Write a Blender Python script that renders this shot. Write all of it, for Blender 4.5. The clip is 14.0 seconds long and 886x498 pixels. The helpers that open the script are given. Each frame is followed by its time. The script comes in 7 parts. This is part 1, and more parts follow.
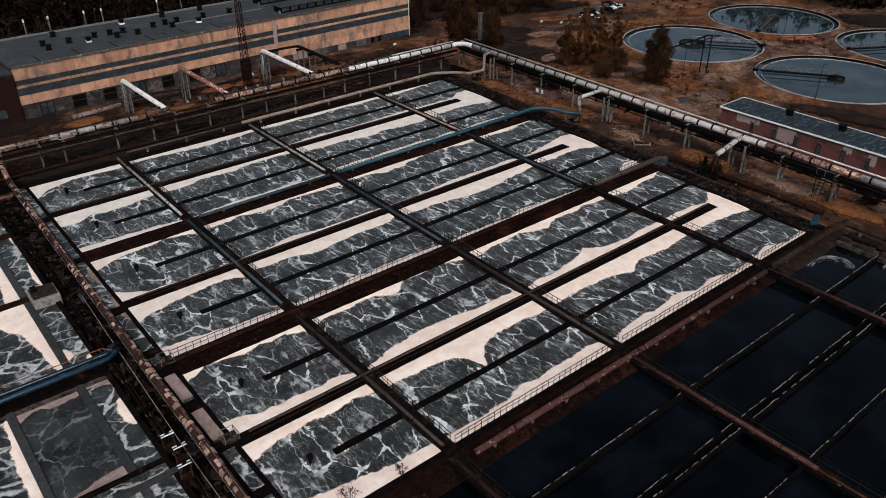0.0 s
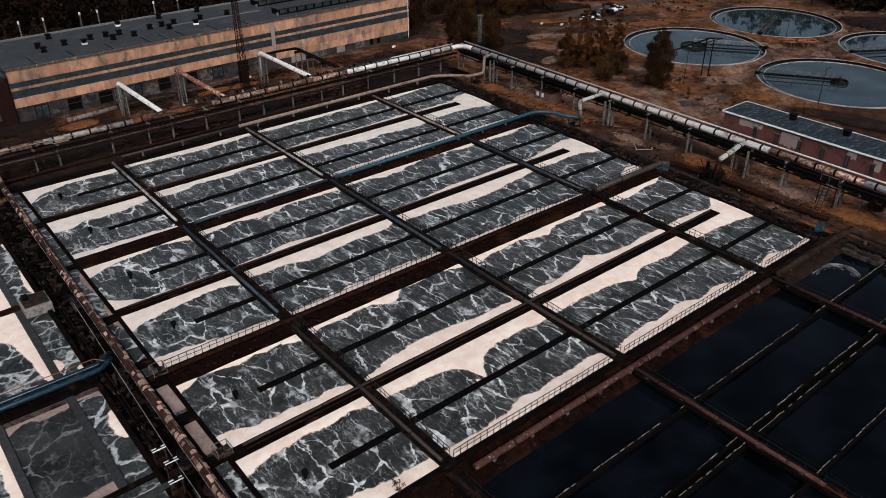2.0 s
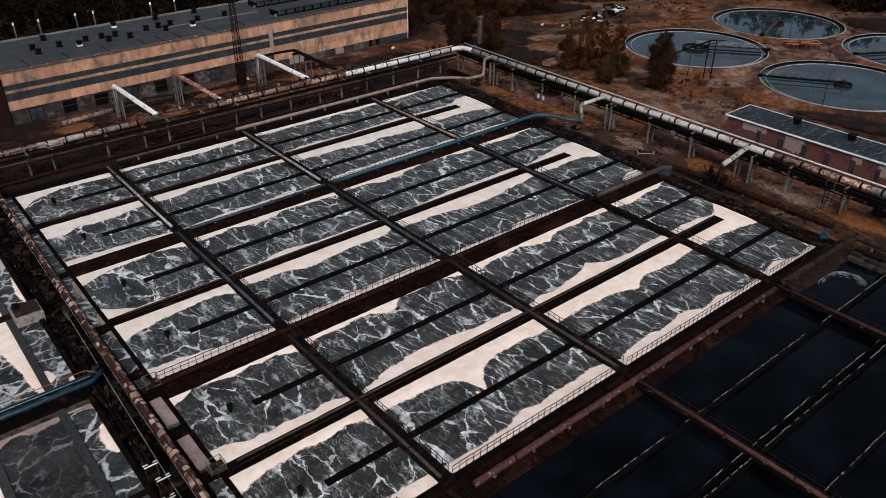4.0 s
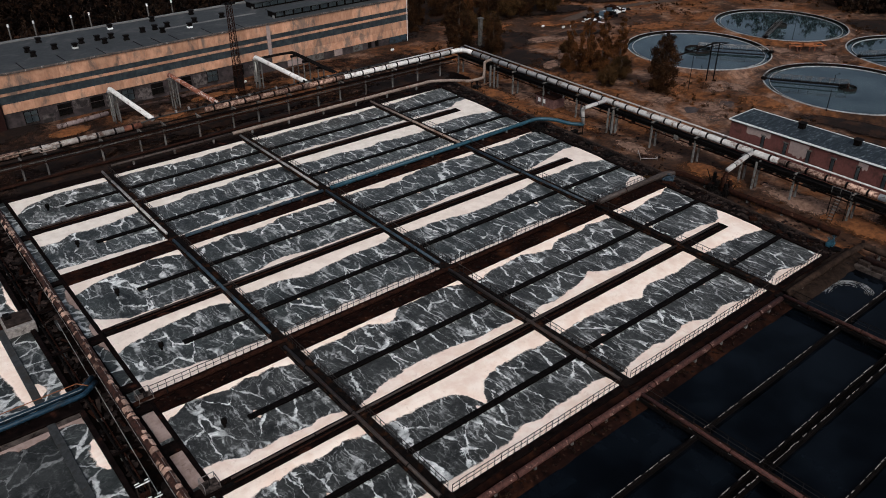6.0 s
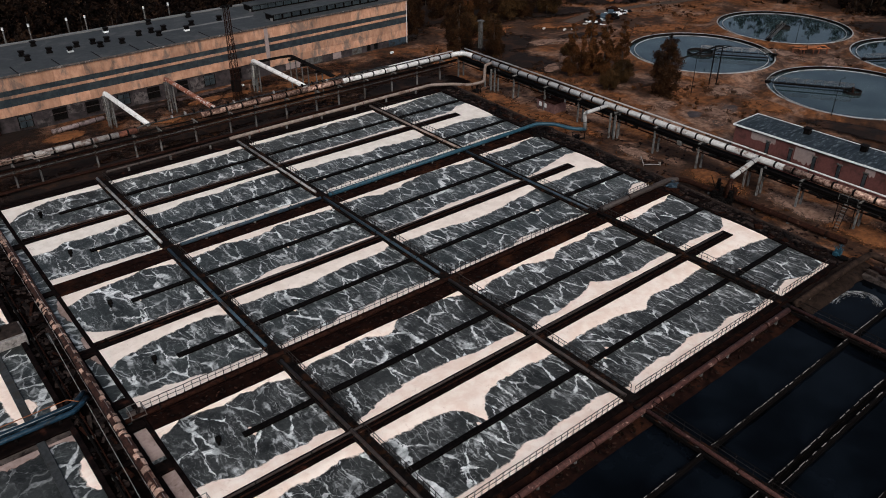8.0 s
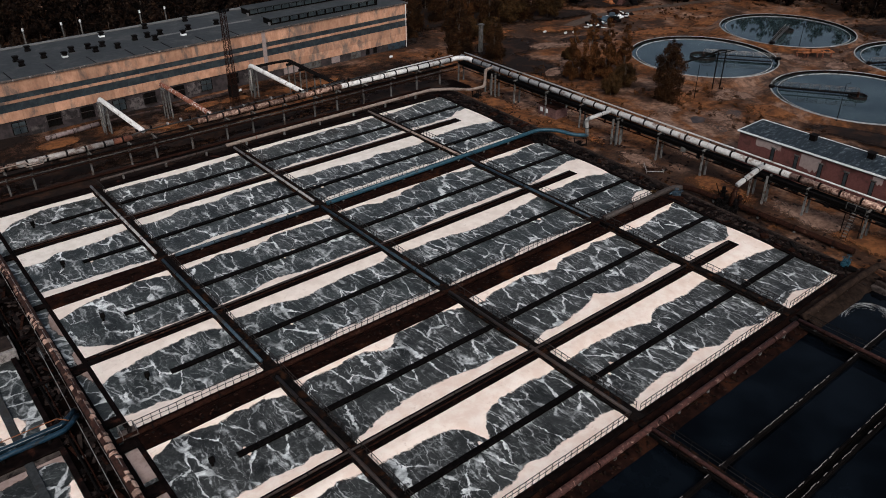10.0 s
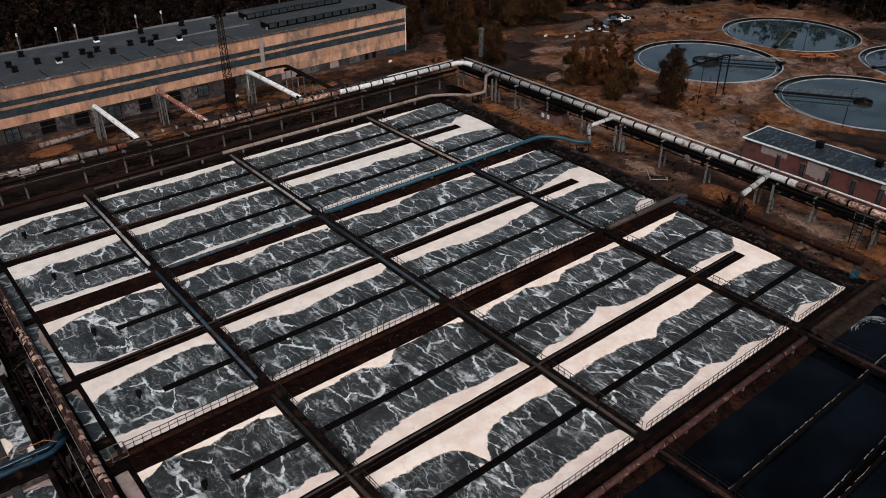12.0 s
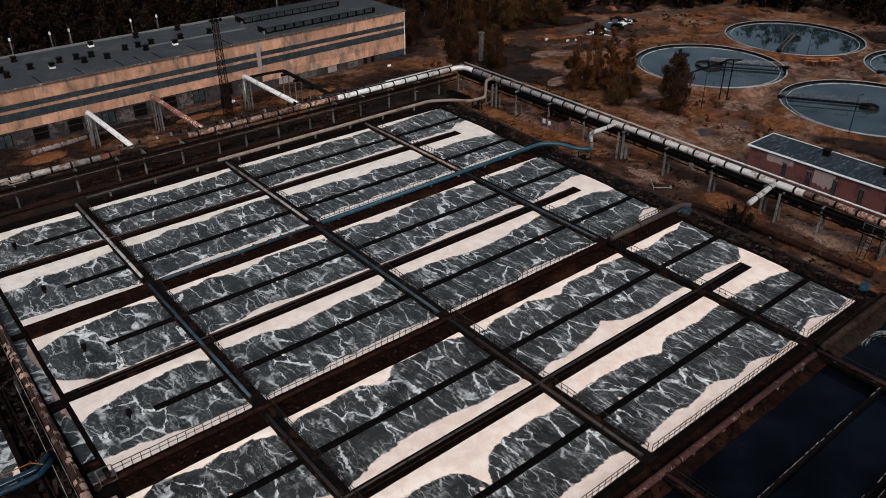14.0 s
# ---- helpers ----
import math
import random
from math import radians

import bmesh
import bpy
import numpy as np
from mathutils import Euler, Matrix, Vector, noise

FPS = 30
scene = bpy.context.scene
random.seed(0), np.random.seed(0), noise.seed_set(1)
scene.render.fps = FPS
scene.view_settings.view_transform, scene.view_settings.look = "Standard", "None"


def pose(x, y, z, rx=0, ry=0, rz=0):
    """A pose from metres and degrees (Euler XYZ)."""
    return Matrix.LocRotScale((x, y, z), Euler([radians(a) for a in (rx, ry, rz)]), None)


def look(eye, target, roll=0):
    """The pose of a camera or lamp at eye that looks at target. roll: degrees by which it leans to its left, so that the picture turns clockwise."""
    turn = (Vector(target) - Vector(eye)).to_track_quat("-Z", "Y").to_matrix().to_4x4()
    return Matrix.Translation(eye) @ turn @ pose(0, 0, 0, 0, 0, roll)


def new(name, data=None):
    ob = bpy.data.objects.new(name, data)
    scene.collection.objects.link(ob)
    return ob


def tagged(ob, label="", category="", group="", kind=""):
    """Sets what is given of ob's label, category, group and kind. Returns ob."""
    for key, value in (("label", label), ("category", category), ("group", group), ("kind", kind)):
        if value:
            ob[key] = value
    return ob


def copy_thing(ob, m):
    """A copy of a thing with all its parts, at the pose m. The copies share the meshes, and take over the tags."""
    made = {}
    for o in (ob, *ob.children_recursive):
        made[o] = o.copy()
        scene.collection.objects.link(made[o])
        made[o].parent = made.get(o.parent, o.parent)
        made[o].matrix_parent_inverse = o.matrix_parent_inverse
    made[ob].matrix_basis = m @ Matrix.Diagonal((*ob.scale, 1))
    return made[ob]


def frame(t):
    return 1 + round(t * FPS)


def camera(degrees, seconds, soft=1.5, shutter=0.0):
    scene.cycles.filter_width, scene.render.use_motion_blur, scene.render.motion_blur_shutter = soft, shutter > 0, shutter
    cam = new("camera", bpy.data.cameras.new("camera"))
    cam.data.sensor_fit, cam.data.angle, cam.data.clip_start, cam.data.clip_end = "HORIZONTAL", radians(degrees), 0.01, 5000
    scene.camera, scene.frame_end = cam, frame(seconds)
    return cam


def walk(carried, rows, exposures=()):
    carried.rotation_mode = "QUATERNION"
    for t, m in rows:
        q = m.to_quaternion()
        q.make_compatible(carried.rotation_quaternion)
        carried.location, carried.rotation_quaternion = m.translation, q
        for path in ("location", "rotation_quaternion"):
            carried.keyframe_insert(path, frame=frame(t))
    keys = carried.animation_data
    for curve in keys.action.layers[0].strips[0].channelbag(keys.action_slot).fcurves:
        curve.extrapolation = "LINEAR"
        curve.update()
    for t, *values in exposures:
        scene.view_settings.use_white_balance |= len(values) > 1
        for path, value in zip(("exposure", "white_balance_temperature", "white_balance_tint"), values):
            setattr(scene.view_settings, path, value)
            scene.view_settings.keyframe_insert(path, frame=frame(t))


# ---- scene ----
cam = camera(59.60, 14.0, soft=0.95)
# seconds, eye, target, roll
PATH = [
    (0, (-62.164, -74.363, 56.145), (-7.553, -7.507, 5.670), -0.17),
    (0.5, (-61.831, -74.007, 56.117), (-7.198, -7.143, 5.674), -0.15),
    (1, (-61.494, -73.640, 56.101), (-6.847, -6.778, 5.672), -0.13),
    (1.5, (-61.155, -73.262, 56.095), (-6.497, -6.409, 5.665), -0.10),
    (2, (-60.811, -72.874, 56.098), (-6.149, -6.035, 5.655), -0.08),
    (2.5, (-60.464, -72.477, 56.109), (-5.801, -5.655, 5.644), -0.06),
    (3, (-60.113, -72.070, 56.127), (-5.451, -5.268, 5.634), -0.04),
    (5.5, (-58.291, -69.908, 56.274), (-3.659, -3.203, 5.621), 0.03),
    (6, (-57.912, -69.451, 56.309), (-3.286, -2.760, 5.631), 0.04),
    (6.5, (-57.528, -68.987, 56.344), (-2.907, -2.306, 5.647), 0.04),
    (7, (-57.139, -68.515, 56.379), (-2.522, -1.841, 5.668), 0.04),
    (7.5, (-56.743, -68.036, 56.412), (-2.129, -1.365, 5.694), 0.04),
    (8, (-56.343, -67.550, 56.444), (-1.729, -0.879, 5.725), 0.03),
    (10.5, (-54.246, -65.011, 56.567), (0.393, 1.706, 5.936), -0.03),
    (11, (-53.807, -64.481, 56.583), (0.842, 2.250, 5.982), -0.04),
    (11.5, (-53.361, -63.944, 56.596), (1.299, 2.801, 6.027), -0.05),
    (12, (-52.908, -63.400, 56.607), (1.765, 3.359, 6.069), -0.06),
    (12.5, (-52.448, -62.849, 56.615), (2.239, 3.921, 6.106), -0.07),
    (13, (-51.981, -62.289, 56.621), (2.720, 4.488, 6.137), -0.07),
    (13.5, (-51.506, -61.722, 56.625), (3.209, 5.057, 6.158), -0.07),
    (14, (-51.023, -61.146, 56.628), (3.705, 5.628, 6.169), -0.06),
]
EXPOSURE = 0.29
walk(cam, [(t, look(eye, target, roll)) for t, eye, target, roll in PATH], [(0.0, EXPOSURE, 5600, 7)])

# ---- sky and light: a dull, veiled sky with a broad weak sun behind the camera ----
SUN_ELEVATION, SUN_AZIMUTH = 42.0, 212.0   # degrees; azimuth clockwise from +y
world = bpy.data.worlds.new("sky")
scene.world = world
world.use_nodes = True
wn, wl = world.node_tree.nodes, world.node_tree.links
wn.clear()
sky = wn.new("ShaderNodeTexSky")
sky.sky_type, sky.sun_disc = "NISHITA", False
sky.sun_elevation, sky.sun_rotation = radians(SUN_ELEVATION), radians(SUN_AZIMUTH)
sky.air_density, sky.dust_density, sky.ozone_density = 1.0, 6.0, 1.0
wbg, wout = wn.new("ShaderNodeBackground"), wn.new("ShaderNodeOutputWorld")
wbg.inputs["Strength"].default_value = 0.07
veil = wn.new("ShaderNodeHueSaturation")
veil.inputs["Saturation"].default_value = 0.55
wl.new(sky.outputs[0], veil.inputs["Color"])
wl.new(veil.outputs[0], wbg.inputs[0])
wl.new(wbg.outputs[0], wout.inputs[0])
sun = new("sun", bpy.data.lights.new("sun", "SUN"))
sun.data.energy, sun.data.angle, sun.data.color = 1.5, radians(25), (1.0, 0.86, 0.72)
_a, _e = radians(SUN_AZIMUTH), radians(SUN_ELEVATION)
sun.matrix_world = look((0, 0, 80), (-math.sin(_a) * math.cos(_e), -math.cos(_a) * math.cos(_e), 80 - math.sin(_e)))


# ---- materials ----
def nodes_of(name):
    m = bpy.data.materials.new(name)
    m.use_nodes = True
    nt = m.node_tree
    return m, nt, nt.nodes["Principled BSDF"]


def link(nt, a, b):
    nt.links.new(a, b)


def noise_tex(nt, vec, scale, detail=6.0, rough=0.6, distortion=0.0):
    n = nt.nodes.new("ShaderNodeTexNoise")
    n.inputs["Scale"].default_value, n.inputs["Detail"].default_value = scale, detail
    n.inputs["Roughness"].default_value, n.inputs["Distortion"].default_value = rough, distortion
    link(nt, vec, n.inputs["Vector"])
    return n.outputs["Fac"]


def ramp(nt, fac, lo, hi):
    r = nt.nodes.new("ShaderNodeMapRange")
    r.interpolation_type = "SMOOTHSTEP"
    r.inputs["From Min"].default_value, r.inputs["From Max"].default_value = lo, hi
    link(nt, fac, r.inputs["Value"])
    return r.outputs["Result"]


def mix(nt, fac, a, b):
    n = nt.nodes.new("ShaderNodeMix")
    n.data_type = "RGBA"
    for sock, v in ((n.inputs[0], fac), (n.inputs[6], a), (n.inputs[7], b)):
        if isinstance(v, (int, float)):
            sock.default_value = v
        elif isinstance(v, tuple):
            sock.default_value = (*v, 1.0)
        else:
            link(nt, v, sock)
    return n.outputs[2]


def calc(nt, op, a, b=0.0):
    n = nt.nodes.new("ShaderNodeMath")
    n.operation = op
    for sock, v in zip(n.inputs, (a, b)):
        if isinstance(v, (int, float)):
            sock.default_value = v
        else:
            link(nt, v, sock)
    return n.outputs[0]


def place(nt, scale=(1, 1, 1)):
    g = nt.nodes.new("ShaderNodeNewGeometry")
    m = nt.nodes.new("ShaderNodeMapping")
    m.inputs["Scale"].default_value = scale
    link(nt, g.outputs["Position"], m.inputs["Vector"])
    return m.outputs["Vector"]


def relief(nt, bsdf, height, strength, distance=0.05):
    b = nt.nodes.new("ShaderNodeBump")
    b.inputs["Strength"].default_value, b.inputs["Distance"].default_value = strength, distance
    link(nt, height, b.inputs["Height"])
    link(nt, b.outputs[0], bsdf.inputs["Normal"])


def surface(name, a, b, scale=2.0, rough=0.8, metal=0.0, bump=0.4, stain=None, stain_scale=0.3, stain_lo=0.5, stain_hi=0.65, stretch=(1, 1, 1), vary=0.25, gloss=0.25):
    """A worn surface: grain between a and b, larger stains or painted glints, a little of each piece's own shade."""
    m, nt, bsdf = nodes_of(name)
    pos = place(nt, stretch)
    grain = noise_tex(nt, pos, scale, 8.0, 0.65)
    col = mix(nt, ramp(nt, grain, 0.3, 0.7), a, b)
    if stain:
        s = noise_tex(nt, pos, stain_scale, 7.0, 0.68, 0.4)
        col = mix(nt, ramp(nt, s, stain_lo, stain_hi), col, stain)
    info = nt.nodes.new("ShaderNodeObjectInfo")
    hsv = nt.nodes.new("ShaderNodeHueSaturation")
    link(nt, calc(nt, "ADD", calc(nt, "MULTIPLY", info.outputs["Random"], 2 * vary), 1 - vary), hsv.inputs["Value"])
    link(nt, col, hsv.inputs["Color"])
    link(nt, hsv.outputs[0], bsdf.inputs["Base Color"])
    link(nt, calc(nt, "ADD", calc(nt, "MULTIPLY", grain, 0.3), rough - 0.15), bsdf.inputs["Roughness"])
    bsdf.inputs["Metallic"].default_value = metal
    bsdf.inputs["Specular IOR Level"].default_value = gloss
    if bump:
        relief(nt, bsdf, grain, bump)
    return m


# Wall base sits far below real concrete, to reach the darkest tones.
M_WALL = surface("near_black_concrete", (0.0018, 0.0012, 0.0011), (0.0085, 0.0052, 0.0045), 1.3, 0.75, stain=(0.040, 0.015, 0.010), stain_scale=0.5, stain_lo=0.56, stain_hi=0.72, vary=0.15, gloss=0.02)
M_WALLTOP = surface("pale_concrete", (0.13, 0.112, 0.10), (0.30, 0.262, 0.235), 2.2, 0.85, stain=(0.04, 0.03, 0.025), stain_scale=0.5)
M_BEAM = surface("grey_concrete_beam", (0.020, 0.020, 0.020), (0.052, 0.053, 0.053), 1.8, 0.8, stain=(0.03, 0.025, 0.02), stain_scale=0.5)
M_BAFFLE = surface("dark_wet_baffle", (0.0016, 0.0012, 0.0011), (0.0060, 0.0046, 0.0042), 2.5, 0.6, gloss=0.02)
M_DECK = surface("dark_steel_deck", (0.0024, 0.0019, 0.0018), (0.0105, 0.008, 0.0072), 3.0, 0.65, 0.0, stain=(0.035, 0.015, 0.008), stain_scale=0.8, gloss=0.02)
M_PATCHY = surface("patchy_rusty_lagging", (0.11, 0.035, 0.02), (0.20, 0.075, 0.042), 3.5, 0.8, stain=(0.42, 0.36, 0.32), stain_scale=1.3, stain_lo=0.53, stain_hi=0.60)
M_RUST = surface("rust", (0.10, 0.032, 0.018), (0.20, 0.075, 0.042), 3.5, 0.85, 0.1, stain=(0.045, 0.018, 0.012), stain_scale=0.7)
M_RUSTDARK = surface("dark_rust", (0.006, 0.003, 0.0022), (0.028, 0.011, 0.007), 3.0, 0.85, 0.0, stain=(0.10, 0.055, 0.036), stain_scale=0.8, stain_lo=0.6, stain_hi=0.72, gloss=0.02)
# Pale stain on the red pipe: worn flecks, and highlights painted in.
M_REDPIPE = surface("red_oxide_paint", (0.024, 0.0098, 0.0078), (0.076, 0.031, 0.024), 3.0, 0.7, 0.0, stain=(0.33, 0.20, 0.155), stain_scale=1.6, stain_lo=0.58, stain_hi=0.68, gloss=0.15)
M_WHITEPIPE = surface("dull_white_lagging", (0.44, 0.415, 0.385), (0.62, 0.585, 0.545), 2.5, 0.6, 0.0, stain=(0.15, 0.095, 0.07), stain_scale=0.7, stain_lo=0.54, stain_hi=0.68)
M_FOIL = surface("torn_foil_lagging", (0.20, 0.112, 0.078), (0.55, 0.365, 0.27), 2.2, 0.55, 0.2, stain=(0.075, 0.032, 0.02), stain_scale=1.8, stain_lo=0.44, stain_hi=0.58, vary=0.45)
M_SHEET = surface("weathered_tan_sheet", (0.19, 0.105, 0.072), (0.50, 0.335, 0.25), 2.6, 0.6, 0.0, stain=(0.09, 0.042, 0.028), stain_scale=2.6, stain_lo=0.55, stain_hi=0.68, vary=0.5)
M_LAGBASE = surface("rusty_bare_main", (0.012, 0.0055, 0.004), (0.055, 0.023, 0.016), 2.5, 0.8, 0.0, stain=(0.17, 0.095, 0.065), stain_scale=1.2, stain_lo=0.58, stain_hi=0.70, gloss=0.15)
M_TANPIPE = surface("tan_painted_pipe", (0.17, 0.125, 0.10), (0.27, 0.21, 0.17), 2.0, 0.7, stain=(0.10, 0.055, 0.035), stain_scale=0.5)
M_GREYPIPE = surface("grey_galvanised_pipe", (0.22, 0.205, 0.195), (0.38, 0.355, 0.335), 2.0, 0.5, 0.1, stain=(0.09, 0.06, 0.045), stain_scale=0.5)
M_BLUE = surface("blue_paint", (0.011, 0.036, 0.052), (0.024, 0.067, 0.092), 2.5, 0.42, 0.0, bump=0.1, stain=(0.02, 0.025, 0.028), stain_scale=0.7, stain_lo=0.56, stain_hi=0.7)
M_NAVY = surface("navy_paint", (0.005, 0.014, 0.024), (0.013, 0.036, 0.058), 2.5, 0.35, 0.0, bump=0.1, stain=(0.012, 0.013, 0.014), stain_scale=0.9, stain_lo=0.54, stain_hi=0.66)
M_BLUEDARK = surface("faded_dark_blue_paint", (0.022, 0.036, 0.048), (0.04, 0.06, 0.078), 2.5, 0.5, stain=(0.02, 0.016, 0.014), stain_scale=0.5)
M_STEEL = surface("black_steel", (0.002, 0.002, 0.0018), (0.009, 0.007, 0.0065), 4.0, 0.6, 0.0, gloss=0.02)
M_RAIL = surface("weathered_rail", (0.006, 0.0045, 0.004), (0.020, 0.015, 0.013), 4.0, 0.6, 0.0, gloss=0.1)
M_RAILTOP = surface("worn_pale_handrail", (0.11, 0.095, 0.085), (0.20, 0.18, 0.165), 4.0, 0.45, 0.4)
M_HANDRAIL = surface("dark_worn_handrail", (0.014, 0.010, 0.0085), (0.042, 0.031, 0.026), 4.0, 0.55, 0.0, stain=(0.10, 0.085, 0.075), stain_scale=1.2, stain_lo=0.60, stain_hi=0.70, gloss=0.15)
M_WHITE = surface("white_paint", (0.60, 0.59, 0.57), (0.74, 0.73, 0.70), 3.0, 0.6, stain=(0.35, 0.32, 0.28), stain_scale=0.9, stain_lo=0.6, stain_hi=0.75, bump=0.1)
M_POST = surface("grey_concrete_post", (0.07, 0.066, 0.06), (0.15, 0.14, 0.128), 2.5, 0.85, stain=(0.05, 0.035, 0.025), stain_scale=0.8)
M_FACADE = surface("faded_orange_facade_panel", (0.34, 0.17, 0.10), (0.52, 0.285, 0.175), 0.9, 0.9, stain=(0.17, 0.118, 0.09), stain_scale=0.42, stain_lo=0.48, stain_hi=0.66, vary=0.24, stretch=(1, 1, 0.5))
M_FACADEGREY = surface("grey_plinth_panel", (0.016, 0.012, 0.0118), (0.056, 0.042, 0.041), 0.7, 0.9, stain=(0.11, 0.088, 0.082), stain_scale=0.35, stain_lo=0.58, stain_hi=0.70, vary=0.0)
M_PLINTHPALE = surface("pale_plaster_patch", (0.035, 0.028, 0.027), (0.12, 0.098, 0.09), 1.2, 0.9, stain=(0.02, 0.015, 0.014), stain_scale=0.8, stain_lo=0.46, stain_hi=0.6)
M_PINKLAG = surface("grubby_pink_lagging", (0.12, 0.085, 0.078), (0.24, 0.18, 0.165), 1.5, 0.85, stain=(0.03, 0.018, 0.014), stain_scale=0.8, stain_lo=0.5, stain_hi=0.62)
M_PINKDARK = surface("dull_brick_red_lagging", (0.03, 0.017, 0.014), (0.085, 0.052, 0.044), 1.5, 0.9, stain=(0.012, 0.007, 0.005), stain_scale=0.8, stain_lo=0.48, stain_hi=0.6)
M_ROOF = surface("dark_roof_felt", (0.018, 0.019, 0.020), (0.036, 0.0375, 0.038), 1.0, 0.8, stain=(0.050, 0.049, 0.047), stain_scale=0.2, stain_lo=0.50, stain_hi=0.66, bump=0.15)
M_ROOFPALE = surface("pale_bare_screed", (0.13, 0.125, 0.12), (0.18, 0.17, 0.16), 1.0, 0.85)
M_LEDGE = surface("stained_brown_concrete", (0.030, 0.022, 0.018), (0.105, 0.080, 0.068), 1.3, 0.9, stain=(0.008, 0.005, 0.004), stain_scale=0.9, stain_lo=0.50, stain_hi=0.62, gloss=0.1)
M_BRICKPALE = surface("weathered_pink_brick", (0.105, 0.05, 0.043), (0.20, 0.105, 0.092), 3.0, 0.9, stain=(0.07, 0.032, 0.026), stain_scale=0.7)
M_BANKBROWN = surface("brown_bank_earth", (0.0075, 0.0048, 0.0036), (0.036, 0.022, 0.0155), 1.4, 0.95, stain=(0.012, 0.007, 0.005), stain_scale=0.5, stain_lo=0.5, stain_hi=0.66, gloss=0.05)
M_BRICK = surface("dark_red_brick", (0.085, 0.03, 0.026), (0.13, 0.05, 0.042), 3.5, 0.9, stain=(0.06, 0.024, 0.02), stain_scale=0.3, vary=0.1)
M_BRICKDARK = surface("near_black_brick", (0.010, 0.0045, 0.004), (0.034, 0.014, 0.012), 3.0, 0.9, stain=(0.055, 0.026, 0.02), stain_scale=0.4, stain_lo=0.56, stain_hi=0.68, gloss=0.05)
M_TAR = surface("glossy_tar", (0.003, 0.003, 0.003), (0.012, 0.011, 0.010), 5.0, 0.3, 0.0, bump=0.6, gloss=0.8)
M_PLASTER = surface("bare_pinkish_plaster", (0.22, 0.165, 0.15), (0.29, 0.225, 0.20), 2.0, 0.9)
# The pale stain here is the glint of the roof ribs, painted on.
M_SLATE = surface("slate_blue_roofing_glints", (0.007, 0.010, 0.013), (0.018, 0.024, 0.029), 1.5, 0.55, stain=(0.12, 0.138, 0.145), stain_scale=0.9, stain_lo=0.53, stain_hi=0.63, stretch=(1.0, 3.0, 1.0))
M_PIPEBROWN = surface("grey_brown_pipe", (0.014, 0.009, 0.0075), (0.046, 0.032, 0.026), 2.0, 0.6, stain=(0.03, 0.013, 0.008), stain_scale=0.6, gloss=0.3)
M_TANBROWN = surface("tan_brown_pipe", (0.024, 0.017, 0.014), (0.066, 0.049, 0.040), 2.0, 0.6, stain=(0.04, 0.02, 0.013), stain_scale=0.6, gloss=0.3)
M_KERB = surface("brown_kerb", (0.012, 0.008, 0.0065), (0.042, 0.028, 0.022), 1.8, 0.9, stain=(0.11, 0.085, 0.07), stain_scale=0.6, stain_lo=0.6, stain_hi=0.7, gloss=0.1)
M_BARK = surface("bark", (0.035, 0.025, 0.018), (0.075, 0.055, 0.042), 6.0, 0.95)
M_ORANGE = surface("orange_paint", (0.16, 0.05, 0.016), (0.30, 0.10, 0.03), 3.0, 0.6, stain=(0.14, 0.06, 0.03), stain_scale=1.0)
M_WEIR = surface("pale_weir", (0.20, 0.20, 0.195), (0.32, 0.31, 0.30), 1.2, 0.8, stain=(0.10, 0.09, 0.08), stain_scale=0.4)


def window_glass():
    m, nt, bsdf = nodes_of("dusty_dark_glazing")
    pos = place(nt)
    n = noise_tex(nt, pos, 0.8)
    link(nt, mix(nt, ramp(nt, n, 0.35, 0.7), (0.018, 0.024, 0.028), (0.05, 0.058, 0.06)), bsdf.inputs["Base Color"])
    bsdf.inputs["Roughness"].default_value = 0.3
    bsdf.inputs["Specular IOR Level"].default_value = 0.4
    return m


M_GLASS = window_glass()


def foliage(name, a, b):
    m, nt, bsdf = nodes_of(name)
    g = nt.nodes.new("ShaderNodeNewGeometry")
    n = noise_tex(nt, place(nt), 0.35, 4.0)
    c = mix(nt, g.outputs["Random Per Island"], a, b)
    link(nt, mix(nt, ramp(nt, n, 0.4, 0.62), c, tuple(v * 0.8 for v in a)), bsdf.inputs["Base Color"])
    bsdf.inputs["Roughness"].default_value = 0.8
    bsdf.inputs["Specular IOR Level"].default_value = 0.05
    return m


M_LEAF_RUST = foliage("autumn_leaves", (0.030, 0.0125, 0.0045), (0.135, 0.052, 0.016))
M_LEAF_DARK = foliage("dark_leaves", (0.014, 0.007, 0.0032), (0.066, 0.028, 0.0105))
M_LEAF_OLIVE = foliage("olive_leaves", (0.024, 0.013, 0.005), (0.098, 0.049, 0.017))


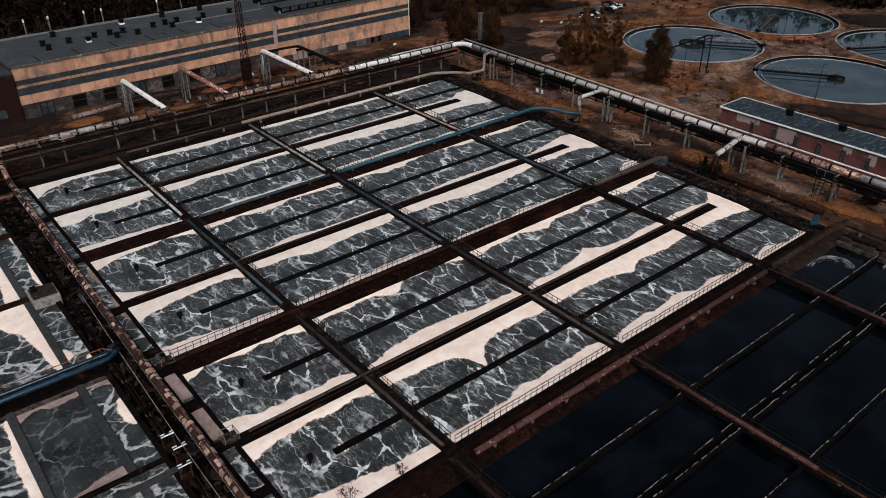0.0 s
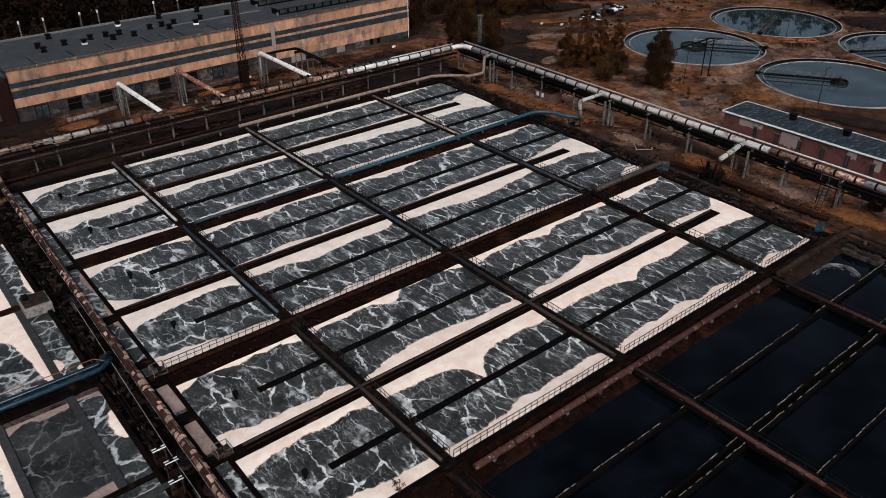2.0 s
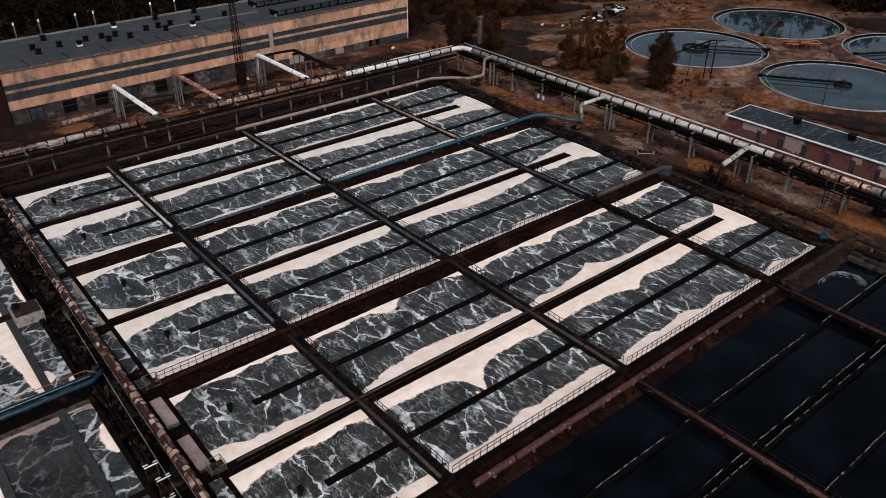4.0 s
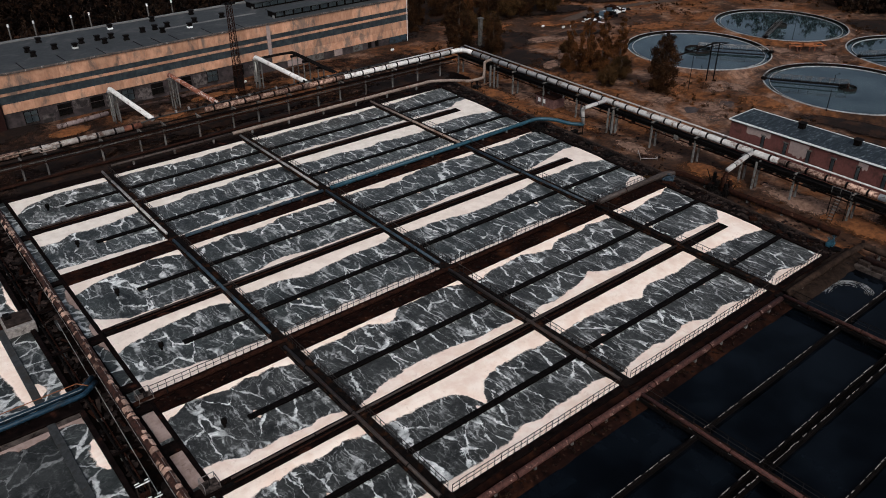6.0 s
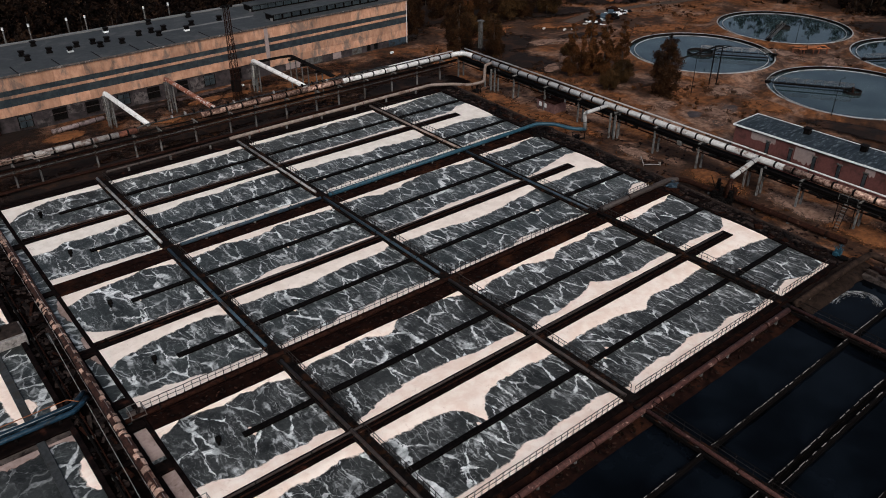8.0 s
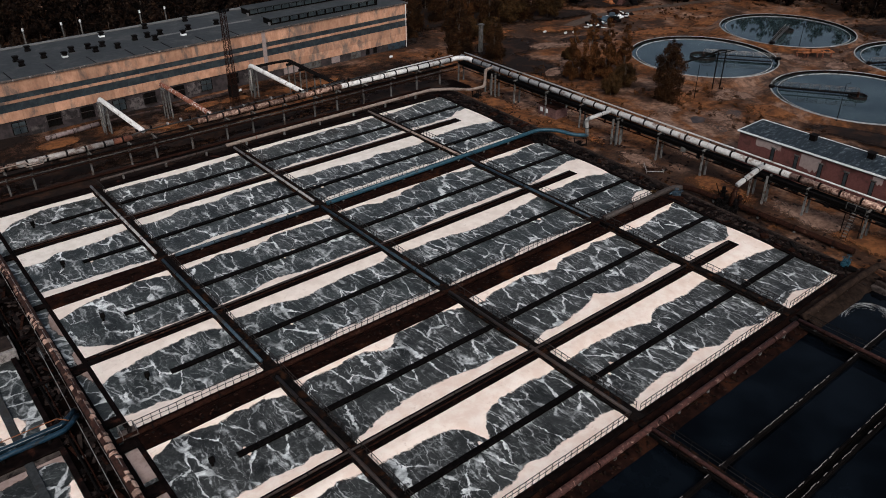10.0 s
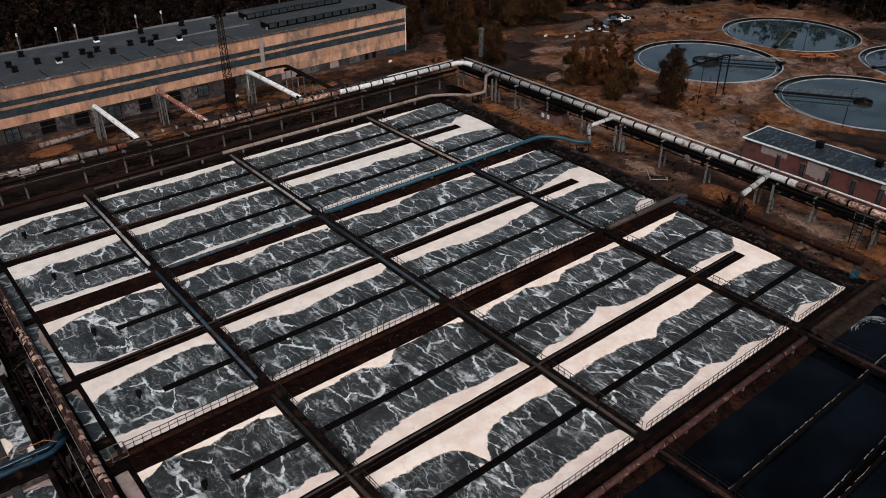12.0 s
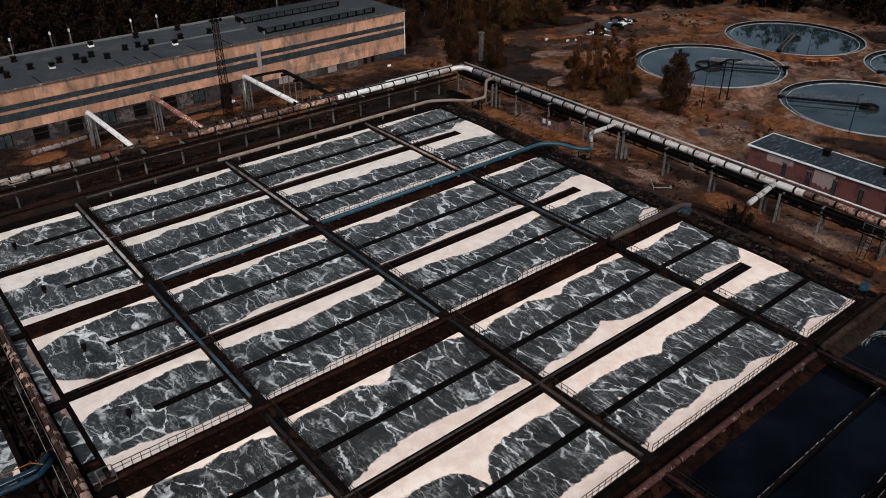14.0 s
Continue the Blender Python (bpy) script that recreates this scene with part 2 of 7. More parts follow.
def ground_material():
    m, nt, bsdf = nodes_of("autumn_ground")
    pos = place(nt)
    big = noise_tex(nt, pos, 0.028, 7.0, 0.62, 0.6)
    mid = noise_tex(nt, pos, 0.075, 9.0, 0.70, 0.8)
    fine = noise_tex(nt, pos, 0.7, 9.0, 0.70)
    tuft = noise_tex(nt, pos, 3.2, 6.0, 0.7)
    grass = mix(nt, ramp(nt, fine, 0.30, 0.70), (0.034, 0.0125, 0.0048), (0.195, 0.072, 0.022))
    grass = mix(nt, ramp(nt, tuft, 0.52, 0.75), grass, (0.028, 0.013, 0.006))
    dirt = mix(nt, ramp(nt, fine, 0.3, 0.72), (0.060, 0.028, 0.017), (0.29, 0.172, 0.115))
    dark = mix(nt, ramp(nt, fine, 0.3, 0.7), (0.008, 0.0045, 0.003), (0.040, 0.018, 0.009))
    c = mix(nt, ramp(nt, mid, 0.45, 0.60), grass, dirt)
    c = mix(nt, calc(nt, "MULTIPLY", ramp(nt, calc(nt, "ADD", calc(nt, "MULTIPLY", big, 0.55), calc(nt, "MULTIPLY", noise_tex(nt, pos, 0.10, 8.0, 0.72), 0.45)), 0.475, 0.56), 0.92), c, dark)
    link(nt, c, bsdf.inputs["Base Color"])
    bsdf.inputs["Roughness"].default_value = 0.95
    bsdf.inputs["Specular IOR Level"].default_value = 0.15
    relief(nt, bsdf, fine, 0.8, 0.15)
    return m


M_GROUND = ground_material()


def patch_material(name, a, b, dark):
    """Bare earth that frays out over the ground where the heap of it thins."""
    m, nt, bsdf = nodes_of(name)
    pos = place(nt)
    fine, wide = noise_tex(nt, pos, 1.1, 9.0, 0.7), noise_tex(nt, pos, 0.22, 7.0, 0.66, 0.5)
    c = mix(nt, ramp(nt, fine, 0.3, 0.7), a, b)
    link(nt, mix(nt, ramp(nt, wide, 0.5, 0.66), c, dark), bsdf.inputs["Base Color"])
    bsdf.inputs["Roughness"].default_value = 0.95
    bsdf.inputs["Specular IOR Level"].default_value = 0.15
    split = nt.nodes.new("ShaderNodeSeparateXYZ")
    link(nt, pos, split.inputs[0])
    fray = calc(nt, "MULTIPLY", calc(nt, "SUBTRACT", noise_tex(nt, pos, 0.35, 8.0, 0.72, 0.5), 0.5), 0.9)
    link(nt, ramp(nt, calc(nt, "ADD", calc(nt, "ADD", split.outputs["Z"], 0.68), fray), 0.02, 0.34), bsdf.inputs["Alpha"])
    relief(nt, bsdf, fine, 0.6, 0.1)
    return m


M_BARE = patch_material("bare_tan_earth", (0.085, 0.044, 0.028), (0.26, 0.160, 0.112), (0.060, 0.028, 0.017))
M_ORANGEGRASS = patch_material("bright_rust_grass", (0.070, 0.025, 0.0085), (0.215, 0.082, 0.027), (0.038, 0.016, 0.0075))
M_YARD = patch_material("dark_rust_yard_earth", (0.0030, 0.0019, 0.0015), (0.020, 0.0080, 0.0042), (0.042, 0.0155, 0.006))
M_DARKGROUND = patch_material("dark_scrub_ground", (0.0035, 0.0022, 0.0017), (0.017, 0.0082, 0.005), (0.034, 0.0145, 0.007))
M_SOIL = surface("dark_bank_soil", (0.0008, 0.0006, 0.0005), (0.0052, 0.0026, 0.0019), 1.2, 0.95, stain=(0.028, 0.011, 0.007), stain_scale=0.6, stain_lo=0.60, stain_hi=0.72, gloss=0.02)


def boiling_water(name, vx, vy, amount=1.0, tint=(1.0, 1.0, 1.0), net=0.0):
    """Dark aerated liquor, laced with pale foam threads; vx and vy set the size of the cells along and across the lane."""
    m, nt, bsdf = nodes_of(name)
    flat = place(nt, (1, 1, 0))
    wob = nt.nodes.new("ShaderNodeTexNoise")
    wob.inputs["Scale"].default_value, wob.inputs["Detail"].default_value = 0.42, 6.0
    link(nt, flat, wob.inputs["Vector"])
    sub = nt.nodes.new("ShaderNodeVectorMath")
    sub.operation = "MULTIPLY_ADD"
    link(nt, wob.outputs["Color"], sub.inputs[0])
    sub.inputs[1].default_value = (1.7, 2.2, 0)
    link(nt, flat, sub.inputs[2])
    curl = nt.nodes.new("ShaderNodeTexNoise")
    curl.inputs["Scale"].default_value, curl.inputs["Detail"].default_value, curl.inputs["Roughness"].default_value = 1.6, 5.0, 0.7
    link(nt, flat, curl.inputs["Vector"])
    warp = nt.nodes.new("ShaderNodeVectorMath")
    warp.operation = "MULTIPLY_ADD"
    link(nt, curl.outputs["Color"], warp.inputs[0])
    warp.inputs[1].default_value = (0.6, 0.6, 0)
    link(nt, sub.outputs[0], warp.inputs[2])

    def threads(sx, sy, lo, hi):
        mp = nt.nodes.new("ShaderNodeMapping")
        mp.inputs["Scale"].default_value = (sx, sy, 1)
        link(nt, warp.outputs[0], mp.inputs["Vector"])
        v = nt.nodes.new("ShaderNodeTexVoronoi")
        v.feature = "DISTANCE_TO_EDGE"
        v.inputs["Scale"].default_value = 1.0
        link(nt, mp.outputs[0], v.inputs["Vector"])
        width = calc(nt, "ADD", calc(nt, "MULTIPLY", ramp(nt, noise_tex(nt, flat, 0.45, 5.0, 0.65), 0.25, 0.80), hi - lo), lo)
        width = calc(nt, "MAXIMUM", width, 0.004)
        near = calc(nt, "SUBTRACT", 1.0, calc(nt, "DIVIDE", v.outputs["Distance"], width))
        return ramp(nt, near, 0.0, 0.6)

    def streaks(sx, sy, lo, hi):
        """Short curls drawn out across the lane."""
        mp = nt.nodes.new("ShaderNodeMapping")
        mp.inputs["Scale"].default_value = (sx, sy, 1)
        link(nt, sub.outputs[0], mp.inputs["Vector"])
        return ramp(nt, noise_tex(nt, mp.outputs[0], 1.0, 8.0, 0.74, 0.25), lo, hi)

    def ridges(sx, sy, width, detail):
        """Thin wandering filaments."""
        mp = nt.nodes.new("ShaderNodeMapping")
        mp.inputs["Scale"].default_value = (sx, sy, 1)
        link(nt, warp.outputs[0], mp.inputs["Vector"])
        off = calc(nt, "ABSOLUTE", calc(nt, "SUBTRACT", noise_tex(nt, mp.outputs[0], 1.0, detail, 0.55), 0.5))
        return calc(nt, "SUBTRACT", 1.0, ramp(nt, off, 0.0, width))

    frag = noise_tex(nt, flat, 1.7, 8.0, 0.72)
    area = ramp(nt, noise_tex(nt, flat, 0.13, 4.0, 0.6), 0.40, 0.62)
    gaps = ramp(nt, noise_tex(nt, flat, 0.24, 3.0, 0.5), 0.34, 0.58)
    torn = ramp(nt, frag, 0.32, 0.62)
    patchy = ramp(nt, noise_tex(nt, flat, 0.33, 4.0, 0.6), 0.38, 0.60)
    core = calc(nt, "MULTIPLY", threads(vx * 1.0, vy * 1.0, -0.035 + 0.06 * net, 0.115), calc(nt, "ADD", calc(nt, "MULTIPLY", torn, 0.7), 0.35))
    core = calc(nt, "MULTIPLY", core, calc(nt, "ADD", calc(nt, "MULTIPLY", gaps, 0.9 - net), 0.10 + net))
    skirt = calc(nt, "MULTIPLY", calc(nt, "MULTIPLY", threads(vx * 1.0, vy * 1.0, 0.05, 0.85), ramp(nt, frag, 0.40, 0.70)), 0.045)
    ribs = calc(nt, "MULTIPLY", calc(nt, "MULTIPLY", ridges(vx * 1.25, vy * 0.55, 0.028, 2.0), calc(nt, "MULTIPLY", patchy, torn)), 0.7)
    veil = calc(nt, "MULTIPLY", ridges(vx * 3.4, vy * 2.6, 0.030, 3.0), calc(nt, "MULTIPLY", patchy, ramp(nt, frag, 0.36, 0.60)))
    web = calc(nt, "MULTIPLY", threads(vx * 2.7, vy * 3.6, -0.03, 0.10), calc(nt, "MULTIPLY", area, torn))
    lacework = calc(nt, "MULTIPLY", calc(nt, "MAXIMUM", veil, web), 0.30 - 0.16 * net)
    curls = calc(nt, "MULTIPLY", calc(nt, "MULTIPLY", streaks(vx * 4.2, vy * 1.5, 0.48, 0.88), area), 0.05 - 0.03 * net)
    wash = calc(nt, "MULTIPLY", calc(nt, "MULTIPLY", streaks(vx * 1.1, vy * 0.7, 0.46, 0.82), area), 0.045)
    lace = calc(nt, "MAXIMUM", calc(nt, "MAXIMUM", core, skirt), calc(nt, "MAXIMUM", calc(nt, "MAXIMUM", ribs, lacework), curls))
    speck = calc(nt, "MULTIPLY", ramp(nt, noise_tex(nt, flat, 6.0, 4.0, 0.75), 0.55, 0.80), 0.06)
    cover = calc(nt, "MINIMUM", calc(nt, "MULTIPLY", calc(nt, "ADD", calc(nt, "ADD", lace, wash), speck), amount), 1.0)
    base = mix(nt, ramp(nt, noise_tex(nt, flat, 0.2, 6.0, 0.65), 0.35, 0.68), tuple(u * v for u, v in zip((0.0095, 0.0096, 0.0088), tint)), tuple(u * v for u, v in zip((0.0330, 0.0335, 0.0310), tint)))
    link(nt, mix(nt, cover, base, (0.84, 0.835, 0.80)), bsdf.inputs["Base Color"])
    link(nt, calc(nt, "ADD", calc(nt, "MULTIPLY", cover, 0.5), 0.32), bsdf.inputs["Roughness"])
    bsdf.inputs["IOR"].default_value = 1.33
    bsdf.inputs["Specular IOR Level"].default_value = 0.3
    relief(nt, bsdf, calc(nt, "ADD", frag, calc(nt, "MULTIPLY", core, 0.6)), 0.5, 0.12)
    return m


M_BOIL = boiling_water("aerated_water", 0.40, 0.16)
M_BOILNORTH = boiling_water("teal_aerated_water", 0.40, 0.17, 1.0, (0.95, 1.06, 1.08))
M_BOILWEST = boiling_water("aerated_water_crosswise", 0.25, 0.36, 0.7, (0.95, 1.04, 1.04), 0.6)
M_CALM = boiling_water("calm_dark_water", 0.22, 0.24, 0.22)


def foam_material(name, a, b, dirt):
    """Foam that frays to lace where it thins out at its edge."""
    m, nt, bsdf = nodes_of(name)
    pos = place(nt)
    n1, n2 = noise_tex(nt, pos, 0.45, 7.0, 0.66), noise_tex(nt, pos, 4.0, 6.0, 0.7)
    c = mix(nt, ramp(nt, n1, 0.35, 0.66), a, b)
    c = mix(nt, ramp(nt, noise_tex(nt, pos, 1.1, 7.0, 0.7, 0.8), 0.56, 0.72), c, tuple(0.6 * u + 0.4 * v for u, v in zip(b, dirt)))
    c = mix(nt, ramp(nt, n2, 0.62, 0.80), c, dirt)
    link(nt, c, bsdf.inputs["Base Color"])
    bsdf.inputs["Roughness"].default_value = 0.9
    split = nt.nodes.new("ShaderNodeSeparateXYZ")
    link(nt, pos, split.inputs[0])
    thick = calc(nt, "ADD", split.outputs["Z"], 0.22)
    fray = calc(nt, "MULTIPLY", calc(nt, "SUBTRACT", noise_tex(nt, pos, 1.6, 5.0, 0.6, 0.3), 0.5), 0.075)
    link(nt, ramp(nt, calc(nt, "ADD", thick, fray), 0.012, 0.042), bsdf.inputs["Alpha"])
    relief(nt, bsdf, n2, 0.35, 0.04)
    return m


M_FOAM = foam_material("thick_cream_foam", (0.96, 0.80, 0.675), (0.85, 0.645, 0.515), (0.54, 0.37, 0.27))
# Foam dims northward: partly its own tone, partly distance haze in the colour.
M_FOAMMID = foam_material("cream_foam", (0.85, 0.715, 0.61), (0.74, 0.60, 0.50), (0.48, 0.36, 0.28))
M_FOAMPALE = foam_material("greyish_white_foam", (0.80, 0.70, 0.61), (0.68, 0.58, 0.49), (0.44, 0.36, 0.30))
M_FOAMDIRTY = foam_material("dirty_pinkish_foam", (0.33, 0.24, 0.205), (0.19, 0.125, 0.10), (0.06, 0.034, 0.026))


def debris_material(name, a, b):
    m, nt, bsdf = nodes_of(name)
    g = nt.nodes.new("ShaderNodeNewGeometry")
    n = noise_tex(nt, place(nt), 3.0, 5.0, 0.7)
    link(nt, mix(nt, calc(nt, "MULTIPLY", calc(nt, "POWER", g.outputs["Random Per Island"], 2.5), ramp(nt, n, 0.25, 0.7)), a, b), bsdf.inputs["Base Color"])
    bsdf.inputs["Roughness"].default_value = 0.9
    bsdf.inputs["Specular IOR Level"].default_value = 0.1
    return m


M_DEBRIS = debris_material("dark_rusty_debris", (0.0055, 0.0034, 0.0027), (0.070, 0.046, 0.038))
M_DEBRISRED = debris_material("rust_red_debris", (0.0055, 0.0027, 0.0019), (0.056, 0.023, 0.014))


def still_water(name, a, b, rough, wave, gloss=0.5):
    m, nt, bsdf = nodes_of(name)
    pos = place(nt, (1, 1, 0))
    n = noise_tex(nt, pos, 0.15, 5.0)
    link(nt, mix(nt, ramp(nt, n, 0.35, 0.7), a, b), bsdf.inputs["Base Color"])
    bsdf.inputs["Roughness"].default_value = rough
    bsdf.inputs["IOR"].default_value = 1.33
    bsdf.inputs["Specular IOR Level"].default_value = gloss
    relief(nt, bsdf, noise_tex(nt, pos, 1.3, 4.0), wave, 0.02)
    return m


# Bay water: the lighter bluish clouds are sky reflections painted into the base.
M_DARKWATER = still_water("black_still_water", (0.0004, 0.0007, 0.0012), (0.0032, 0.0046, 0.0068), 0.08, 0.05, 0.16)
M_CLEARWATER = still_water("blue_grey_settled_water", (0.010, 0.018, 0.019), (0.042, 0.059, 0.060), 0.05, 0.03, 0.5)
# The far woods' shade is put into these darkened leaf colours.
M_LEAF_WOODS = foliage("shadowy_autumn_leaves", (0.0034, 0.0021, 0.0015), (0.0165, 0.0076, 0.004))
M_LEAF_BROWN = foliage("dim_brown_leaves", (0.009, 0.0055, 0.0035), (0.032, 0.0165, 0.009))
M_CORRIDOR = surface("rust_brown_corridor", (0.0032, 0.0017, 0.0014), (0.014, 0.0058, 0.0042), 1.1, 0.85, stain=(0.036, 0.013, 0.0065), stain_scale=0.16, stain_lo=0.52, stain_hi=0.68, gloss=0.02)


# ---- mesh helpers ----
BASE = {}


def mesh_from(bm, name, material, smooth=False):
    me = bpy.data.meshes.new(name)
    bm.to_mesh(me)
    bm.free()
    me.materials.append(material)
    if smooth:
        me.polygons.foreach_set("use_smooth", [True] * len(me.polygons))
    return me


def thing(name, base, label, category, group="", kind=""):
    ob = new(name)
    ob.location = base
    ob.empty_display_size = 0.3
    BASE[ob] = Vector(base)
    return tagged(ob, label, category, group, kind)


def hang(ob, parent):
    """Parents an object whose mesh is in world places."""
    ob.parent = parent
    if parent in BASE:
        ob.matrix_parent_inverse = Matrix.Translation(-BASE[parent])
    return ob


def part(name, bm, material, parent, label="", smooth=False):
    ob = hang(new(name, mesh_from(bm, name, material, smooth)), parent)
    return tagged(ob, label)


def piece(name, me, parent, at, turn=0.0, scale=(1, 1, 1)):
    ob = hang(new(name, me), parent)
    ob.location, ob.rotation_euler, ob.scale = at, (0, 0, turn), scale
    return ob


def solid(name, bm, material, label, category, kind="", group="", smooth=False):
    return tagged(new(name, mesh_from(bm, name, material, smooth)), label, category, group, kind)


def box(bm, x0, x1, y0, y1, z0, z1, bevel=0.0):
    b = bmesh.new() if bevel else bm
    vs = [b.verts.new((x, y, z)) for z in (z0, z1) for y in (y0, y1) for x in (x0, x1)]
    for f in ((0, 2, 3, 1), (4, 5, 7, 6), (0, 1, 5, 4), (2, 6, 7, 3), (0, 4, 6, 2), (1, 3, 7, 5)):
        b.faces.new([vs[i] for i in f])
    if bevel:
        bmesh.ops.bevel(b, geom=b.edges[:], offset=bevel, segments=1, affect="EDGES")
        me = bpy.data.meshes.new("tmp")
        b.to_mesh(me)
        b.free()
        bm.from_mesh(me)
        bpy.data.meshes.remove(me)
    return bm


def boxed(*a, bevel=0.0):
    return box(bmesh.new(), *a, bevel=bevel)


def tube(bm, pts, r, seg=10, caps=True):
    """A round bar or pipe along a broken line, mitred at its corners."""
    pts = [Vector(p) for p in pts]
    rings, last = [], None
    for i, p in enumerate(pts):
        d0 = (p - pts[i - 1]).normalized() if i else None
        d1 = (pts[i + 1] - p).normalized() if i + 1 < len(pts) else None
        d = (d0 + d1).normalized() if d0 and d1 else (d1 or d0)
        if last is None:
            u = d.cross(Vector((0, 0, 1)))
            u = u.normalized() if u.length > 1e-3 else Vector((1, 0, 0))
        else:
            u = (last - d * last.dot(d)).normalized()
        last = u
        v = d.cross(u)
        grow = 1.0 / max(0.5, math.sqrt((1 + d0.dot(d1)) / 2)) if d0 and d1 else 1.0
        rad = r[i] if isinstance(r, (list, tuple)) else r
        out = (d0 - d1).normalized() if d0 and d1 and (d0 - d1).length > 1e-3 else None
        ring = []
        for k in range(seg):
            a = 2 * math.pi * k / seg
            o = (u * math.cos(a) + v * math.sin(a)) * rad
            if out:
                o += out * o.dot(out) * (grow - 1)
            ring.append(bm.verts.new(p + o))
        rings.append(ring)
    for a, b in zip(rings, rings[1:]):
        for k in range(seg):
            bm.faces.new((a[k], a[(k + 1) % seg], b[(k + 1) % seg], b[k]))
    if caps:
        bm.faces.new(rings[0][::-1])
        bm.faces.new(rings[-1])
    return bm


def tubed(pts, r, seg=10):
    return tube(bmesh.new(), pts, r, seg)


def bend(pts, cut=0.5, n=3):
    """Rounds the corners of a broken line."""
    pts = [Vector(p) for p in pts]
    out = [pts[0]]
    for a, b, c in zip(pts, pts[1:], pts[2:]):
        p, q = b + (a - b).normalized() * cut, b + (c - b).normalized() * cut
        for i in range(n + 1):
            t = i / n
            out.append(p * (1 - t) ** 2 + b * 2 * t * (1 - t) + q * t * t)
    return out + [pts[-1]]


def ragged_bar(bm, p, q, w, z0, z1, step=1.5, wear=0.035):
    """A long wall from p to q on the plan, w wide, its upper edges chipped and uneven."""
    p, q = Vector((*p, 0)), Vector((*q, 0))
    d = (q - p).normalized()
    s = Vector((-d.y, d.x, 0))
    n = max(1, int((q - p).length / step))
    rows = []
    for i in range(n + 1):
        c = p.lerp(q, i / n)
        j = [random.uniform(-wear, wear) for _ in range(4)]
        rows.append([bm.verts.new((*(c + s * o).xy, z)) for o, z in (
            (-w / 2, z0), (-w / 2 + j[0] * 0.5, z1 - 0.06 + j[1] * 0.5), (-w / 2 + 0.06 + j[0], z1 + j[2] * 0.5),
            (w / 2 - 0.06 + j[1], z1 + j[3] * 0.5), (w / 2 + j[3] * 0.5, z1 - 0.06), (w / 2, z0))])
    for a, b in zip(rows, rows[1:]):
        for k in range(5):
            bm.faces.new((a[k], b[k], b[k + 1], a[k + 1]))
    bm.faces.new(rows[0])
    bm.faces.new(rows[-1][::-1])
    return bm


def sheet(name, x0, x1, y0, y1, z, material, label, category, nx=2, ny=2, skew=0.0):
    bm = bmesh.new()
    g = [[bm.verts.new((x0 + (x1 - x0) * i / nx + (skew * (y0 + (y1 - y0) * j / ny) * (i / nx)), y0 + (y1 - y0) * j / ny, z)) for i in range(nx + 1)] for j in range(ny + 1)]
    for j in range(ny):
        for i in range(nx):
            bm.faces.new((g[j][i], g[j][i + 1], g[j + 1][i + 1], g[j + 1][i]))
    return solid(name, bm, material, label, category, "structure")


# ---- levels and lines of the plan (metres; the tank walls' tops are at height 0) ----
GROUND, WATER = -0.8, -0.22
ROWS_Y = (-30.6, 0.8, 32.2)          # the railed south edge of each of the three basins
NORTH_EDGE = (-2.9, 28.8, 60.0)      # the north edge of the water in each
MIDDLE = (-16.3, 15.3, 47.25)         # the double wall between a basin's two lanes
BAFFLES = ((-23.9, -9.3), (7.4, 22.1), (38.4, 53.2))
BRIDGES_X = (-25.9, 0.0, 30.0)
WEST = -41.8


def east(y):
    return 44.9 + 0.045 * y


def curb(y):
    return 48.9 + 0.055 * y


def rack_x(y):
    return 57.9 + 0.022 * y


# ---- ground ----
def build_ground():
    xs = [-900, -500, -300, -200, -140, -100, -84, -80.01, -80] + [x for x in range(-76, 48, 4)] + [47.3, 47.31] + [x for x in range(50, 260, 5)] + [300, 400, 600, 900]
    ys = [-900, -500, -300, -200, -140, -100, -90.01, -90] + [y for y in range(-86, 61, 4)] + [61.7, 61.71] + [y for y in range(64, 260, 5)] + [300, 400, 600, 900]
    bm = bmesh.new()
    g = []
    for y in ys:
        row = []
        for x in xs:
            inside = -80 <= x <= 47.3 and -90 <= y <= 61.7
            z = GROUND + 0.18 * noise.noise((x * 0.06, y * 0.06, 3.1)) + 0.10 * noise.noise((x * 0.2, y * 0.2, 7.7))
            if max(abs(x), abs(y)) > 240:
                z += 4.0 * noise.noise((x * 0.004, y * 0.004, 1.3))
            row.append(bm.verts.new((x, y, -3.0 if inside else z)))
        g.append(row)
    for a, b in zip(g, g[1:]):
        for i in range(len(xs) - 1):
            bm.faces.new((a[i], a[i + 1], b[i + 1], b[i]))
    solid("ground", bm, M_GROUND, "rust-brown autumn grass and bare trodden dirt", "ground", "structure", smooth=True)


build_ground()


# ---- the three aeration basins ----
def wall_run(name, p, q, w, z0, z1, material, label, category="tank wall"):
    return solid(name, ragged_bar(bmesh.new(), p, q, w, z0, z1), material, label, category, "structure")


WALL_LABEL = "near-black concrete tank wall with a worn top"
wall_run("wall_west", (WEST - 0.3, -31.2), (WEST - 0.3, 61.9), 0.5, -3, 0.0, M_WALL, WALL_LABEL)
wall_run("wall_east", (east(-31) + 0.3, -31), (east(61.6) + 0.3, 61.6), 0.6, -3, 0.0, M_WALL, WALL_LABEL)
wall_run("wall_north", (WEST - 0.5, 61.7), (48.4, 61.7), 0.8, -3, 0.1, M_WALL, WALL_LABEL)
wall_run("inner_ledge", (WEST - 0.05, 60.65), (46.6, 60.65), 1.3, -3, -0.04, M_WALL, "near-black ledge inside the north tank wall", "ledge")
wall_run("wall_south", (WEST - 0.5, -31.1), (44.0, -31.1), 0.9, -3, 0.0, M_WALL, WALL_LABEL)

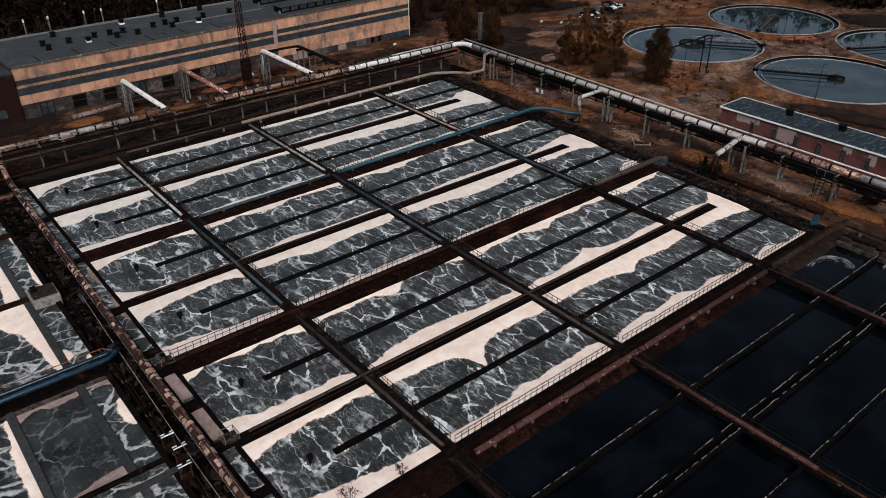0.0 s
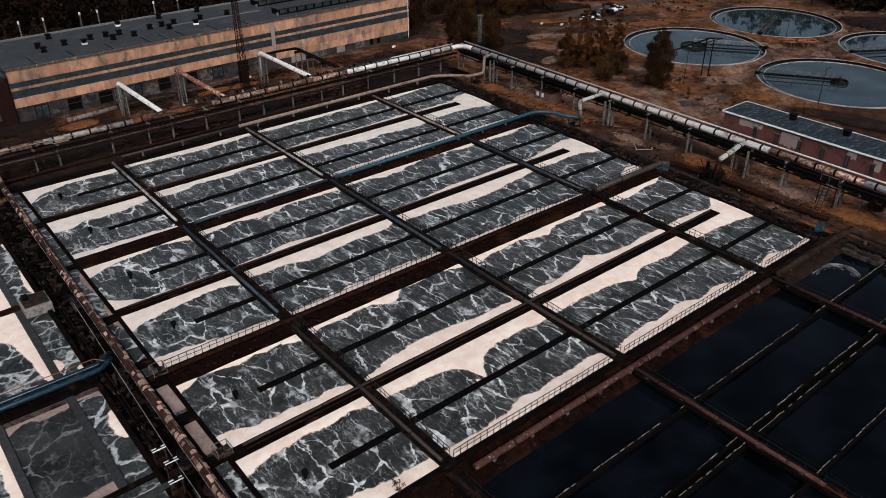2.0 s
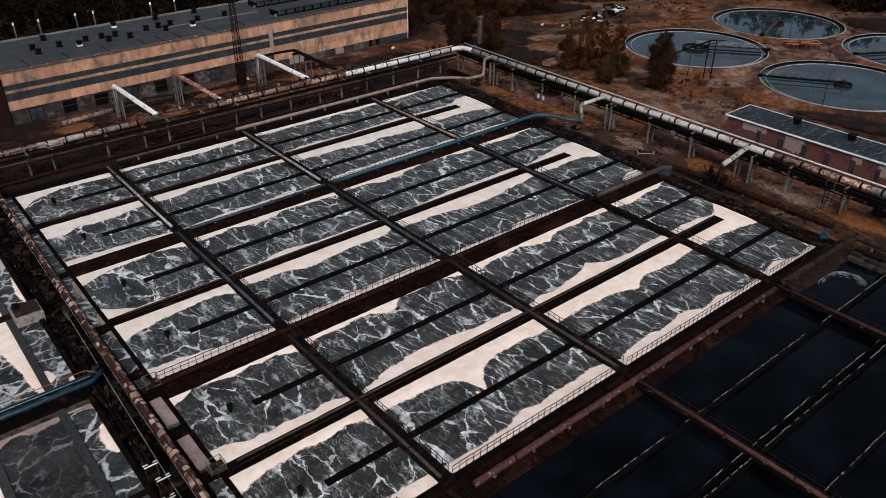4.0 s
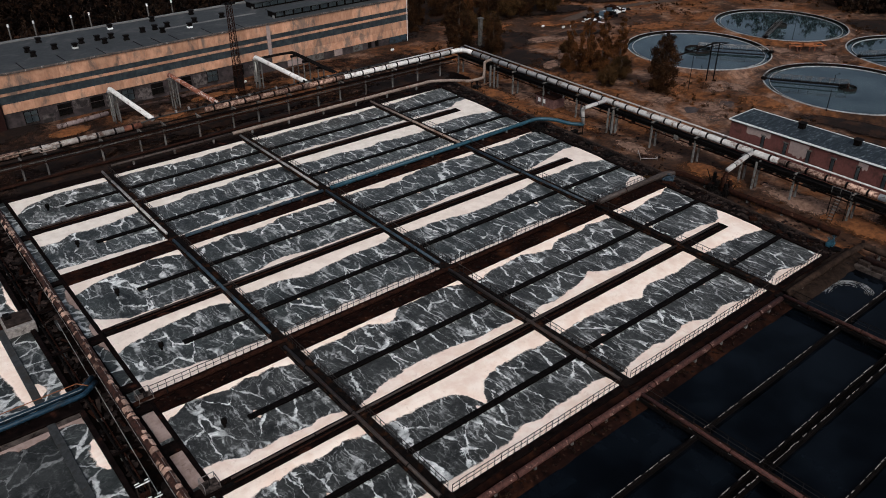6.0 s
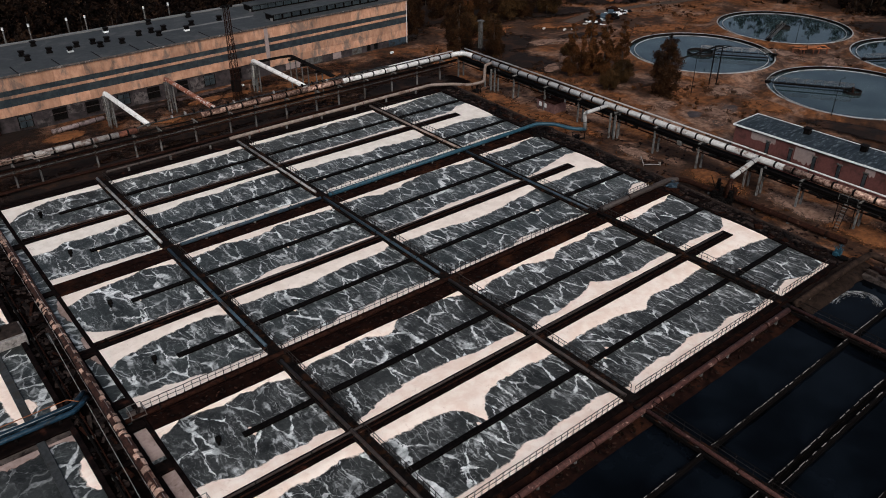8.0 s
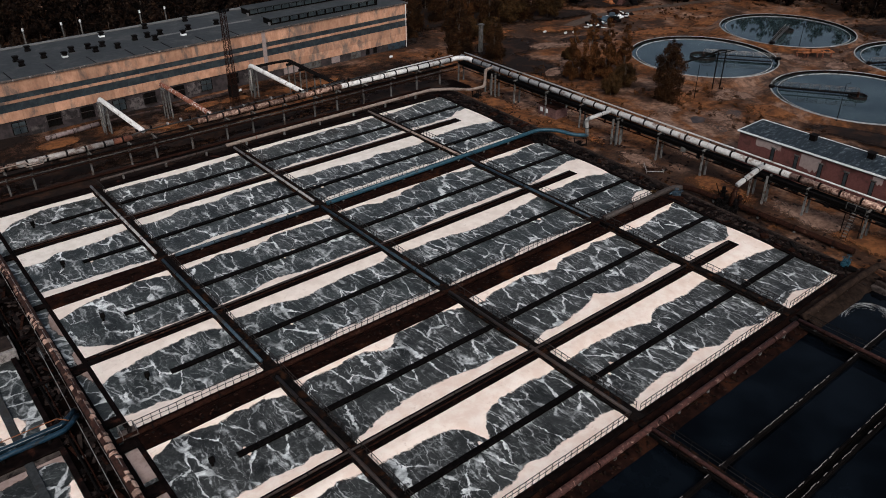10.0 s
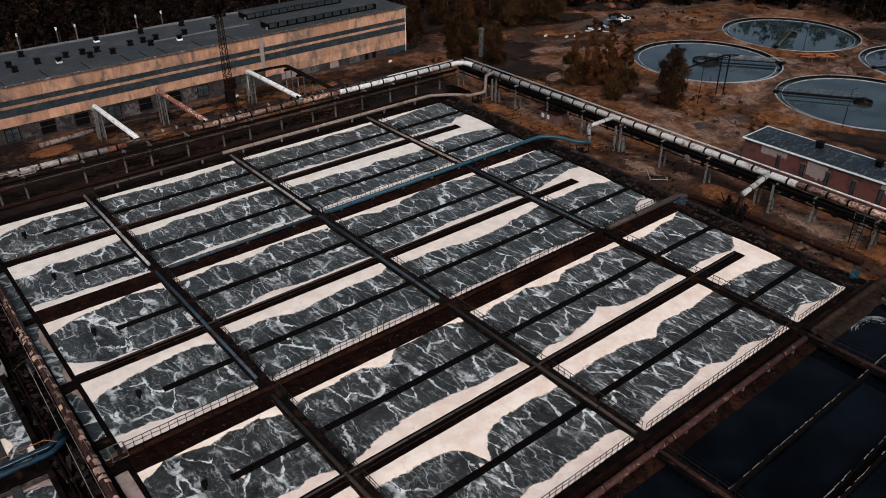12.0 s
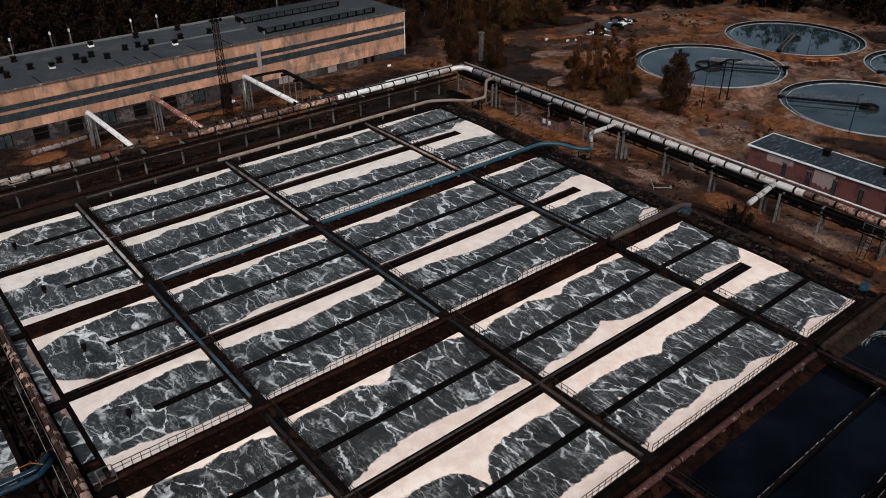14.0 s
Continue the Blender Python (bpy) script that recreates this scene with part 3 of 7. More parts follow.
# covered channel and outer kerb along the basins' east end
bm = bmesh.new()
for i in range(30):
    ya, yb = -34 + i * 3.2, -34 + i * 3.2 + 3.1
    xa, xb = east(ya) + 0.65, curb(ya) - 0.2
    box(bm, xa, xb, ya, yb, -0.75, -0.28 + random.uniform(-0.08, 0.08), 0.03)
solid("channel_cover", bm, M_WALL, "dark stained concrete slabs over the outlet channel", "channel cover", "structure")
wall_run("kerb_east", (curb(-32), -32), (curb(60.9), 60.9), 0.4, -1.2, 0.0, M_KERB, "brown-stained concrete kerb beside the basins", "kerb")

for k in range(3):
    s, n, mid = ROWS_Y[k], NORTH_EDGE[k], MIDDLE[k]
    tip = (40.2, 40.3, 41.2)[k]
    sheet("water_%d" % (k + 1), WEST, 44.95, s, n, WATER, M_BOILNORTH if k else M_BOIL, "dark aerated waste water laced with foam threads", "water", skew=0.045)
    # double wall between the lanes, open at the east end
    w = thing("divider_wall", (0, mid, -2.0), "two parallel dark concrete walls parting the lanes", "divider wall", "lane dividers", "structure")
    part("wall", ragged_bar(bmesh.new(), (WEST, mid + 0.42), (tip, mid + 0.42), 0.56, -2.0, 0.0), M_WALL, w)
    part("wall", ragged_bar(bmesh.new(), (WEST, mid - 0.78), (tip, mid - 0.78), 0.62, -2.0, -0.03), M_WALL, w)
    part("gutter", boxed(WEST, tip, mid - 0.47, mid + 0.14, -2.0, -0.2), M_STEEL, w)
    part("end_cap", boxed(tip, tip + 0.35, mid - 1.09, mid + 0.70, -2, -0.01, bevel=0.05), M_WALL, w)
    for yb in BAFFLES[k]:
        wall_run("baffle", (-35.0, yb), (east(yb), yb), 0.8, -2.0, -0.02, M_BAFFLE, "thin black wet concrete baffle in the lane", "baffle")

# service corridors between the basins
for k in (1, 2):
    s, n = ROWS_Y[k], NORTH_EDGE[k - 1]
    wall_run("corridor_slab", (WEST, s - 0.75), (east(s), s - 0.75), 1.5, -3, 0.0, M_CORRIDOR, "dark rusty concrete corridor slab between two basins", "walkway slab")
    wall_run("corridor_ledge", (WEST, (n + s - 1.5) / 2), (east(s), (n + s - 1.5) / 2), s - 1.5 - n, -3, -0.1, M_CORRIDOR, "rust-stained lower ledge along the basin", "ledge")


# ---- foam ----
def along(profile, x):
    for (xa, wa), (xb, wb) in zip(profile, profile[1:]):
        if x <= xb:
            t = max(0.0, min(1.0, (x - xa) / max(1e-6, xb - xa)))
            return wa + (wb - wa) * t
    return profile[-1][1]


def foam_strip(edge, side, profile, x0=WEST, x1=None, seed=0.0, step=0.22, gather=0.22, rough=1.0, material=None):
    """A bank of foam lying against a wall; profile gives its width along the lane, which runs with x."""
    x1 = east(edge) if x1 is None else x1
    bm, rows = bmesh.new(), []
    n = int((x1 - x0) / step)
    for i in range(n + 1):
        x = x0 + (x1 - x0) * i / n
        w = along(profile, x)
        u = x / 2.9 + 0.8 * noise.noise((x * 0.22, seed, 3.3))
        cusp = (1 - abs(math.sin(math.pi * u))) ** 2.0 - 0.22
        w += rough * min(1.0, w) * 0.55 * cusp * (0.6 + noise.noise((x * 0.3, seed, 6.1))) + rough * 0.12 * noise.noise((x * 0.7, seed, 0.5)) + 0.05 * noise.noise((x * 2.1, seed, 4.5))
        w = max(0.03, w)
        row = []
        amp = max(0.0, min(1.0, (along(profile, x) + gather) / 0.4))
        thin = min(1.0, 0.35 + w) * amp
        reach = 0.2 + 0.3 * amp + 0.3 * amp * noise.noise((x * 0.8, seed, 7.7))
        for off, h in ((0, 0.10), (0.35 * w, 0.13), (0.7 * w, 0.11), (0.93 * w, 0.07), (w + 0.10, 0.035), (w + 0.12 + reach, -0.012)):
            z = WATER - 0.05 * (1 - amp) + h * thin + amp * 0.03 * noise.noise((x * 0.9, (edge + side * off) * 0.9, seed)) * (1 if h > 0.05 else 0)
            row.append(bm.verts.new((x, edge + side * off, z)))
        rows.append(row)
    for a, b in zip(rows, rows[1:]):
        for k in range(5):
            f = (a[k], b[k], b[k + 1], a[k + 1])
            bm.faces.new(f if side > 0 else f[::-1])
    return solid("foam", bm, material or M_FOAM, "thick cream-white foam drifted against the tank wall", "foam", "stuff", smooth=True)


foam_strip(NORTH_EDGE[0], -1, [(-43, 2.0), (-41.6, 1.19), (-39.1, 0.02), (-36.7, 0.29), (-34.6, 0.71), (-32.3, 0.26), (-31.1, 0.62), (-29.2, 0.31), (-27.8, 1.05), (-26.7, 1.34), (-25.6, 1.34), (-24.3, 0.66), (-22.3, 0.52), (-20.0, 0.68), (-18.2, 0.32), (-15.8, 0.48), (-13.9, 1.64), (-12.9, 1.7), (-11.5, 0.47), (-10.6, 0.02), (-8.6, 0.14), (-6.0, 0.02), (-3.8, 0.05), (-2.2, 0.34), (-1.1, 0.74), (0.7, 1.51), (1.9, 1.37), (4.7, 0.55), (6.6, 0.78), (8.5, 0.44), (10.7, 0.46), (12.7, 1.28), (15.2, 1.93), (16.2, 1.15), (18.1, 0.54), (20.3, 0.67), (22.5, 0.92), (24.5, 0.29), (27.1, 0.81), (32, 1.0), (34, 1.6), (37, 1.2), (39, 0.7), (42, 0.9), (44, 0.1)], seed=1.0, rough=0.3)
foam_strip(MIDDLE[0] + 0.7, 1, [(-42.0, 2.6), (-41.1, 2.45), (-40.3, 2.33), (-39.2, 2.05), (-38.3, 1.49), (-37.2, 1.33), (-36.5, 1.52), (-35.4, 1.29), (-33.4, 1.39), (-31.6, 1.14), (-30.4, 0.97), (-29.5, 1.39), (-28.2, 1.29), (-27.3, 0.94), (-25.6, 0.32), (-23.1, 0.85), (-22.3, 0.99), (-21.5, 1.54), (-20.6, 1.76), (-19.1, 1.73), (-17.2, 2.1), (-15.9, 2.28), (-14.0, 2.06), (-10.7, 2.01), (-7.7, 1.39), (-5.0, 1.35), (-3.2, 1.31), (-1.4, 1.2), (1.6, 0.75), (3.8, 1.38), (5.8, 0.85), (8.5, 1.35), (11.0, 1.68), (12.6, 2.13), (14.6, 3.07), (15.3, 2.4), (17.0, 1.46), (19.0, 1.14), (22.2, 0.8), (24.7, 1.3), (26.6, 1.22), (30.9, 1.01), (33.9, 1.17), (37.7, 0.9), (40.8, 0.3), (42, 0.7), (45, 3.2)], seed=2.0, rough=0.3)
foam_strip(MIDDLE[0] - 1.1, -1, [(-43, 2.5), (-42, 2.4), (-40, 1.7), (-38.4, 1.28), (-36.7, 1.31), (-34.6, 0.91), (-32.4, 1.35), (-31.0, 1.22), (-29.2, 0.94), (-27.2, 1.48), (-25.1, 1.52), (-23.1, 1.69), (-20.2, 1.77), (-18.7, 1.84), (-17.3, 2.05), (-16.1, 2.48), (-14.9, 3.69), (-14.5, 5.0), (-14.2, 6.3), (-13.7, 5.4), (-13.2, 4.4), (-12.6, 3.7), (-11.8, 2.93), (-10.7, 2.43), (-9.1, 2.09), (-7.3, 2.03), (-4.6, 2.01), (-2.2, 2.43), (1.9, 2.23), (4.1, 2.0), (7.6, 2.12), (11.3, 2.24), (13.7, 3.04), (15.0, 3.65), (15.8, 3.2), (17.1, 2.45), (18.3, 2.11), (20.5, 2.29), (23.8, 2.62), (27.5, 2.26), (31.8, 2.05), (36.5, 2.19), (41.3, 2.88), (43.4, 3.47)], seed=3.0, rough=0.3)
foam_strip(ROWS_Y[0], 1, [(-42, 3.4), (-40, 3.1), (-38, 2.7), (-35.5, 2.24), (-33.4, 1.85), (-31.4, 1.47), (-29.5, 1.53), (-26.9, 1.32), (-23.1, 1.1), (-21.8, 1.12), (-20.5, 0.97), (-18.1, 1.18), (-16.5, 1.19), (-15.5, 1.51), (-14.2, 2.0), (-13.5, 2.19), (-12.6, 2.02), (-11.4, 1.58), (-10.3, 1.79), (-8.9, 1.94), (-5.9, 1.81), (-4.0, 1.96), (-2.8, 2.19), (-1.5, 2.03), (1.6, 1.05), (4.6, 1.84), (6.2, 1.87), (8.1, 2.11), (9.5, 1.53), (11.4, 1.76), (14.4, 2.27), (15.9, 2.1), (17.8, 0.98), (19.4, 1.23), (21.2, 1.63), (23.2, 1.29), (25.2, 0.5), (28.1, 0.66), (31.1, 0.81), (34.5, 1.59), (35.8, 1.49), (37.4, 0.74), (39.6, 0.29), (42.6, 0.7)], seed=4.0, rough=0.3)
foam_strip(NORTH_EDGE[1], -1, [(-43, 2.8), (-41.5, 2.49), (-39.8, 1.65), (-38.1, 0.93), (-36.6, 0.76), (-35.0, 0.59), (-32.6, 0.47), (-31.3, 0.04), (-29.8, 0.3), (-27.9, 0.81), (-26.9, 1.27), (-20.7, 0.79), (-19.1, 0.34), (-16.7, 0.99), (-15.1, 1.43), (-12.0, 0.99), (-10.7, 0.25), (-7.8, 0.44), (-5.3, 0.52), (-2.9, 0.76), (-0.9, 0.9), (1.7, 0.47), (5.8, 0.62), (7.9, 1.75), (10.0, 1.25), (11.5, 1.62), (13.4, 0.62), (15.3, 0.46), (18.1, 0.05), (21.2, 0.13), (24.4, 0.22), (25.9, 0.8), (27.9, 0.81), (29.9, 0.83), (32.9, 0.6), (34.8, 0.81), (37.3, 1.16), (41.1, 0.33), (42.7, 0.2)], seed=5.0, rough=0.35, material=M_FOAMMID)
foam_strip(MIDDLE[1] + 0.7, 1, [(-41.7, 2.98), (-40.3, 1.76), (-38.1, 0.35), (-36.2, 0.54), (-34.1, 0.27), (-31.9, 0.37), (-29.3, 0.23), (-24.8, 0.4), (-22.3, 0.5), (-19.8, 0.47), (-17.9, 1.17), (-15.8, 1.42), (-13.4, 0.85), (-11.7, 0.52), (-8.0, 0.52), (-5.5, 0.61), (4.1, 0.24), (7.5, 0.35), (15.1, 1.21), (21.0, 0.95), (27.6, 1.18), (31.7, 0.51), (36.0, 1.3), (39.7, 2.09), (43.5, 2.91), (45.3, 2.46)], seed=6.0, rough=0.35, material=M_FOAMMID)
foam_strip(MIDDLE[1] - 1.1, -1, [(-41.6, 3.86), (-40.3, 2.9), (-38.1, 2.45), (-36.2, 1.98), (-34.3, 1.73), (-32.9, 1.7), (-30.9, 1.44), (-29.4, 1.41), (-28.0, 1.74), (-27.1, 2.3), (-24.7, 1.45), (-23.3, 1.9), (-20.4, 1.73), (-18.7, 1.83), (-16.3, 2.9), (-14.1, 2.88), (-12.0, 2.36), (-10.1, 2.34), (-8.0, 1.93), (-5.3, 2.28), (-2.2, 2.11), (-0.6, 1.29), (2.0, 1.92), (3.9, 2.17), (6.3, 1.87), (10.3, 2.51), (13.1, 3.19), (15.5, 3.17), (17.9, 3.16), (20.6, 2.85), (23.1, 2.24), (25.7, 2.21), (28.3, 1.58), (32.0, 1.22), (35.2, 1.49), (38.4, 1.13), (41.8, 1.41), (44.1, 2.66), (46.2, 2.81)], seed=7.0, rough=0.35, material=M_FOAMMID)
foam_strip(ROWS_Y[1], 1, [(-41.8, 2.57), (-40.0, 2.32), (-38.1, 2.25), (-36.3, 1.79), (-34.9, 1.74), (-33.1, 1.18), (-31.1, 1.09), (-28.9, 1.1), (-25.4, 0.65), (-23.0, 0.85), (-20.6, 0.86), (-17.4, 0.62), (-15.7, 1.31), (-13.1, 0.77), (-11.1, 1.13), (-8.4, 1.03), (-5.6, 1.04), (-3.0, 0.71), (1.3, 0.43), (4.1, 0.68), (7.2, 0.57), (10.5, 0.57), (13.0, 0.23), (15.7, 1.27), (17.9, 1.07), (20.1, 0.86), (23.4, 0.49), (28.4, 0.31), (32.3, 0.18), (36.3, 0.04), (39.5, 0.3), (41.0, 1.5), (43.0, 2.3), (45.0, 2.0)], seed=8.0, rough=0.35, material=M_FOAMMID)
foam_strip(NORTH_EDGE[2], -1, [(-42, 5.4), (-41.2, 4.4), (-40, 2.9), (-38, 2.1), (-35.1, 1.05), (-32, 1.2), (-29.5, 1.3), (-27.5, 1.6), (-24.7, 0.9), (-20.3, 0.8), (-18, 1.1), (-16, 1.3), (-13.8, 1.6), (-10, 1.8), (-7, 1.3), (-5, 1.6), (-2, 1.0), (1, 0.8), (4, 1.1), (9, 0.7), (12, 1.1), (15, 0.9), (20, 0.7), (24, 1.2), (27, 0.7), (30, 0.9), (34, 1.1), (38, 0.6), (41, 0.2), (47, 0.1)], seed=9.0, rough=0.5, material=M_FOAMPALE)
foam_strip(MIDDLE[2] + 0.7, 1, [(-42, 0.3), (-28, 0.5), (-24, 0.3), (-14, 0.4), (-6, 0.4), (2, 0.8), (8, 1.3), (12, 0.8), (20, 0.9), (29, 1.4), (32, 1.3), (41, 1.0), (44, 2.6), (47, 3.2)], seed=10.0, material=M_FOAMPALE)
foam_strip(MIDDLE[2] - 1.1, -1, [(-41.3, 3.78), (-39.1, 3.97), (-37.0, 2.43), (-34.8, 3.14), (-32.3, 2.97), (-30.5, 2.8), (-27.7, 2.07), (-26.3, 1.98), (-24.8, 2.0), (-21.4, 2.26), (-18.1, 1.11), (-15.2, 1.29), (-12.4, 1.68), (-10.0, 0.87), (-6.8, 0.77), (-4.2, 0.77), (-1.9, 0.77), (1.2, 2.07), (6.7, 2.5), (10.4, 2.29), (14.6, 3.39), (17.1, 3.4), (19.0, 2.52), (21.1, 3.2), (23.6, 3.43), (27.3, 3.9), (32.6, 2.54), (35.5, 2.55), (38.6, 2.31), (42.7, 2.8), (44.9, 3.78)], seed=11.0, rough=0.5, material=M_FOAMPALE)
foam_strip(ROWS_Y[2], 1, [(-42, 1.6), (-36, 1.3), (-31, 1.1), (-28, 0.7), (-24, 0.5), (-20, 0.9), (-16, 1.2), (-12, 0.9), (-8, 1.2), (-4, 0.7), (0, 1.0), (3, 1.8), (7, 2.2), (10, 1.6), (13, 2.3), (17, 1.9), (21, 2.3), (24, 1.5), (28, 2.2), (32, 1.6), (36, 2.1), (40, 1.9), (46, 1.2)], seed=12.0, rough=0.7, material=M_FOAMPALE)
for k in range(3):
    bm = bmesh.new()
    m, tip = MIDDLE[k], (40.5, 40.6, 41.5)[k]
    g = [[bm.verts.new((tip + (east(m) - tip) * i / 8, m - 1.2 + 2.4 * j / 6, WATER + 0.13 + 0.02 * noise.noise((i * 0.7, j * 0.7, k)))) for i in range(9)] for j in range(7)]
    for j in range(6):
        for i in range(8):
            bm.faces.new((g[j][i], g[j][i + 1], g[j + 1][i + 1], g[j + 1][i]))
    solid("foam", bm, (M_FOAM, M_FOAMMID, M_FOAMPALE)[k], "thick cream-white foam gathered round the end of the dividing wall", "foam", "stuff", smooth=True)


# small rafts of foam caught along the baffles
rb = random.Random(41)
for k in range(3):
    for yb in BAFFLES[k]:
        for side in (-1, 1):
            x, prof = -34.0, [(-42.0, -0.4)]
            while x < 36:
                w = rb.uniform(0.2, 0.5)
                prof += [(x - 1.6 * w, -0.4), (x - 0.3 * w, w), (x + 0.5 * w, w * 0.7), (x + 2.2 * w, -0.4)]
                x += rb.uniform(9, 26)
            foam_strip(yb + 0.38 * side, side, prof + [(60.0, -0.4)], -34.5, east(yb) - 1, seed=yb + side, gather=0.0)


# black stumps at the lanes' west end
def mixer(x, y):
    t = thing("mixer_post", (x, y, -1.2), "black iron mixer post standing in the boiling water", "mixer post", "mixer posts in the lanes")
    part("shaft", tubed([(x, y, -1.2), (x, y, 0.5)], 0.16, 8), M_STEEL, t)
    part("motor_housing", boxed(x - 0.28, x + 0.28, y - 0.22, y + 0.22, 0.2, 0.85, bevel=0.06), M_STEEL, t)


for k in range(3):
    for yb in BAFFLES[k]:
        mixer(-37.5, yb + 0.4)


# ---- railings ----
def post_mesh(h=1.05):
    bm = tubed([(0, 0, 0), (0, 0, h)], 0.036, 5)
    box(bm, -0.07, 0.07, -0.07, 0.07, 0, 0.03)
    return mesh_from(bm, "post", M_RAIL)


POST = post_mesh()


def railing(p, q, z=0.0, gap=0.9, label="rusty steel tube railing along the basin edge", top=None):
    p, q = Vector((*p, z)), Vector((*q, z))
    t = thing("railing", p, label, "railing", "railings round the basins")
    n = max(1, round((q - p).length / gap))
    tops = [p.lerp(q, i / n) + Vector((random.uniform(-0.02, 0.02), random.uniform(-0.02, 0.02), 1.05 + random.uniform(-0.02, 0.02))) for i in range(n + 1)]
    part("top_rail", tubed(tops, 0.045, 6), top or M_HANDRAIL, t)
    part("middle_rail", tubed([v - Vector((0, 0, 0.5)) for v in tops], 0.034, 5), M_RAIL, t)
    for i in range(n + 1):
        piece("post", POST, t, p.lerp(q, i / n))
    return t


# ---- footbridges across the basins ----
def pipe_run(name, pts, r, material, label, category="pipe", group="", bands=0.0, supports=0.0, foot=0.0, seg=12, band_material=None, cut=0.6, z_foot=None):
    """A pipe with its flanges and saddles."""
    t = thing(name, pts[0], label, category, group)
    line = bend(pts, cut) if len(pts) > 2 else [Vector(p) for p in pts]
    part("pipe", tubed(line, r, seg), material, t, smooth=True)
    if bands:
        for a, b in zip(pts, pts[1:]):
            a, b = Vector(a), Vector(b)
            n = int((b - a).length / bands)
            d = (b - a).normalized()
            if n < 1:
                continue
            me = mesh_from(tubed([-d * 0.06, d * 0.06], r * 1.12 + 0.01, seg), "flange", band_material or M_STEEL)
            for i in range(n):
                piece("flange", me, t, a.lerp(b, (i + 0.5) / n))
    if supports:
        for a, b in zip(pts, pts[1:]):
            a, b = Vector(a), Vector(b)
            n = int((b - a).length / supports)
            zf = foot if z_foot is None else z_foot
            for i in range(n):
                c = a.lerp(b, (i + 0.5) / n)
                if c.z - r - zf > 0.08:
                    part("saddle", boxed(c.x - 0.16, c.x + 0.16, c.y - 0.16, c.y + 0.16, zf, c.z - r * 0.8), M_POST, t)
    return t


HANGER = mesh_from(tubed([(0, 0, 0), (0, 0, 0.8)], 0.037, 5), "hanger_rod", M_STEEL)


def bridge(x, pipes):
    y0, y1 = -31.5, 62.1
    t = thing("footbridge", (x, y0, 0), "narrow dark steel footbridge crossing the basins", "footbridge", "footbridges over the basins")
    part("deck", ragged_bar(bmesh.new(), (x, y0), (x, y1), 1.45, 0.02, 0.13, 2.0, 0.01), M_DECK, t)
    for s in (-0.72, 0.72):
        part("girder", boxed(x + s - 0.08, x + s + 0.08, y0, y1, -0.32, 0.10), M_DECK, t)
    for y in [v for pair in BAFFLES for v in pair] + list(MIDDLE):
        part("pier", boxed(x - 0.6, x + 0.6, y - 0.22, y + 0.22, -0.5, 0.0), M_WALL, t)
    for y in [ -27, -20, -13, -6, 4, 11, 18, 26, 35.5, 42, 50, 57]:
        part("cross_beam", boxed(x - 0.66, x + 0.66, y - 0.07, y + 0.07, -0.25, 0.02), M_STEEL, t)
    for y in ((-8.5, -13.0, -21.5, -27.0) if x > 20 else (-20.0,)):
        for o in range(6):
            piece("hanger_rod", HANGER, t, (x - 0.72, y - 0.8 + o * 0.3, -0.22), 0.0, (1, 1, 0.34))
    for ya, yb, material, label in pipes:
        pipe_run("bridge_pipe", [(x - 0.45, ya, 0.36), (x - 0.45, yb, 0.36)], 0.21, material, label, group="pipes on the footbridges", bands=9.0, supports=6.0, foot=0.12, seg=10)
    railing((x + 0.68, y0 + 1.2), (x + 0.68, y1 - 0.4), 0.13, label="thin steel railing along a footbridge")
    return t


GREY, BLUE_L, BROWN = "grey galvanised pipe along a footbridge", "dark blue painted pipe along a footbridge", "brown rusty pipe along a footbridge"
bridge(BRIDGES_X[0], [(33.5, 61.5, M_GREYPIPE, GREY), (2.0, 31.0, M_BLUEDARK, BLUE_L), (-30.5, -1.6, M_PIPEBROWN, BROWN)])
bridge(BRIDGES_X[1], [(33.5, 61.5, M_GREYPIPE, GREY), (1.5, 31.0, M_BLUEDARK, BLUE_L), (-30.5, -0.6, M_PIPEBROWN, BROWN)])
bridge(BRIDGES_X[2], [(32.4, 61.5, M_TANPIPE, "dull tan pipe along a footbridge"), (1.5, 30.6, M_BLUEDARK, BLUE_L), (-30.5, -0.6, M_DECK, "black pipe along a footbridge")])
for k, y in enumerate(ROWS_Y):
    cuts = [WEST + 0.2] + [v for x in BRIDGES_X for v in (x - 0.9, x + 0.9)] + [east(y) - 0.6]
    for a, b in zip(cuts[::2], cuts[1::2]):
        if k == 2 and b < 0:
            continue
        if k == 0 and a < -30:
            continue
        railing((a, y - 0.08), (b, y - 0.08), 0.0)

# ---- pipes along the corridors and round the basins ----
pipe_run("corridor_pipe", [(WEST - 2, -0.25, 0.25), (30.2, -0.3, 0.28)], 0.27, M_RUSTDARK, "grey-brown rusty pipe along the corridor", bands=7.0, supports=5.0, foot=0.0)
pipe_run("corridor_pipe", [(-24.5, 31.05, 0.42), (-1, 31.05, 0.45)], 0.26, M_BLUEDARK, "faded dark blue pipe along the corridor", bands=8.0, supports=6.0)
pipe_run("corridor_pipe", [(0.6, 31.1, 0.5), (43.5, 31.3, 0.75), (47.6, 30.4, 1.35), (50.2, 27.9, 1.3), (51.6, 25.2, 0.85), (53.6, 23.4, 0.8)], 0.36, M_BLUE, "bright blue painted air main along the corridor", bands=14.0, supports=6.0, seg=14, cut=1.2, band_material=M_BLUEDARK)
pipe_run("header_pipe", [(-24.6, 61.7, 0.95), (-2.0, 61.75, 1.05)], 0.19, M_TANBROWN, "thin brown pipe along the north wall", bands=9.0, supports=7.0, z_foot=-0.8, band_material=M_RUSTDARK)
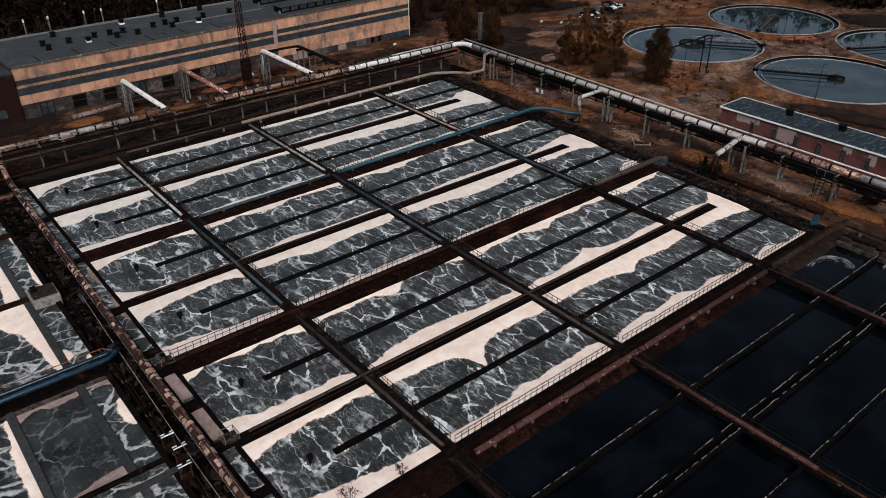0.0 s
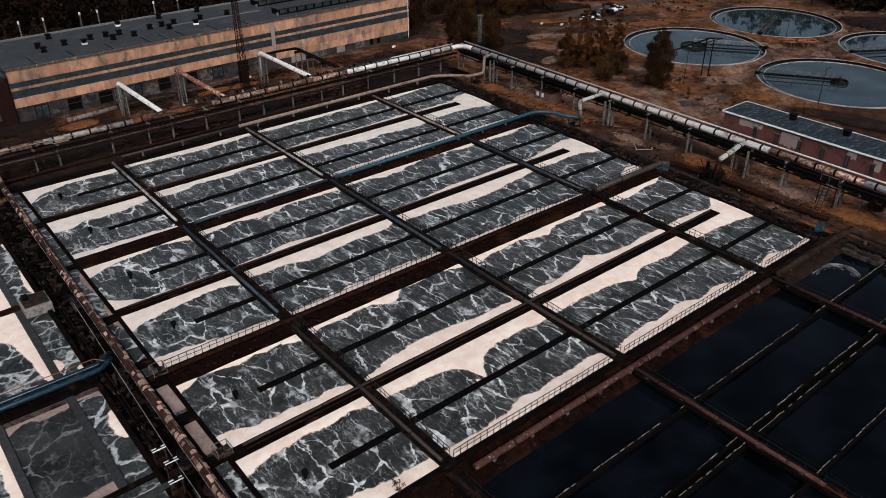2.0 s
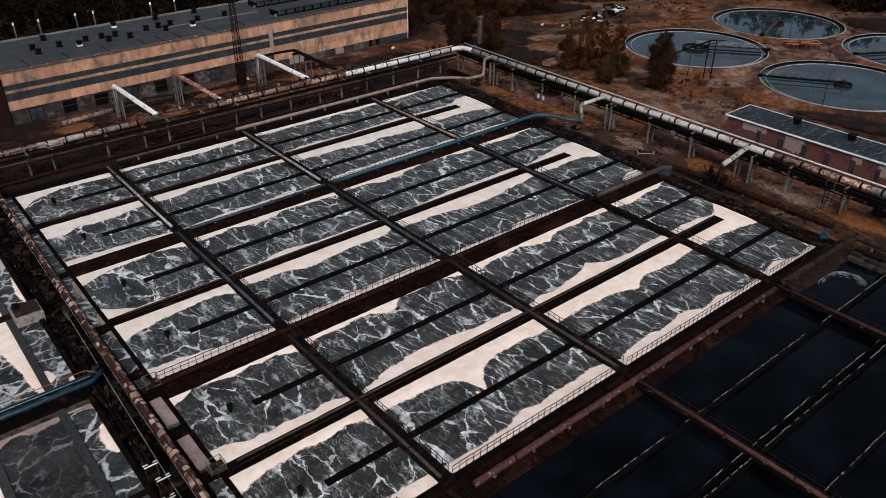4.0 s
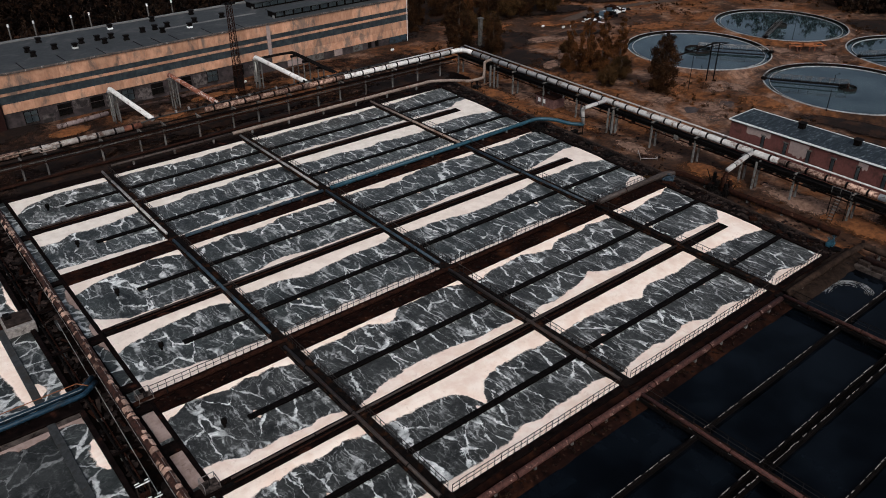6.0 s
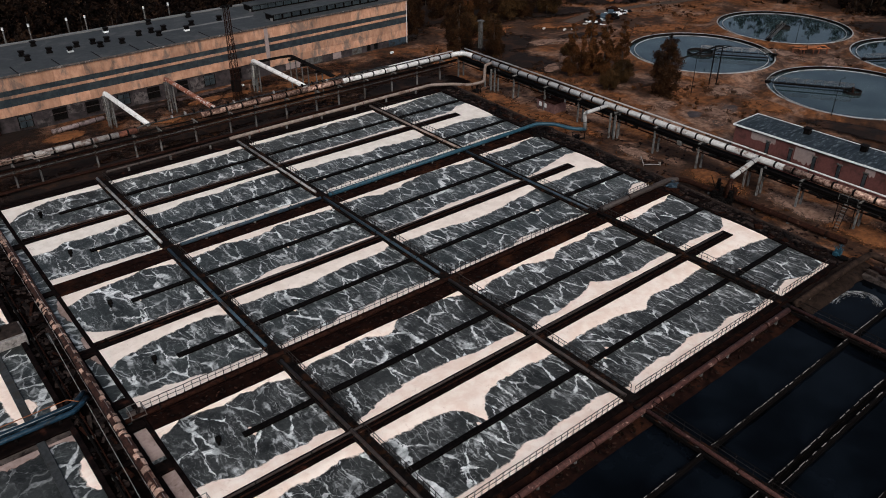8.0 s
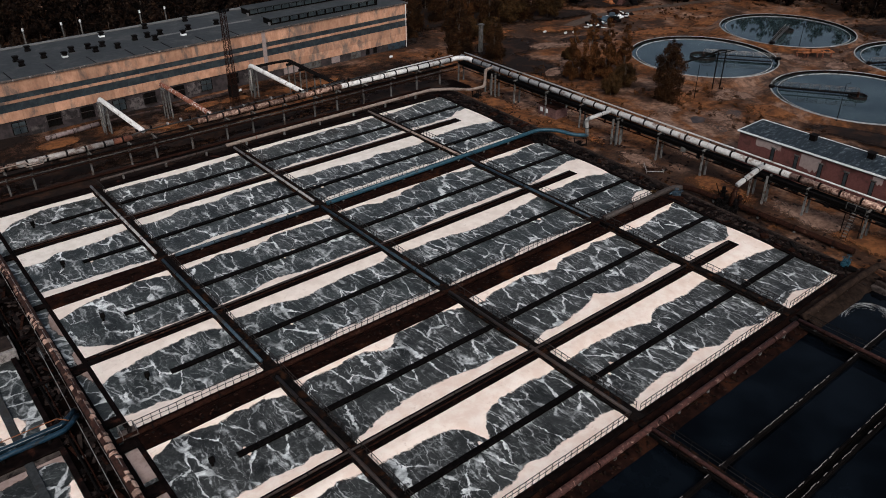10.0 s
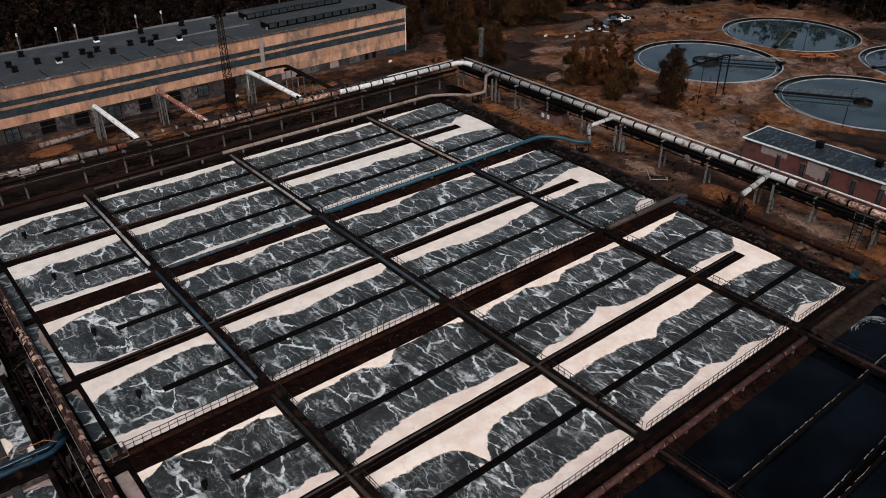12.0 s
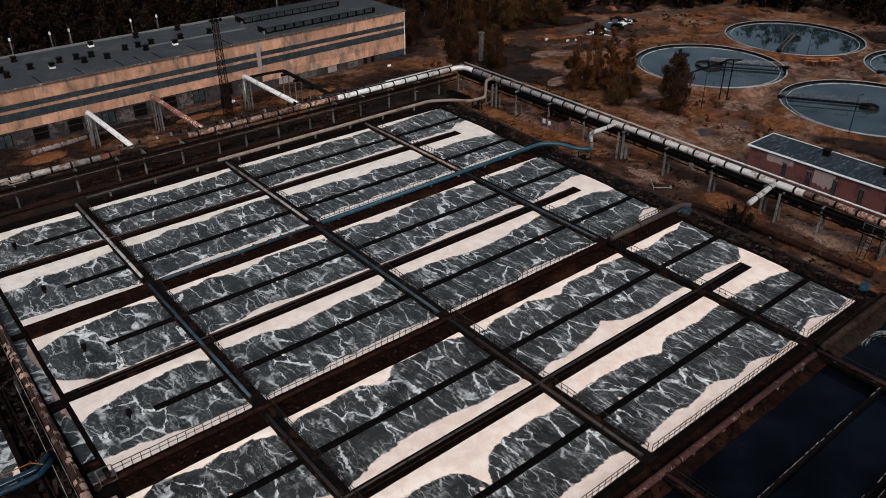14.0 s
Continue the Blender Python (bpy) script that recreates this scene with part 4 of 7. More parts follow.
pipe_run("header_pipe", [(-1.8, 61.75, 1.05), (46.0, 61.9, 1.2), (50.2, 59.4, 1.2), (53.0, 56.6, 1.1), (56.9, 56.2, 1.2), (57.0, 56.2, 4.9), (59.2, 56.1, 5.05)], 0.32, M_TANPIPE, "pale tan air main along the north wall", bands=11.0, supports=7.0, z_foot=-0.8, seg=14, cut=0.8, band_material=M_RUST)
pipe_run("south_pipe", [(-24.5, -33.2, 0.35), (27.9, -33.2, 0.5)], 0.36, M_REDPIPE, "faded red pipe along the south bank", bands=9.0, supports=5.0, z_foot=-0.5, seg=14, band_material=M_RUSTDARK)
pipe_run("south_pipe", [(29.6, -33.2, 0.6), (44.5, -33.2, 0.7), (49.2, -33.4, 0.7), (49.3, -70, 0.6)], 0.46, M_BANKBROWN, "wide mud-brown pipe along the south bank", bands=0.0, supports=5.0, z_foot=-0.8, seg=14)
pipe_run("south_pipe", [(46.6, -35.2, 0.3), (46.6, -70, 0.3)], 0.42, M_LAGBASE, "brown rusty pipe beside the settling bays", bands=8.0, supports=5.0, z_foot=-0.8, seg=12)
pipe_run("riser_pipe", [(rack_x(22), 22.0, 5.05), (52.4, 22.2, 4.9), (52.7, 23.3, 4.2), (53.7, 23.5, 0.75)], 0.36, M_WHITEPIPE, "off-white pipe dropping from the rack to the blue main", seg=14, cut=0.7, bands=3.0)
pipe_run("riser_pipe", [(rack_x(-10), -9.9, 5.05), (50.6, -9.9, 3.7)], 0.42, M_WHITEPIPE, "off-white pipe dropping from the rack to the valves", seg=14, cut=0.6, bands=3.0)
pipe_run("riser_pipe", [(51.0, -9.8, 3.3), (50.6, -9.6, 2.2), (50.5, -9.5, -0.9)], 0.36, M_RUSTDARK, "dark rusty foot of the white riser", seg=14)
pipe_run("corridor_pipe", [(30.9, 0.0, 0.35), (44, -0.1, 0.35), (48.4, -0.2, 0.3), (49.6, -0.9, 0.2)], 0.46, M_TANBROWN, "thick tan-brown pipe at the corridor's east end", bands=7.0, supports=5.0, foot=0.0, seg=16, cut=0.8)
pipe_run("outlet_pipe", [(49.2, -0.5, 0.25), (50.4, -1.6, 0.2), (51.3, -11.0, 0.05), (51.6, -29.0, -0.1)], 0.44, M_RUSTDARK, "thick dark rusty pipe along the outlet channel", bands=5.0, supports=5.0, z_foot=-0.8, seg=14, cut=0.8)

for k in range(3):
    for o, r in ((0.3, 0.13), (-0.35, 0.09)):
        pipe_run("wall_pipe", [(WEST + 1.5, MIDDLE[k] - 0.2 + o, 0.10 + r), (39.4, MIDDLE[k] - 0.2 + o, 0.10 + r)], r, M_PIPEBROWN if o > 0 else M_RUSTDARK, "thin brown rusty pipe along the dividing wall", bands=6.0, foot=0.0, seg=8)


M_LAGGING = surface("stained_lagging", (0.22, 0.18, 0.155), (0.40, 0.36, 0.325), 1.6, 0.6, stain=(0.09, 0.045, 0.03), stain_scale=0.9, stain_lo=0.48, stain_hi=0.62, vary=0.3)


# ---- pipe racks north and east of the basins ----
RACK_POST = mesh_from(boxed(-0.14, 0.14, -0.14, 0.14, 0, 5.0), "post", M_POST)


def rack(line, stations, materials, label, beams=True, legs=(-0.75, 0.75)):
    """A rack with a big lagged main and thinner pipes beside and below it. line: its middle on the plan; materials by stretch of the main."""
    t = thing("pipe_rack", (*line[0], GROUND), label, "pipe rack", "pipe racks round the basins")
    a, b = Vector((*line[0], 0)), Vector((*line[1], 0))
    d = (b - a).normalized()
    s = Vector((-d.y, d.x, 0))
    up = Vector((0, 0, 1))
    length = (b - a).length
    for along_line in stations:
        c = a + d * along_line
        turn = math.atan2(d.y, d.x)
        for o in legs:
            piece("post", RACK_POST, t, c + s * o + up * (GROUND - 0.1), turn, (1, 1, 1.0))
        bm = bmesh.new()
        tube(bm, [c - s * 1.15 + up * 4.25, c + s * 1.15 + up * 4.25], 0.17, 4)
        part("crossbeam", bm, M_POST, t)
        bm = bmesh.new()
        tube(bm, [c - s * 1.0 + up * 2.35, c + s * 1.0 + up * 2.35], 0.12, 4)
        part("crossbeam", bm, M_RUSTDARK, t)
    if beams:
        for o, z, r, m, nm in ((-0.95, 4.0, 0.13, M_STEEL, "beam"), (0.95, 4.0, 0.13, M_STEEL, "beam"), (-0.6, 3.55, 0.16, M_RUSTDARK, "thin_pipe"), (0.15, 3.5, 0.20, M_STEEL, "thin_pipe"), (-0.5, 2.62, 0.12, M_RUSTDARK, "thin_pipe"), (0.55, 2.6, 0.10, M_POST, "thin_pipe")):
            part(nm, tubed([a + s * o + up * z, b + s * o + up * z], r, 8), m, t, smooth=True)
    at = 0.0
    for share, material, lab in materials:
        p, q = a + d * length * at, a + d * length * (at + share)
        at += share
        if material is None:
            continue
        m = part("main_pipe", tubed([p + up * 4.95, q + up * 4.95], 0.5, 16), material, t, lab, smooth=True)
        k = int((q - p).length / 3.0)
        if k:
            me = mesh_from(tubed([-d * 0.15, d * 0.15], 0.57, 16), "band", M_STEEL)
            for i in range(k):
                piece("band", me, m, p.lerp(q, (i + 0.5) / k) + up * 4.95)
    return t, a, b, d, s


def north():
    lab = "long rusty and whitish lagged pipe on a concrete rack"
    t, a, b, d, s = rack(((-49.8, 66.6), (56.9, 66.6)), [x + 49.8 for x in (-49.8, -43.6, -37.4, -33.5, -24.2, -17.4, -12.8, -6.0, 1.0, 6.4, 13.2, 20.2, 25.6, 32.2, 39.4, 46.4, 53.0)], [(0.135, M_FOIL, "torn copper-coloured lagging"), (0.145, M_LAGGING, "rust-stained whitish lagging"), (0.03, M_RUST, "bare rusty pipe"), (0.115, None, ""), (0.21, M_FOIL, "torn copper-coloured lagging"), (0.08, M_FOIL, "torn copper-coloured lagging"), (0.285, M_WHITEPIPE, "stained white lagging")], lab, legs=(0.5,))
    up = Vector((0, 0, 1))
    # a thin tarred pipe with a bright wet top fills the open stretch
    p = a + d * 32.5
    part("tarred_pipe", tubed(bend([p + up * 5.0 + s * 0.5, p + d * 3 + up * 5.45 + s * 0.5, p + d * 14 + up * 5.45 + s * 0.5, p + d * 24 + up * 5.7 + s * 0.6, p + d * 56 + up * 5.7 + s * 0.6], 0.6), 0.14, 8), M_TAR, t, "glossy black tarred pipe", smooth=True)
    part("thin_pipe", tubed([a + d * 74 + s * 0.75 + up * 5.55, b + s * 0.75 + up * 5.55], 0.13, 8), M_WHITEPIPE, t, smooth=True)
    rc = random.Random(6)
    for i in range(36):
        c = a + d * (34 + i * 1.4 + rc.uniform(-0.6, 0.6))
        if rc.random() < 0.35:
            continue
        part("clamp", boxed(c.x - 0.14, c.x + 0.14, c.y + 0.3, c.y + 0.85, 5.55, rc.uniform(5.7, 6.15)), rc.choice((M_STEEL, M_STEEL, M_GREYPIPE)), t)
    # expansion loops of two thin pale pipes
    for o, z in ((0.0, 5.25), (0.55, 5.35)):
        part("expansion_loop", tubed(bend([(-49.0, 66.0 - 0.3 * o, z), (-34.6 + o, 66.0 - 0.3 * o, z), (-34.4 + o, 64.3 + o, z - 0.1), (-31.8 - o, 64.3 + o, z - 0.1), (-31.6 - o, 66.0 - 0.3 * o, z), (-30.4 - o, 66.1, z - 0.1)], 0.3), 0.085, 8), M_TANPIPE, t, smooth=True)
    # slack low lines under the rack
    for z, o, r in ((0.25, -1.4, 0.16), (0.15, -0.9, 0.2), (-0.35, 0.3, 0.22)):
        part("low_pipe", tubed([a + s * o + up * z, b + s * o + up * z - d * 8], r, 8), M_RUSTDARK, t, smooth=True)


def easterly():
    lab = "long white lagged pipe with dark bands on a concrete rack"
    p, q = (rack_x(67.1), 67.1), (rack_x(-75), -75)
    t, a, b, d, s = rack((p, q), [9.475 * i for i in range(16)], [(0.575, M_WHITEPIPE, "white lagging with dark bands"), (0.115, M_FOIL, "rust-stained lagging"), (0.31, M_WHITEPIPE, "white lagging with dark bands")], lab)
    up = Vector((0, 0, 1))
    part("thin_pipe", tubed([a + s * 1.0 + up * 5.6, b + s * 1.0 + up * 5.6], 0.14, 8), M_WHITEPIPE, t, "thin white pipe beside the main", smooth=True)
    part("walkboard", ragged_bar(bmesh.new(), (a + s * 0.6).xy, (b + s * 0.6).xy, 0.35, 4.42, 4.5, 4.0, 0.02), M_RUSTDARK, t)
    for i in range(31):
        c = a + d * (4.73 * i) + s * 1.0
        part("bracket", boxed(c.x - 0.07, c.x + 0.07, c.y - 0.07, c.y + 0.07, 4.2, 5.48), M_STEEL, t)
    # a black deck, added so that the rack's cluttered underside looks dark
    part("cable_deck", ragged_bar(bmesh.new(), a.xy, b.xy, 1.9, 3.66, 3.8, 1.1, 0.05), M_STEEL, t)
    # groups of extra posts and hanging frames where branches leave
    for y in (55.0, 53.8, 20.4, 19.2, -11.6):
        for o in (-0.9, 0.2):
            piece("post", RACK_POST, t, (rack_x(y) - 0.4 + o, y, GROUND - 0.1))
    for o, z, r in ((-0.75, 3.4, 0.13), (0.35, 3.1, 0.15), (0.9, 3.6, 0.12)):
        part("thin_pipe", tubed([a + s * o + up * z, b + s * o + up * z], r, 8), M_STEEL, t, smooth=True)
    rr = random.Random(8)
    for i in range(46):
        y = 62 - i * 2.6 - 0.0 + rr.uniform(-0.7, 0.7)
        x, w = rack_x(y) + rr.uniform(-0.9, 0.6), rr.uniform(0.15, 0.5)
        part("hanging_fitting", boxed(x - 0.12, x + 0.12, y - w, y + w, rr.uniform(2.3, 2.9), rr.uniform(3.0, 3.6), bevel=0.03), rr.choice((M_STEEL, M_STEEL, M_RUSTDARK, M_POST)), t)
    for i in range(26):
        y = -2 - i * 2.3
        part("cable_tray", boxed(rack_x(y) - 1.1, rack_x(y) - 0.6, y - 1.0, y + 0.7, 2.9 + 0.1 * (i % 4), 3.05 + 0.1 * (i % 4)), M_STEEL, t)


north()
easterly()


def rack_ladder(x, y):
    """A steel stair-ladder with a small railed landing on the outer side of the east rack."""
    t = thing("access_ladder", (x, y, GROUND), "dark steel ladder and landing leaning on the pipe rack", "ladder")
    for o in (-0.35, 0.35):
        part("stringer", tubed([(x - 1.5, y + o, GROUND), (x, y + o, 3.6)], 0.06, 6), M_STEEL, t)
    for i in range(9):
        f = (i + 0.5) / 9
        part("tread", boxed(x - 1.5 + 1.5 * f - 0.12, x - 1.5 + 1.5 * f + 0.12, y - 0.35, y + 0.35, GROUND + 4.4 * f - 0.03, GROUND + 4.4 * f + 0.03), M_POST, t)
    part("landing", boxed(x - 0.1, x + 1.0, y - 1.6, y + 1.4, 3.56, 3.66), M_STEEL, t)
    for oy in (-1.55, 0.0, 1.35):
        part("rail_post", tubed([(x, y + oy, 3.66), (x, y + oy, 4.7)], 0.04, 5), M_POST, t)
    part("rail", tubed([(x, y - 1.55, 4.68), (x, y + 1.35, 4.68)], 0.045, 5), M_POST, t)
    for oy in (-1.4, 1.2):
        part("landing_leg", tubed([(x + 0.1, y + oy, GROUND - 0.1), (x + 0.1, y + oy, 3.6)], 0.07, 6), M_STEEL, t)


rack_ladder(56.0, -25.9)
# corner where the two mains meet
pipe_run("corner_pipe", [(55.9, 66.6, 4.95), (58.2, 66.6, 4.95), (rack_x(66) - 0.0, 65.2, 4.95), (rack_x(62), 62.5, 4.95)], 0.51, M_WHITEPIPE, "white lagged elbow joining the two racks", cut=1.0, seg=16)
pipe_run("riser_pipe", [(-43.7, 66.6, 5.0), (-43.7, 67.6, 2.4), (-43.8, 66.0, 1.2), (-44.0, 62, 1.0)], 0.42, M_FOIL, "torn lagged elbow dropping from the rack", cut=0.8, seg=14)


# ---- branch pipes from the rack to the works hall ----
def branch(x0, y0, x1, y1, material, label):
    t = pipe_run("branch_pipe", [(x1, y1, 5.35), (x0, y0 + 1.0, 6.0), (x0 - 0.1, y0 + 1.6, 0.4)] if material is M_WHITEPIPE else [(x1, y1, 5.35), (x0, y0 + 0.6, 6.05), (x0, y0 + 1.6, 6.0)], 0.46, material, label, group="branch pipes to the works hall", cut=0.5, seg=14)
    for o in (-0.5, 0.5):
        for p in (-0.4, 1.0):
            part("trestle_leg", boxed(x0 + o - 0.12, x0 + o + 0.12, y0 + p - 0.12, y0 + p + 0.12, GROUND - 0.1, 5.5), M_POST, t)
    part("trestle_beam", boxed(x0 - 0.75, x0 + 0.75, y0 - 0.6, y0 + 1.2, 5.35, 5.55), M_POST, t)
    for z in (1.4, 3.2):
        part("trestle_brace", boxed(x0 - 0.6, x0 + 0.6, y0 - 0.45, y0 - 0.35, z, z + 0.15), M_POST, t)


branch(-15.2, 86.0, -14.3, 67.3, M_WHITEPIPE, "white lagged branch pipe on a trestle")
branch(-2.6, 86.4, -1.5, 67.3, M_PATCHY, "bare rusty branch pipe on a trestle")
branch(17.3, 87.2, 18.2, 67.3, M_WHITEPIPE, "white lagged branch pipe on a trestle")


def conveyor():
    t = thing("sloping_gallery", (26.4, 70, GROUND), "black sloping pipe gallery on thin legs", "pipe gallery")
    for o in (-0.45, 0.0, 0.45):
        part("pipe", tubed(bend([(25.2 + o, 68.0, 5.9), (25.5 + o, 86.2 + o, 6.0), (22.6, 86.6 + o, 6.0), (17.9, 87.6 + o, 5.7)], 0.8), 0.15, 8), M_STEEL, t, smooth=True)
    for y in (74.0, 80.0, 85.2):
        for o in (-0.7, 0.7):
            part("leg", boxed(25.4 + o - 0.1, 25.4 + o + 0.1, y - 0.1, y + 0.1, GROUND - 0.1, 5.3), M_POST, t)
        part("crossbeam", boxed(24.4, 26.4, y - 0.15, y + 0.15, 5.2, 5.72), M_STEEL, t)


conveyor()


def lattice_mast(x, y, h):
    t = thing("lattice_mast", (x, y, GROUND), "tall dark lattice steel mast", "mast")
    w0, w1 = 0.75, 0.45

    def corner(i, z):
        w = w0 + (w1 - w0) * (z - GROUND) / h
        return Vector((x + (w if i in (0, 3) else -w), y + (w if i < 2 else -w), z))

    for i in range(4):
        part("leg", tubed([corner(i, GROUND - 0.1), corner(i, GROUND + h)], 0.07, 5), M_RUSTDARK, t)
    n = 13
    for k in range(n):
        za, zb = GROUND + h * k / n, GROUND + h * (k + 1) / n
        for i in range(4):
            j = (i + 1) % 4
            part("brace", tubed([corner(i, za), corner(j, zb)], 0.04, 4), M_RUSTDARK, t)
            part("brace", tubed([corner(j, za), corner(i, zb)], 0.04, 4), M_RUSTDARK, t)
            part("brace", tubed([corner(i, zb), corner(j, zb)], 0.04, 4), M_RUSTDARK, t)
    part("platform", boxed(x - 1.1, x + 1.1, y - 0.8, y + 0.8, GROUND + h, GROUND + h + 0.12), M_STEEL, t)
    for o in (-0.9, 0.0, 0.9):
        part("floodlight", boxed(x + o - 0.25, x + o + 0.25, y - 0.95, y - 0.6, GROUND + h + 0.15, GROUND + h + 0.6, bevel=0.05), M_STEEL, t)
    part("cabinet", boxed(x - 0.9, x + 0.9, y - 0.7, y + 0.7, 1.0, 3.4), M_STEEL, t, "dark steel cabinet")


lattice_mast(11.6, 85.7, 19.6)


# ---- works hall ----
FY, HX0, HX1, ROOF_Z, BACK_Y = 97.5, -33.6, 66.7, 10.6, 119.6


def swing(ob, angle=math.radians(1.84)):
    """Turn a building about the hall's east corner, as the front runs slightly aslant to the basins."""
    pivot = Vector((HX1, FY, 0))
    turn = Matrix.Rotation(angle, 3, "Z")
    ob.location = pivot + turn @ (ob.location - pivot)
    ob.rotation_euler.z = angle


M_EDGE = surface("dusty_roof_edge", (0.05, 0.038, 0.032), (0.16, 0.125, 0.105), 1.5, 0.85, stain=(0.42, 0.38, 0.34), stain_scale=1.2, stain_lo=0.58, stain_hi=0.66)


def works_hall():
    t = thing("works_hall", (16, 108, GROUND), "long works hall with faded orange panels and ribbon windows", "industrial hall")
    core = part("wall", boxed(HX0, HX1, FY + 0.25, BACK_Y, GROUND - 0.3, ROOF_Z - 0.35), M_FACADEGREY, t, "grey stained plinth wall")
    roof = part("roof", boxed(HX0 - 0.25, HX1 + 0.25, FY - 0.2, BACK_Y + 0.2, ROOF_Z - 0.35, ROOF_Z), M_ROOF, t, "flat roof of dark patched felt")
    part("parapet", ragged_bar(bmesh.new(), (HX0, BACK_Y), (33, BACK_Y), 1.1, ROOF_Z, ROOF_Z + 0.25, 3.0, 0.06), M_ROOFPALE, roof)
    part("screed_patch", ragged_bar(bmesh.new(), (4, 108.4), (28, 108.0), 1.1, ROOF_Z, ROOF_Z + 0.03, 2.0, 0.05), M_ROOFPALE, roof)
    part("roof_edge", ragged_bar(bmesh.new(), (HX0, FY - 0.22), (HX1, FY - 0.22), 0.14, ROOF_Z - 0.3, ROOF_Z + 0.08, 1.2, 0.03), M_EDGE, roof)
    for x in (-27.9, -20.1, -12.2, -4.3, -0.4, 3.6, 11.4, 19.2):
        part("roof_joint", boxed(x - 0.09, x + 0.09, FY, FY + 5.5, ROOF_Z, ROOF_Z + 0.07), M_STEEL, roof)
    # facade panels, five courses
    n = 17
    step = (HX1 - HX0) / n
    courses = ((7.8, 10.26, "facade_panel"), (6.2, 6.7, "facade_panel"), (2.8, 4.6, "facade_panel"))
    for z0, z1, nm in courses:
        me = mesh_from(boxed(0.015, step - 0.015, 0, 0.28, 0, z1 - z0, bevel=0.012), nm, M_FACADE)
        for i in range(n):
            piece(nm, me, core, (HX0 + i * step, FY - 0.03 + random.uniform(-0.012, 0.012), z0))
    low = mesh_from(boxed(0.015, step - 0.015, 0, 0.28, 0, 1.73, bevel=0.012), "facade_panel", M_FACADE)
    for i in range(10, n):
        piece("facade_panel", low, core, (HX0 + i * step, FY - 0.03 + random.uniform(-0.012, 0.012), 1.04))
    for z0, z1 in ((6.7, 7.8), (4.6, 6.2)):
        me = mesh_from(boxed(0.05, step / 2 - 0.05, 0.12, 0.18, 0.04, z1 - z0 - 0.04), "pane", M_GLASS)
        fr = mesh_from(boxed(-0.05, 0.05, 0.05, 0.24, 0, z1 - z0), "mullion", M_BLUEDARK)
        for i in range(2 * n):
            piece("pane", me, core, (HX0 + i * step / 2, FY, z0))
            piece("mullion", fr, core, (HX0 + i * step / 2, FY, z0))
    part("pilaster", boxed(24.6, 25.5, FY - 0.14, FY + 0.1, 2.8, 10.3), M_PLASTER, t)
    part("downpipe", tubed([(66.3, FY - 0.15, GROUND), (66.3, FY - 0.15, ROOF_Z)], 0.09, 8), M_WHITE, t)
    # ground floor windows and doors
    for i in range(8):
        x = -28.9 + i * 6.47
        w = part("window", boxed(x - 1.35, x + 1.35, FY + 0.12, FY + 0.3, 0.05, 2.4), M_STEEL, t)
        for o in (-0.62, 0.62):
            for za, zb in ((0.12, 1.35), (1.5, 2.32)):
                part("pane", boxed(x + o - 0.55, x + o + 0.55, FY + 0.09, FY + 0.115, za, zb), M_STEEL if (i * 7 + int(o * 10)) % 3 else M_GLASS, w)
        part("transom", boxed(x - 1.3, x + 1.3, FY + 0.04, FY + 0.118, 1.37, 1.47), M_PIPEBROWN, w)
        part("sill", boxed(x - 1.45, x + 1.45, FY - 0.02, FY + 0.22, -0.06, 0.05), M_KERB, w)
    for x, w, z0, z1 in ((-19.2, 1.6, 0.7, 2.7), (-12.6, 1.5, -0.3, 2.2), (-5.8, 1.7, -0.6, 1.9), (7.0, 1.6, -0.2, 2.4), (20.4, 1.4, -0.5, 1.8), (-25.8, 1.2, -0.7, 0.9)):
        part("plaster_patch", ragged_bar(bmesh.new(), (x - w, FY + 0.215), (x + w, FY + 0.215), 0.1, z0, z1, 0.5, 0.08), M_PLINTHPALE, t)
    for x, w, z, m in ((54.0, 0.5, 1.0, M_STEEL), (56.3, 0.5, 1.0, M_STEEL), (50.3, 1.4, 0.9, M_POST), (44.2, 1.2, 0.9, M_PLASTER), (37.5, 2.4, 0.95, M_POST), (31.5, 2.0, 0.95, M_PLASTER)):
        part("plinth_panel", boxed(x - w, x + w, FY + 0.1, FY + 0.3, z - 1.5, z), m, t)
    part("door", boxed(60.5, 66.0, FY + 0.02, FY + 0.3, GROUND, 1.0), M_BLUEDARK, t, "dark blue gate panel")
    # roof lanterns over the east half
    for y0, y1, x0, x1 in ((100.4, 103.8, 28.9, 59.6), (111.6, 115.4, 29.5, 56.6)):
        ln = part("roof_lantern", boxed(x0, x1, y0, y1, ROOF_Z, ROOF_Z + 1.35), M_STEEL, t, "low black roof lantern with dark glazing")
        part("lantern_roof", boxed(x0 - 0.3, x1 + 0.3, y0 - 0.3, y1 + 0.3, ROOF_Z + 1.35, ROOF_Z + 1.55), M_ROOF, ln)
        for i in range(12):
            xa = x0 + 0.4 + (x1 - x0 - 0.8) * i / 12
            part("pane", boxed(xa, xa + 1.9, y0 - 0.06, y0 + 0.04, ROOF_Z + 0.35, ROOF_Z + 1.2), M_GLASS, ln)
        part("end_flashing", boxed(x0 - 0.4, x0 - 0.1, y0 - 0.1, y0 + 0.5, ROOF_Z, ROOF_Z + 0.6), M_ROOFPALE, ln)
    swing(t)


